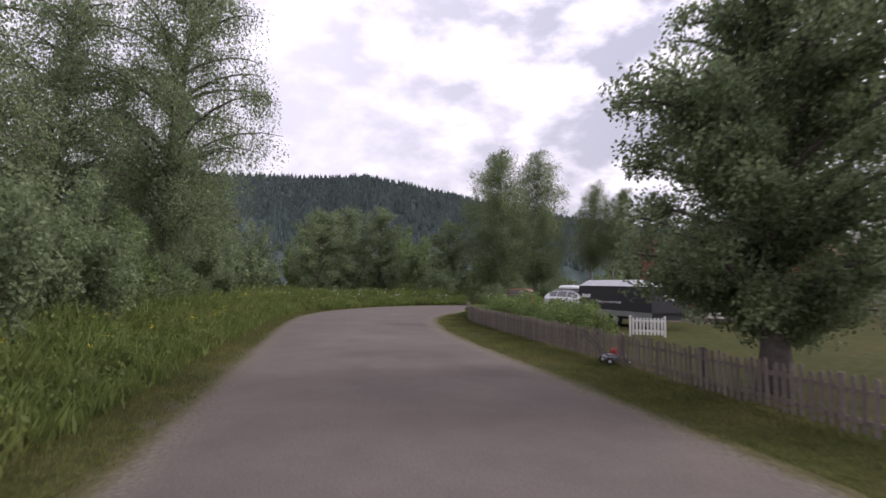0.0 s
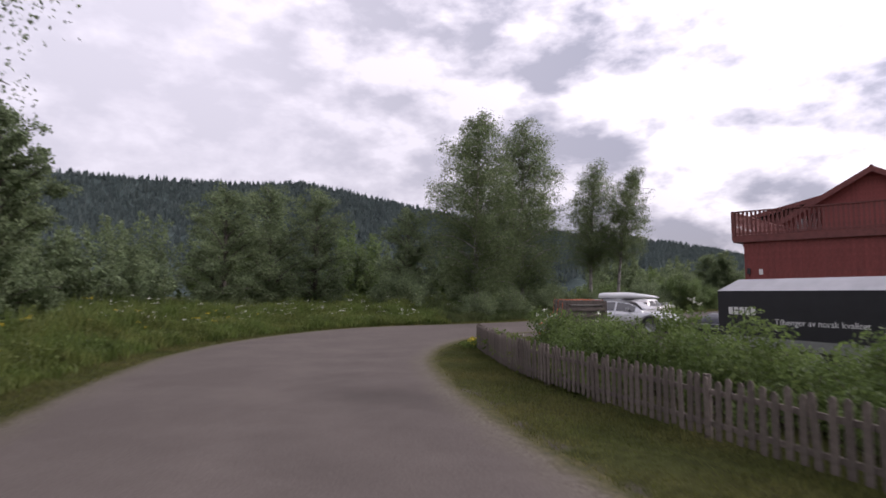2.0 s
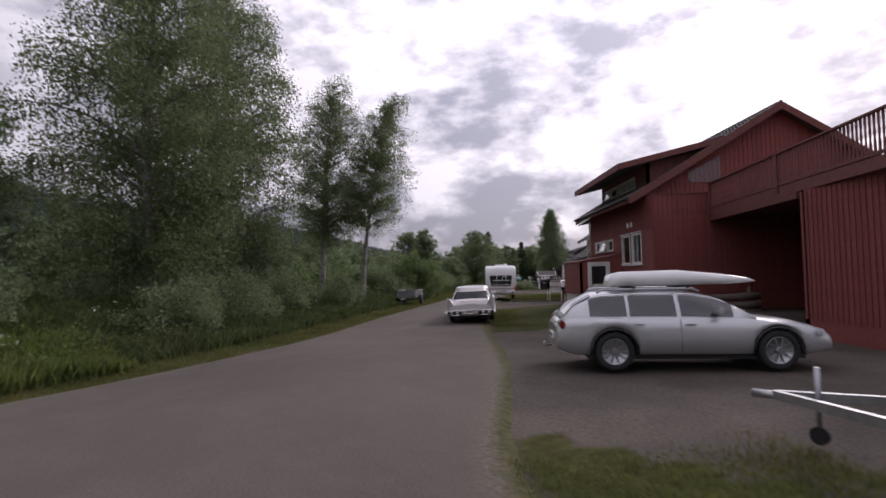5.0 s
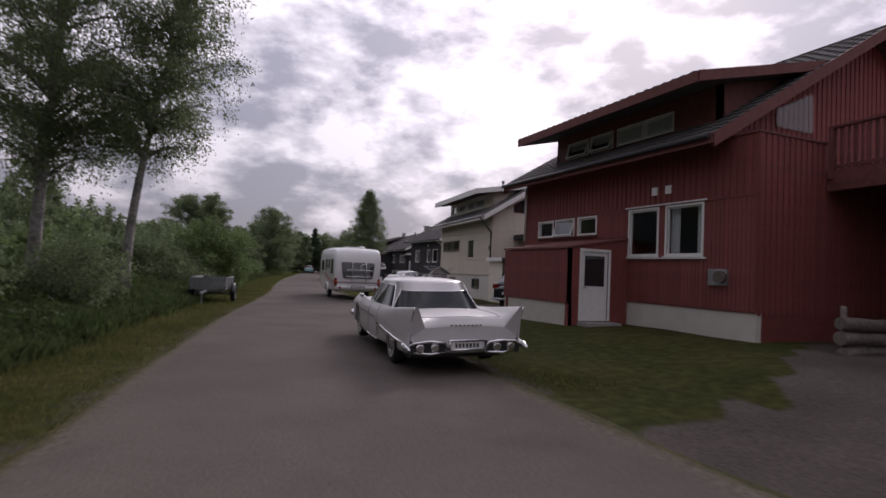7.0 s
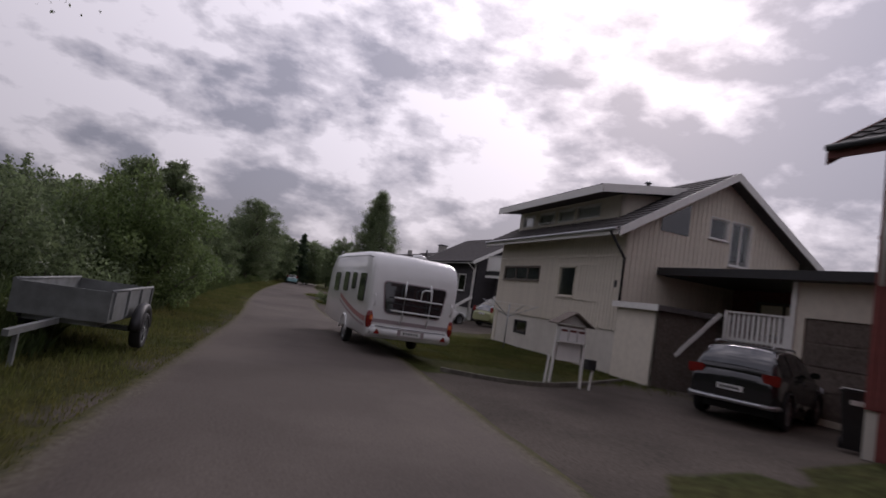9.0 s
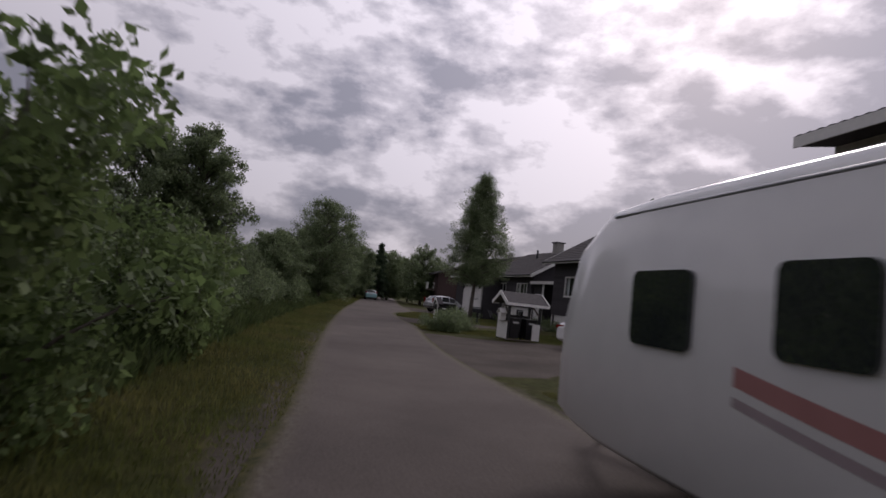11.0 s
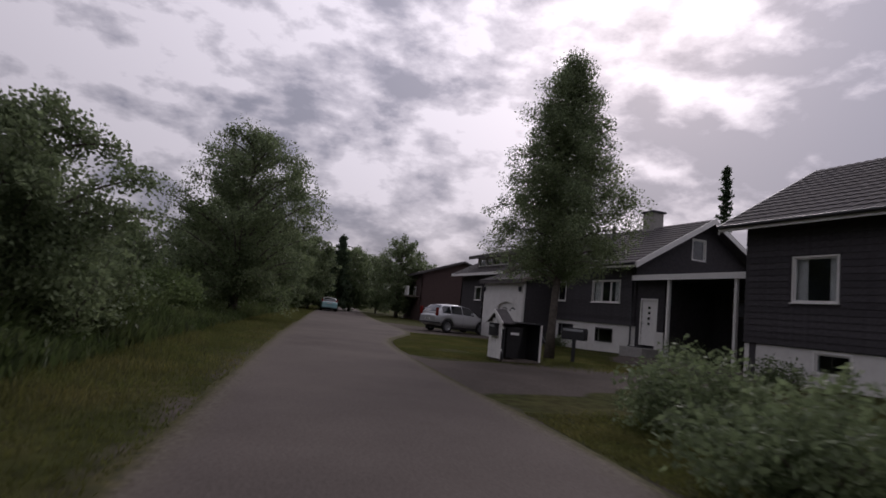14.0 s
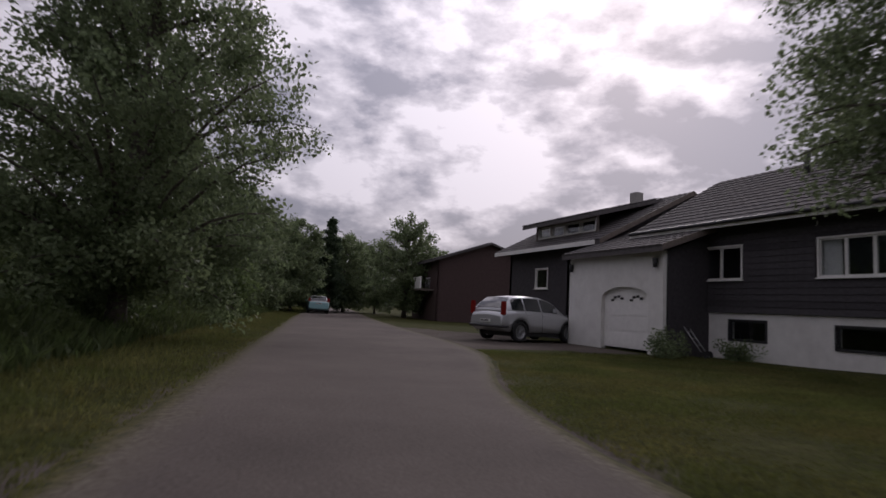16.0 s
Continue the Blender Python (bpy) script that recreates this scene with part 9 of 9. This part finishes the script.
def mailbox_stand():
    T = thing("mailbox_stand", "white roofed stand with three mailboxes at the drive", "mailbox stand", pose(6.22, 31.17, lot_height(6.5, 31.2) - 0.05, 0, 0, -14) @ Matrix.Diagonal((0.74, 1, 1, 1)))
    for x in (0.0, 0.95):
        part("leg", barm((x - 0.08 if x == 0 else x + 0.08, 0, 0), (x, 0, 1.45), 0.07, 0.07), WHITE_WOOD, T)
    part("back_board", boxm(-0.02, 0.04, 0.75, 0.97, 0.07, 1.5), GREY_WOOD, T)
    for s in (-1, 1):
        bm = bmesh.new()
        vs = [bm.verts.new(p) for p in ((0.475, -0.25, 1.82), (0.475, 0.35, 1.82), (0.475 + s * 0.66, 0.35, 1.5), (0.475 + s * 0.66, -0.25, 1.5))]
        f = bm.faces.new(vs)
        r = bmesh.ops.extrude_face_region(bm, geom=[f])
        for v in r["geom"]:
            if isinstance(v, bmesh.types.BMVert):
                v.co.z += 0.035
        bmesh.ops.recalc_face_normals(bm, faces=bm.faces)
        part("roof_board", bm, GREY_WOOD, T)
    bm = bmesh.new()
    f = bm.faces.new([bm.verts.new(p) for p in ((-0.05, 0, 1.53), (1.0, 0, 1.53), (0.475, 0, 1.79))])
    r = bmesh.ops.extrude_face_region(bm, geom=[f])
    for v in r["geom"]:
        if isinstance(v, bmesh.types.BMVert):
            v.co.y += 0.03
    bmesh.ops.recalc_face_normals(bm, faces=bm.faces)
    part("gable_board", bm, WHITE_WOOD, T)
    for k in range(3):
        M = part("mailbox", boxm(0.03 + 0.31 * k, -0.12, 1.12, 0.3 + 0.31 * k, 0.04, 1.45), WHITE_PAINT, T)
        part("mail_flap", boxm(0.05 + 0.31 * k, -0.126, 1.34, 0.28 + 0.31 * k, -0.121, 1.4), BROWN_RED, M)
    part("shelf", boxm(-0.02, -0.14, 1.07, 0.97, 0.06, 1.11), WHITE_WOOD, T)
    part("front_board", boxm(0.05, 0.0, 0.62, 0.9, 0.03, 1.06), WHITE_WOOD, T)
    for x, h in ((-0.3, 0.72), (1.3, 0.55)):
        part("stake", barm((x, -0.1, 0), (x + 0.05, -0.1, h), 0.06, 0.05), WHITE_WOOD, T)
    part("parcel_box", boxm(1.12, -0.16, 0.5, 1.42, 0.06, 0.74), BLACK, T)


def rotary_dryer():
    T = thing("rotary_dryer", "folding rotary clothes dryer on the lawn", "clothes dryer", pose(10.2, 40.0, lot_height(10.2, 40.0) - 0.06))
    part("mast", tubem([(0, 0, 0), (0, 0, 1.9)], 0.025, 8), METAL, T)
    for k in range(4):
        a = k * math.pi / 2 + 0.5
        part("arm", tubem([(0, 0, 1.35), (1.35 * math.cos(a), 1.35 * math.sin(a), 1.95)], 0.015, 6), METAL, T)
    for rr in (0.6, 0.95, 1.3):
        pts = [(rr * math.cos(k * math.pi / 2 + 0.5), rr * math.sin(k * math.pi / 2 + 0.5), 1.35 + rr * 0.444) for k in range(5)]
        bm = bmesh.new()
        for a, b in zip(pts, pts[1:]):
            tube(bm, [a, b], 0.004, 4)
        part("line", bm, WHITE_PAINT, T)


def wheelie_bin(x, y, z, rot, label="black wheeled rubbish bin", group="", s=1.0):
    T = thing("wheelie_bin", label, "rubbish bin", pose(x, y, z, 0, 0, rot), group)
    bm = bmesh.new()
    loft(bm, [[(-0.2, -0.22, 0.06), (0.2, -0.22, 0.06), (0.2, 0.22, 0.06), (-0.2, 0.22, 0.06), (-0.2, -0.22, 0.06)], [(-0.27, -0.3, 0.95 * s), (0.27, -0.3, 0.95 * s), (0.27, 0.3, 0.95 * s), (-0.27, 0.3, 0.95 * s), (-0.27, -0.3, 0.95 * s)]], smooth_faces=False)
    part("bin_body", bm, BLACK, T)
    bm = boxm(-0.29, -0.33, 0.95 * s, 0.29, 0.33, 1.03 * s)
    bmesh.ops.bevel(bm, geom=bm.edges[:], offset=0.025, segments=2, affect="EDGES")
    L = part("lid", bm, BLACK, T)
    part("label_patch", boxm(-0.14, -0.305, 0.78 * s, 0.14, -0.292, 0.86 * s), PLATE, T)
    for x2 in (-0.22, 0.22):
        part("wheel", tubem([(x2 - 0.03, 0.26, 0.1), (x2 + 0.03, 0.26, 0.1)], 0.1, 14), RUBBER, T)
    part("handle", tubem([(-0.2, 0.36, 0.92 * s), (0.2, 0.36, 0.92 * s)], 0.018, 8), BLACK, T)


def bin_shelter():
    T = thing("bin_shelter", "gabled bin shelter with white boards and dark roof", "shelter", pose(9.66, 56.48, 0, 0, 0, 0))
    w, d = 1.6, 1.15
    for x, z in ((0.04, 1.62), (w - 0.04, 1.62)):
        for y in (0.04, d - 0.04):
            part("post", boxm(x - 0.05, y - 0.05, 0, x + 0.05, y + 0.05, z), BLACK, T)
    for s in (0, w):
        for k in range(7):
            part("side_board", boxm(s - 0.02 if s == 0 else s, k * 0.16 + 0.02, 0.04, s if s == 0 else s + 0.02, k * 0.16 + 0.162, 0.8), WHITE_WOOD, T)
    part("back_wall", boxm(0, d - 0.03, 0.05, w, d, 1.1), BLACK, T)
    ry, rz = d / 2, 2.1
    for ya, yb in ((-0.3, ry), (d + 0.3, ry)):
        bm = bmesh.new()
        vs = [bm.verts.new(p) for p in ((-0.22, ya, 1.6), (w + 0.22, ya, 1.6), (w + 0.22, yb, rz), (-0.22, yb, rz))]
        f = bm.faces.new(vs)
        r = bmesh.ops.extrude_face_region(bm, geom=[f])
        for v in r["geom"]:
            if isinstance(v, bmesh.types.BMVert):
                v.co.z += 0.06
        bmesh.ops.recalc_face_normals(bm, faces=bm.faces)
        R = part("roof_pitch", bm, ROOF, T)
        for x in (-0.24, w + 0.24):
            part("barge_board", barm((x, ya, 1.6), (x, yb, rz), 0.03, 0.16), WHITE_WOOD, T)
        part("eave_board", boxm(-0.22, ya - 0.02, 1.54, w + 0.22, ya + 0.015, 1.66), WHITE_WOOD, T)
    # lamp-house mailbox on the street side
    M = part("mailbox_house", boxm(-0.2, 0.42, 0.81, 0.06, 0.7, 1.18), WHITE_WOOD, T)
    for s in (-1, 1):
        part("mailbox_roof", barm((-0.07, 0.56 + s * 0.26, 1.15), (-0.07, 0.56, 1.36), 0.36, 0.03), WHITE_WOOD, M)
    part("cap_board", boxm(-0.05, -0.03, 0.8, 0.05, d + 0.03, 0.83), GREY_WOOD, T)
    for k in range(2):
        part("corner_panel", boxm(w - 0.38 + 0.19 * k, -0.022, 0.04, w - 0.2 + 0.19 * k, -0.002, 0.78), WHITE_WOOD, T)
    part("sill_beam", boxm(0, -0.02, 0.0, w - 0.4, 0.04, 0.05), GREY_WOOD, T)
    part("roof_tie", barm((w - 0.5, 0.0, 1.62), (w - 0.05, 0.02, 1.12), 0.05, 0.06), GREY_WOOD, T)
    for a, b in ((0.05, 0.5), (d - 0.05, d - 0.5)):
        part("knee_brace", barm((0.02, a, 1.1), (0.02, b, 1.52), 0.05, 0.06), GREY_WOOD, T)


def mailbox_shed():
    T = thing("mailbox_shed", "small white slatted bin shed with gabled front", "shed", pose(10.5, 70.78, 0, 0, 0, -86))
    w, d = 0.7, 1.4
    n = 5
    for k in range(n):
        x = k * w / n
        part("front_slat", boxm(x, 0, 0.04, x + w / n - 0.025, 0.025, 1.04 + 0.26 * (1 - abs(k - 2) / 2.5)), WHITE_WOOD, T)
    for z in (0.25, 0.9):
        part("front_rail", boxm(0, 0.025, z, w, 0.06, z + 0.08), WHITE_WOOD, T)
    for s in (-1, 1):
        part("barge_board", barm((w / 2 + s * 0.5, -0.09, 1.04), (w / 2, -0.09, 1.42), 0.03, 0.1), WHITE_WOOD, T)
        bm = bmesh.new()
        vs = [bm.verts.new(p) for p in ((w / 2, -0.08, 1.44), (w / 2, 0.32, 1.44), (w / 2 + s * 0.52, 0.32, 1.06), (w / 2 + s * 0.52, -0.08, 1.06))]
        f = bm.faces.new(vs)
        r = bmesh.ops.extrude_face_region(bm, geom=[f])
        for v in r["geom"]:
            if isinstance(v, bmesh.types.BMVert):
                v.co.z += 0.035
        bmesh.ops.recalc_face_normals(bm, faces=bm.faces)
        part("roof_pitch", bm, ROOF, T)
    M = part("mailbox", boxm(0.18, -0.13, 0.68, 0.52, -0.002, 1.05), BLACK, T)
    part("mail_flap", boxm(0.22, -0.136, 0.93, 0.48, -0.131, 1.0), METAL, M)
    part("side_panel", boxm(-0.03, 0.06, 0.03, 0.0, d, 1.1), BLACK, T)
    part("back_panel", boxm(0, d - 0.03, 0.03, w, d, 1.1), BLACK, T)
    part("flat_roof", boxm(-0.03, 0.34, 1.1, w + 0.03, d + 0.03, 1.14), BLACK, T)
    part("shed_floor", boxm(0, 0.07, -0.04, w, d, 0.03), GREY_WOOD, T)
    part("trim_post", boxm(w - 0.02, d - 0.05, 0, w + 0.03, d, 1.1), WHITE_WOOD, T)
    part("door_post", boxm(w - 0.05, 0.07, 0.03, w, 0.12, 1.1), BLACK, T)
    wheelie_bin(11.0, 70.45, 0.03, 4, "black wheeled rubbish bin in the small shed", s=0.92)


def post_box():
    T = thing("post_mailbox", "dark mailbox on a single post beside the drive", "mailbox", pose(14.0, 71.42, lot_height(14.0, 71.42), 0, 0, -60))
    part("post", boxm(-0.05, -0.05, -0.1, 0.05, 0.05, 0.72), BLACK, T)
    bm = boxm(-0.42, -0.14, 0.72, 0.42, 0.14, 1.12)
    bmesh.ops.bevel(bm, geom=bm.edges[:], offset=0.03, segments=2, affect="EDGES")
    part("mailbox", bm, BLACK, T)
    part("mail_flap", boxm(-0.36, -0.148, 1.0, 0.36, -0.141, 1.08), METAL, T)


def sack_barrow():
    T = thing("hand_barrow", "metal hand barrow leaning at the basement wall", "barrow", pose(19.6, 82.6, lot_height(19.6, 82.6) - 0.05, 0, 0, 20))
    for x in (0, 0.35):
        part("side_tube", tubem([(x, -0.3, 0.05), (x, 0.35, 0.95)], 0.018, 8), METAL, T)
        part("wheel", tubem([(x - 0.03 if x == 0 else x, -0.3, 0.12), (x if x == 0 else x + 0.03, -0.3, 0.12)], 0.12, 14), RUBBER, T)
    for k in range(4):
        part("cross_tube", tubem([(0, -0.2 + 0.15 * k, 0.2 + 0.2 * k), (0.35, -0.2 + 0.15 * k, 0.2 + 0.2 * k)], 0.012, 6), METAL, T)


EDGE_STONE = mat("mossy_edging_stone", (0.13, 0.12, 0.10), 0.9, spec=0.2, var=0.3, scale=9, per_object=0.2, bump=0.4)


def kerb_edging():
    T = thing("lawn_edging", "low stone edging round the cream house lawn", "edging", pose(0, 0, 0))
    pts = smooth([(3.4, 31.6), (4.4, 30.9), (5.5, 30.75), (7.4, 31.5), (10.4, 33.2)], 4)
    for (xa, ya), (xb, yb) in zip(pts, pts[1:]):
        part("edging_stone", barm((xa, ya, -0.01), (xb, yb, -0.01), 0.1, 0.1), EDGE_STONE, T)


picket_fence()
lawn_mower()
flatbed()
covered_trailer()
covered_boat()
utility_trailer()
mailbox_stand()
rotary_dryer()
wheelie_bin(8.6, 25.6, lot_height(8.6, 25.6) - 0.05, -60, "black wheeled rubbish bin beside the red house", s=1.05)
bin_shelter()
for bx, by in ((10.15, 57.0), (10.95, 57.02)):
    wheelie_bin(bx, by, 0.0, 2, "dark wheeled bin under the shelter", "bins under the shelter", s=0.95)
mailbox_shed()
post_box()
sack_barrow()
kerb_edging()
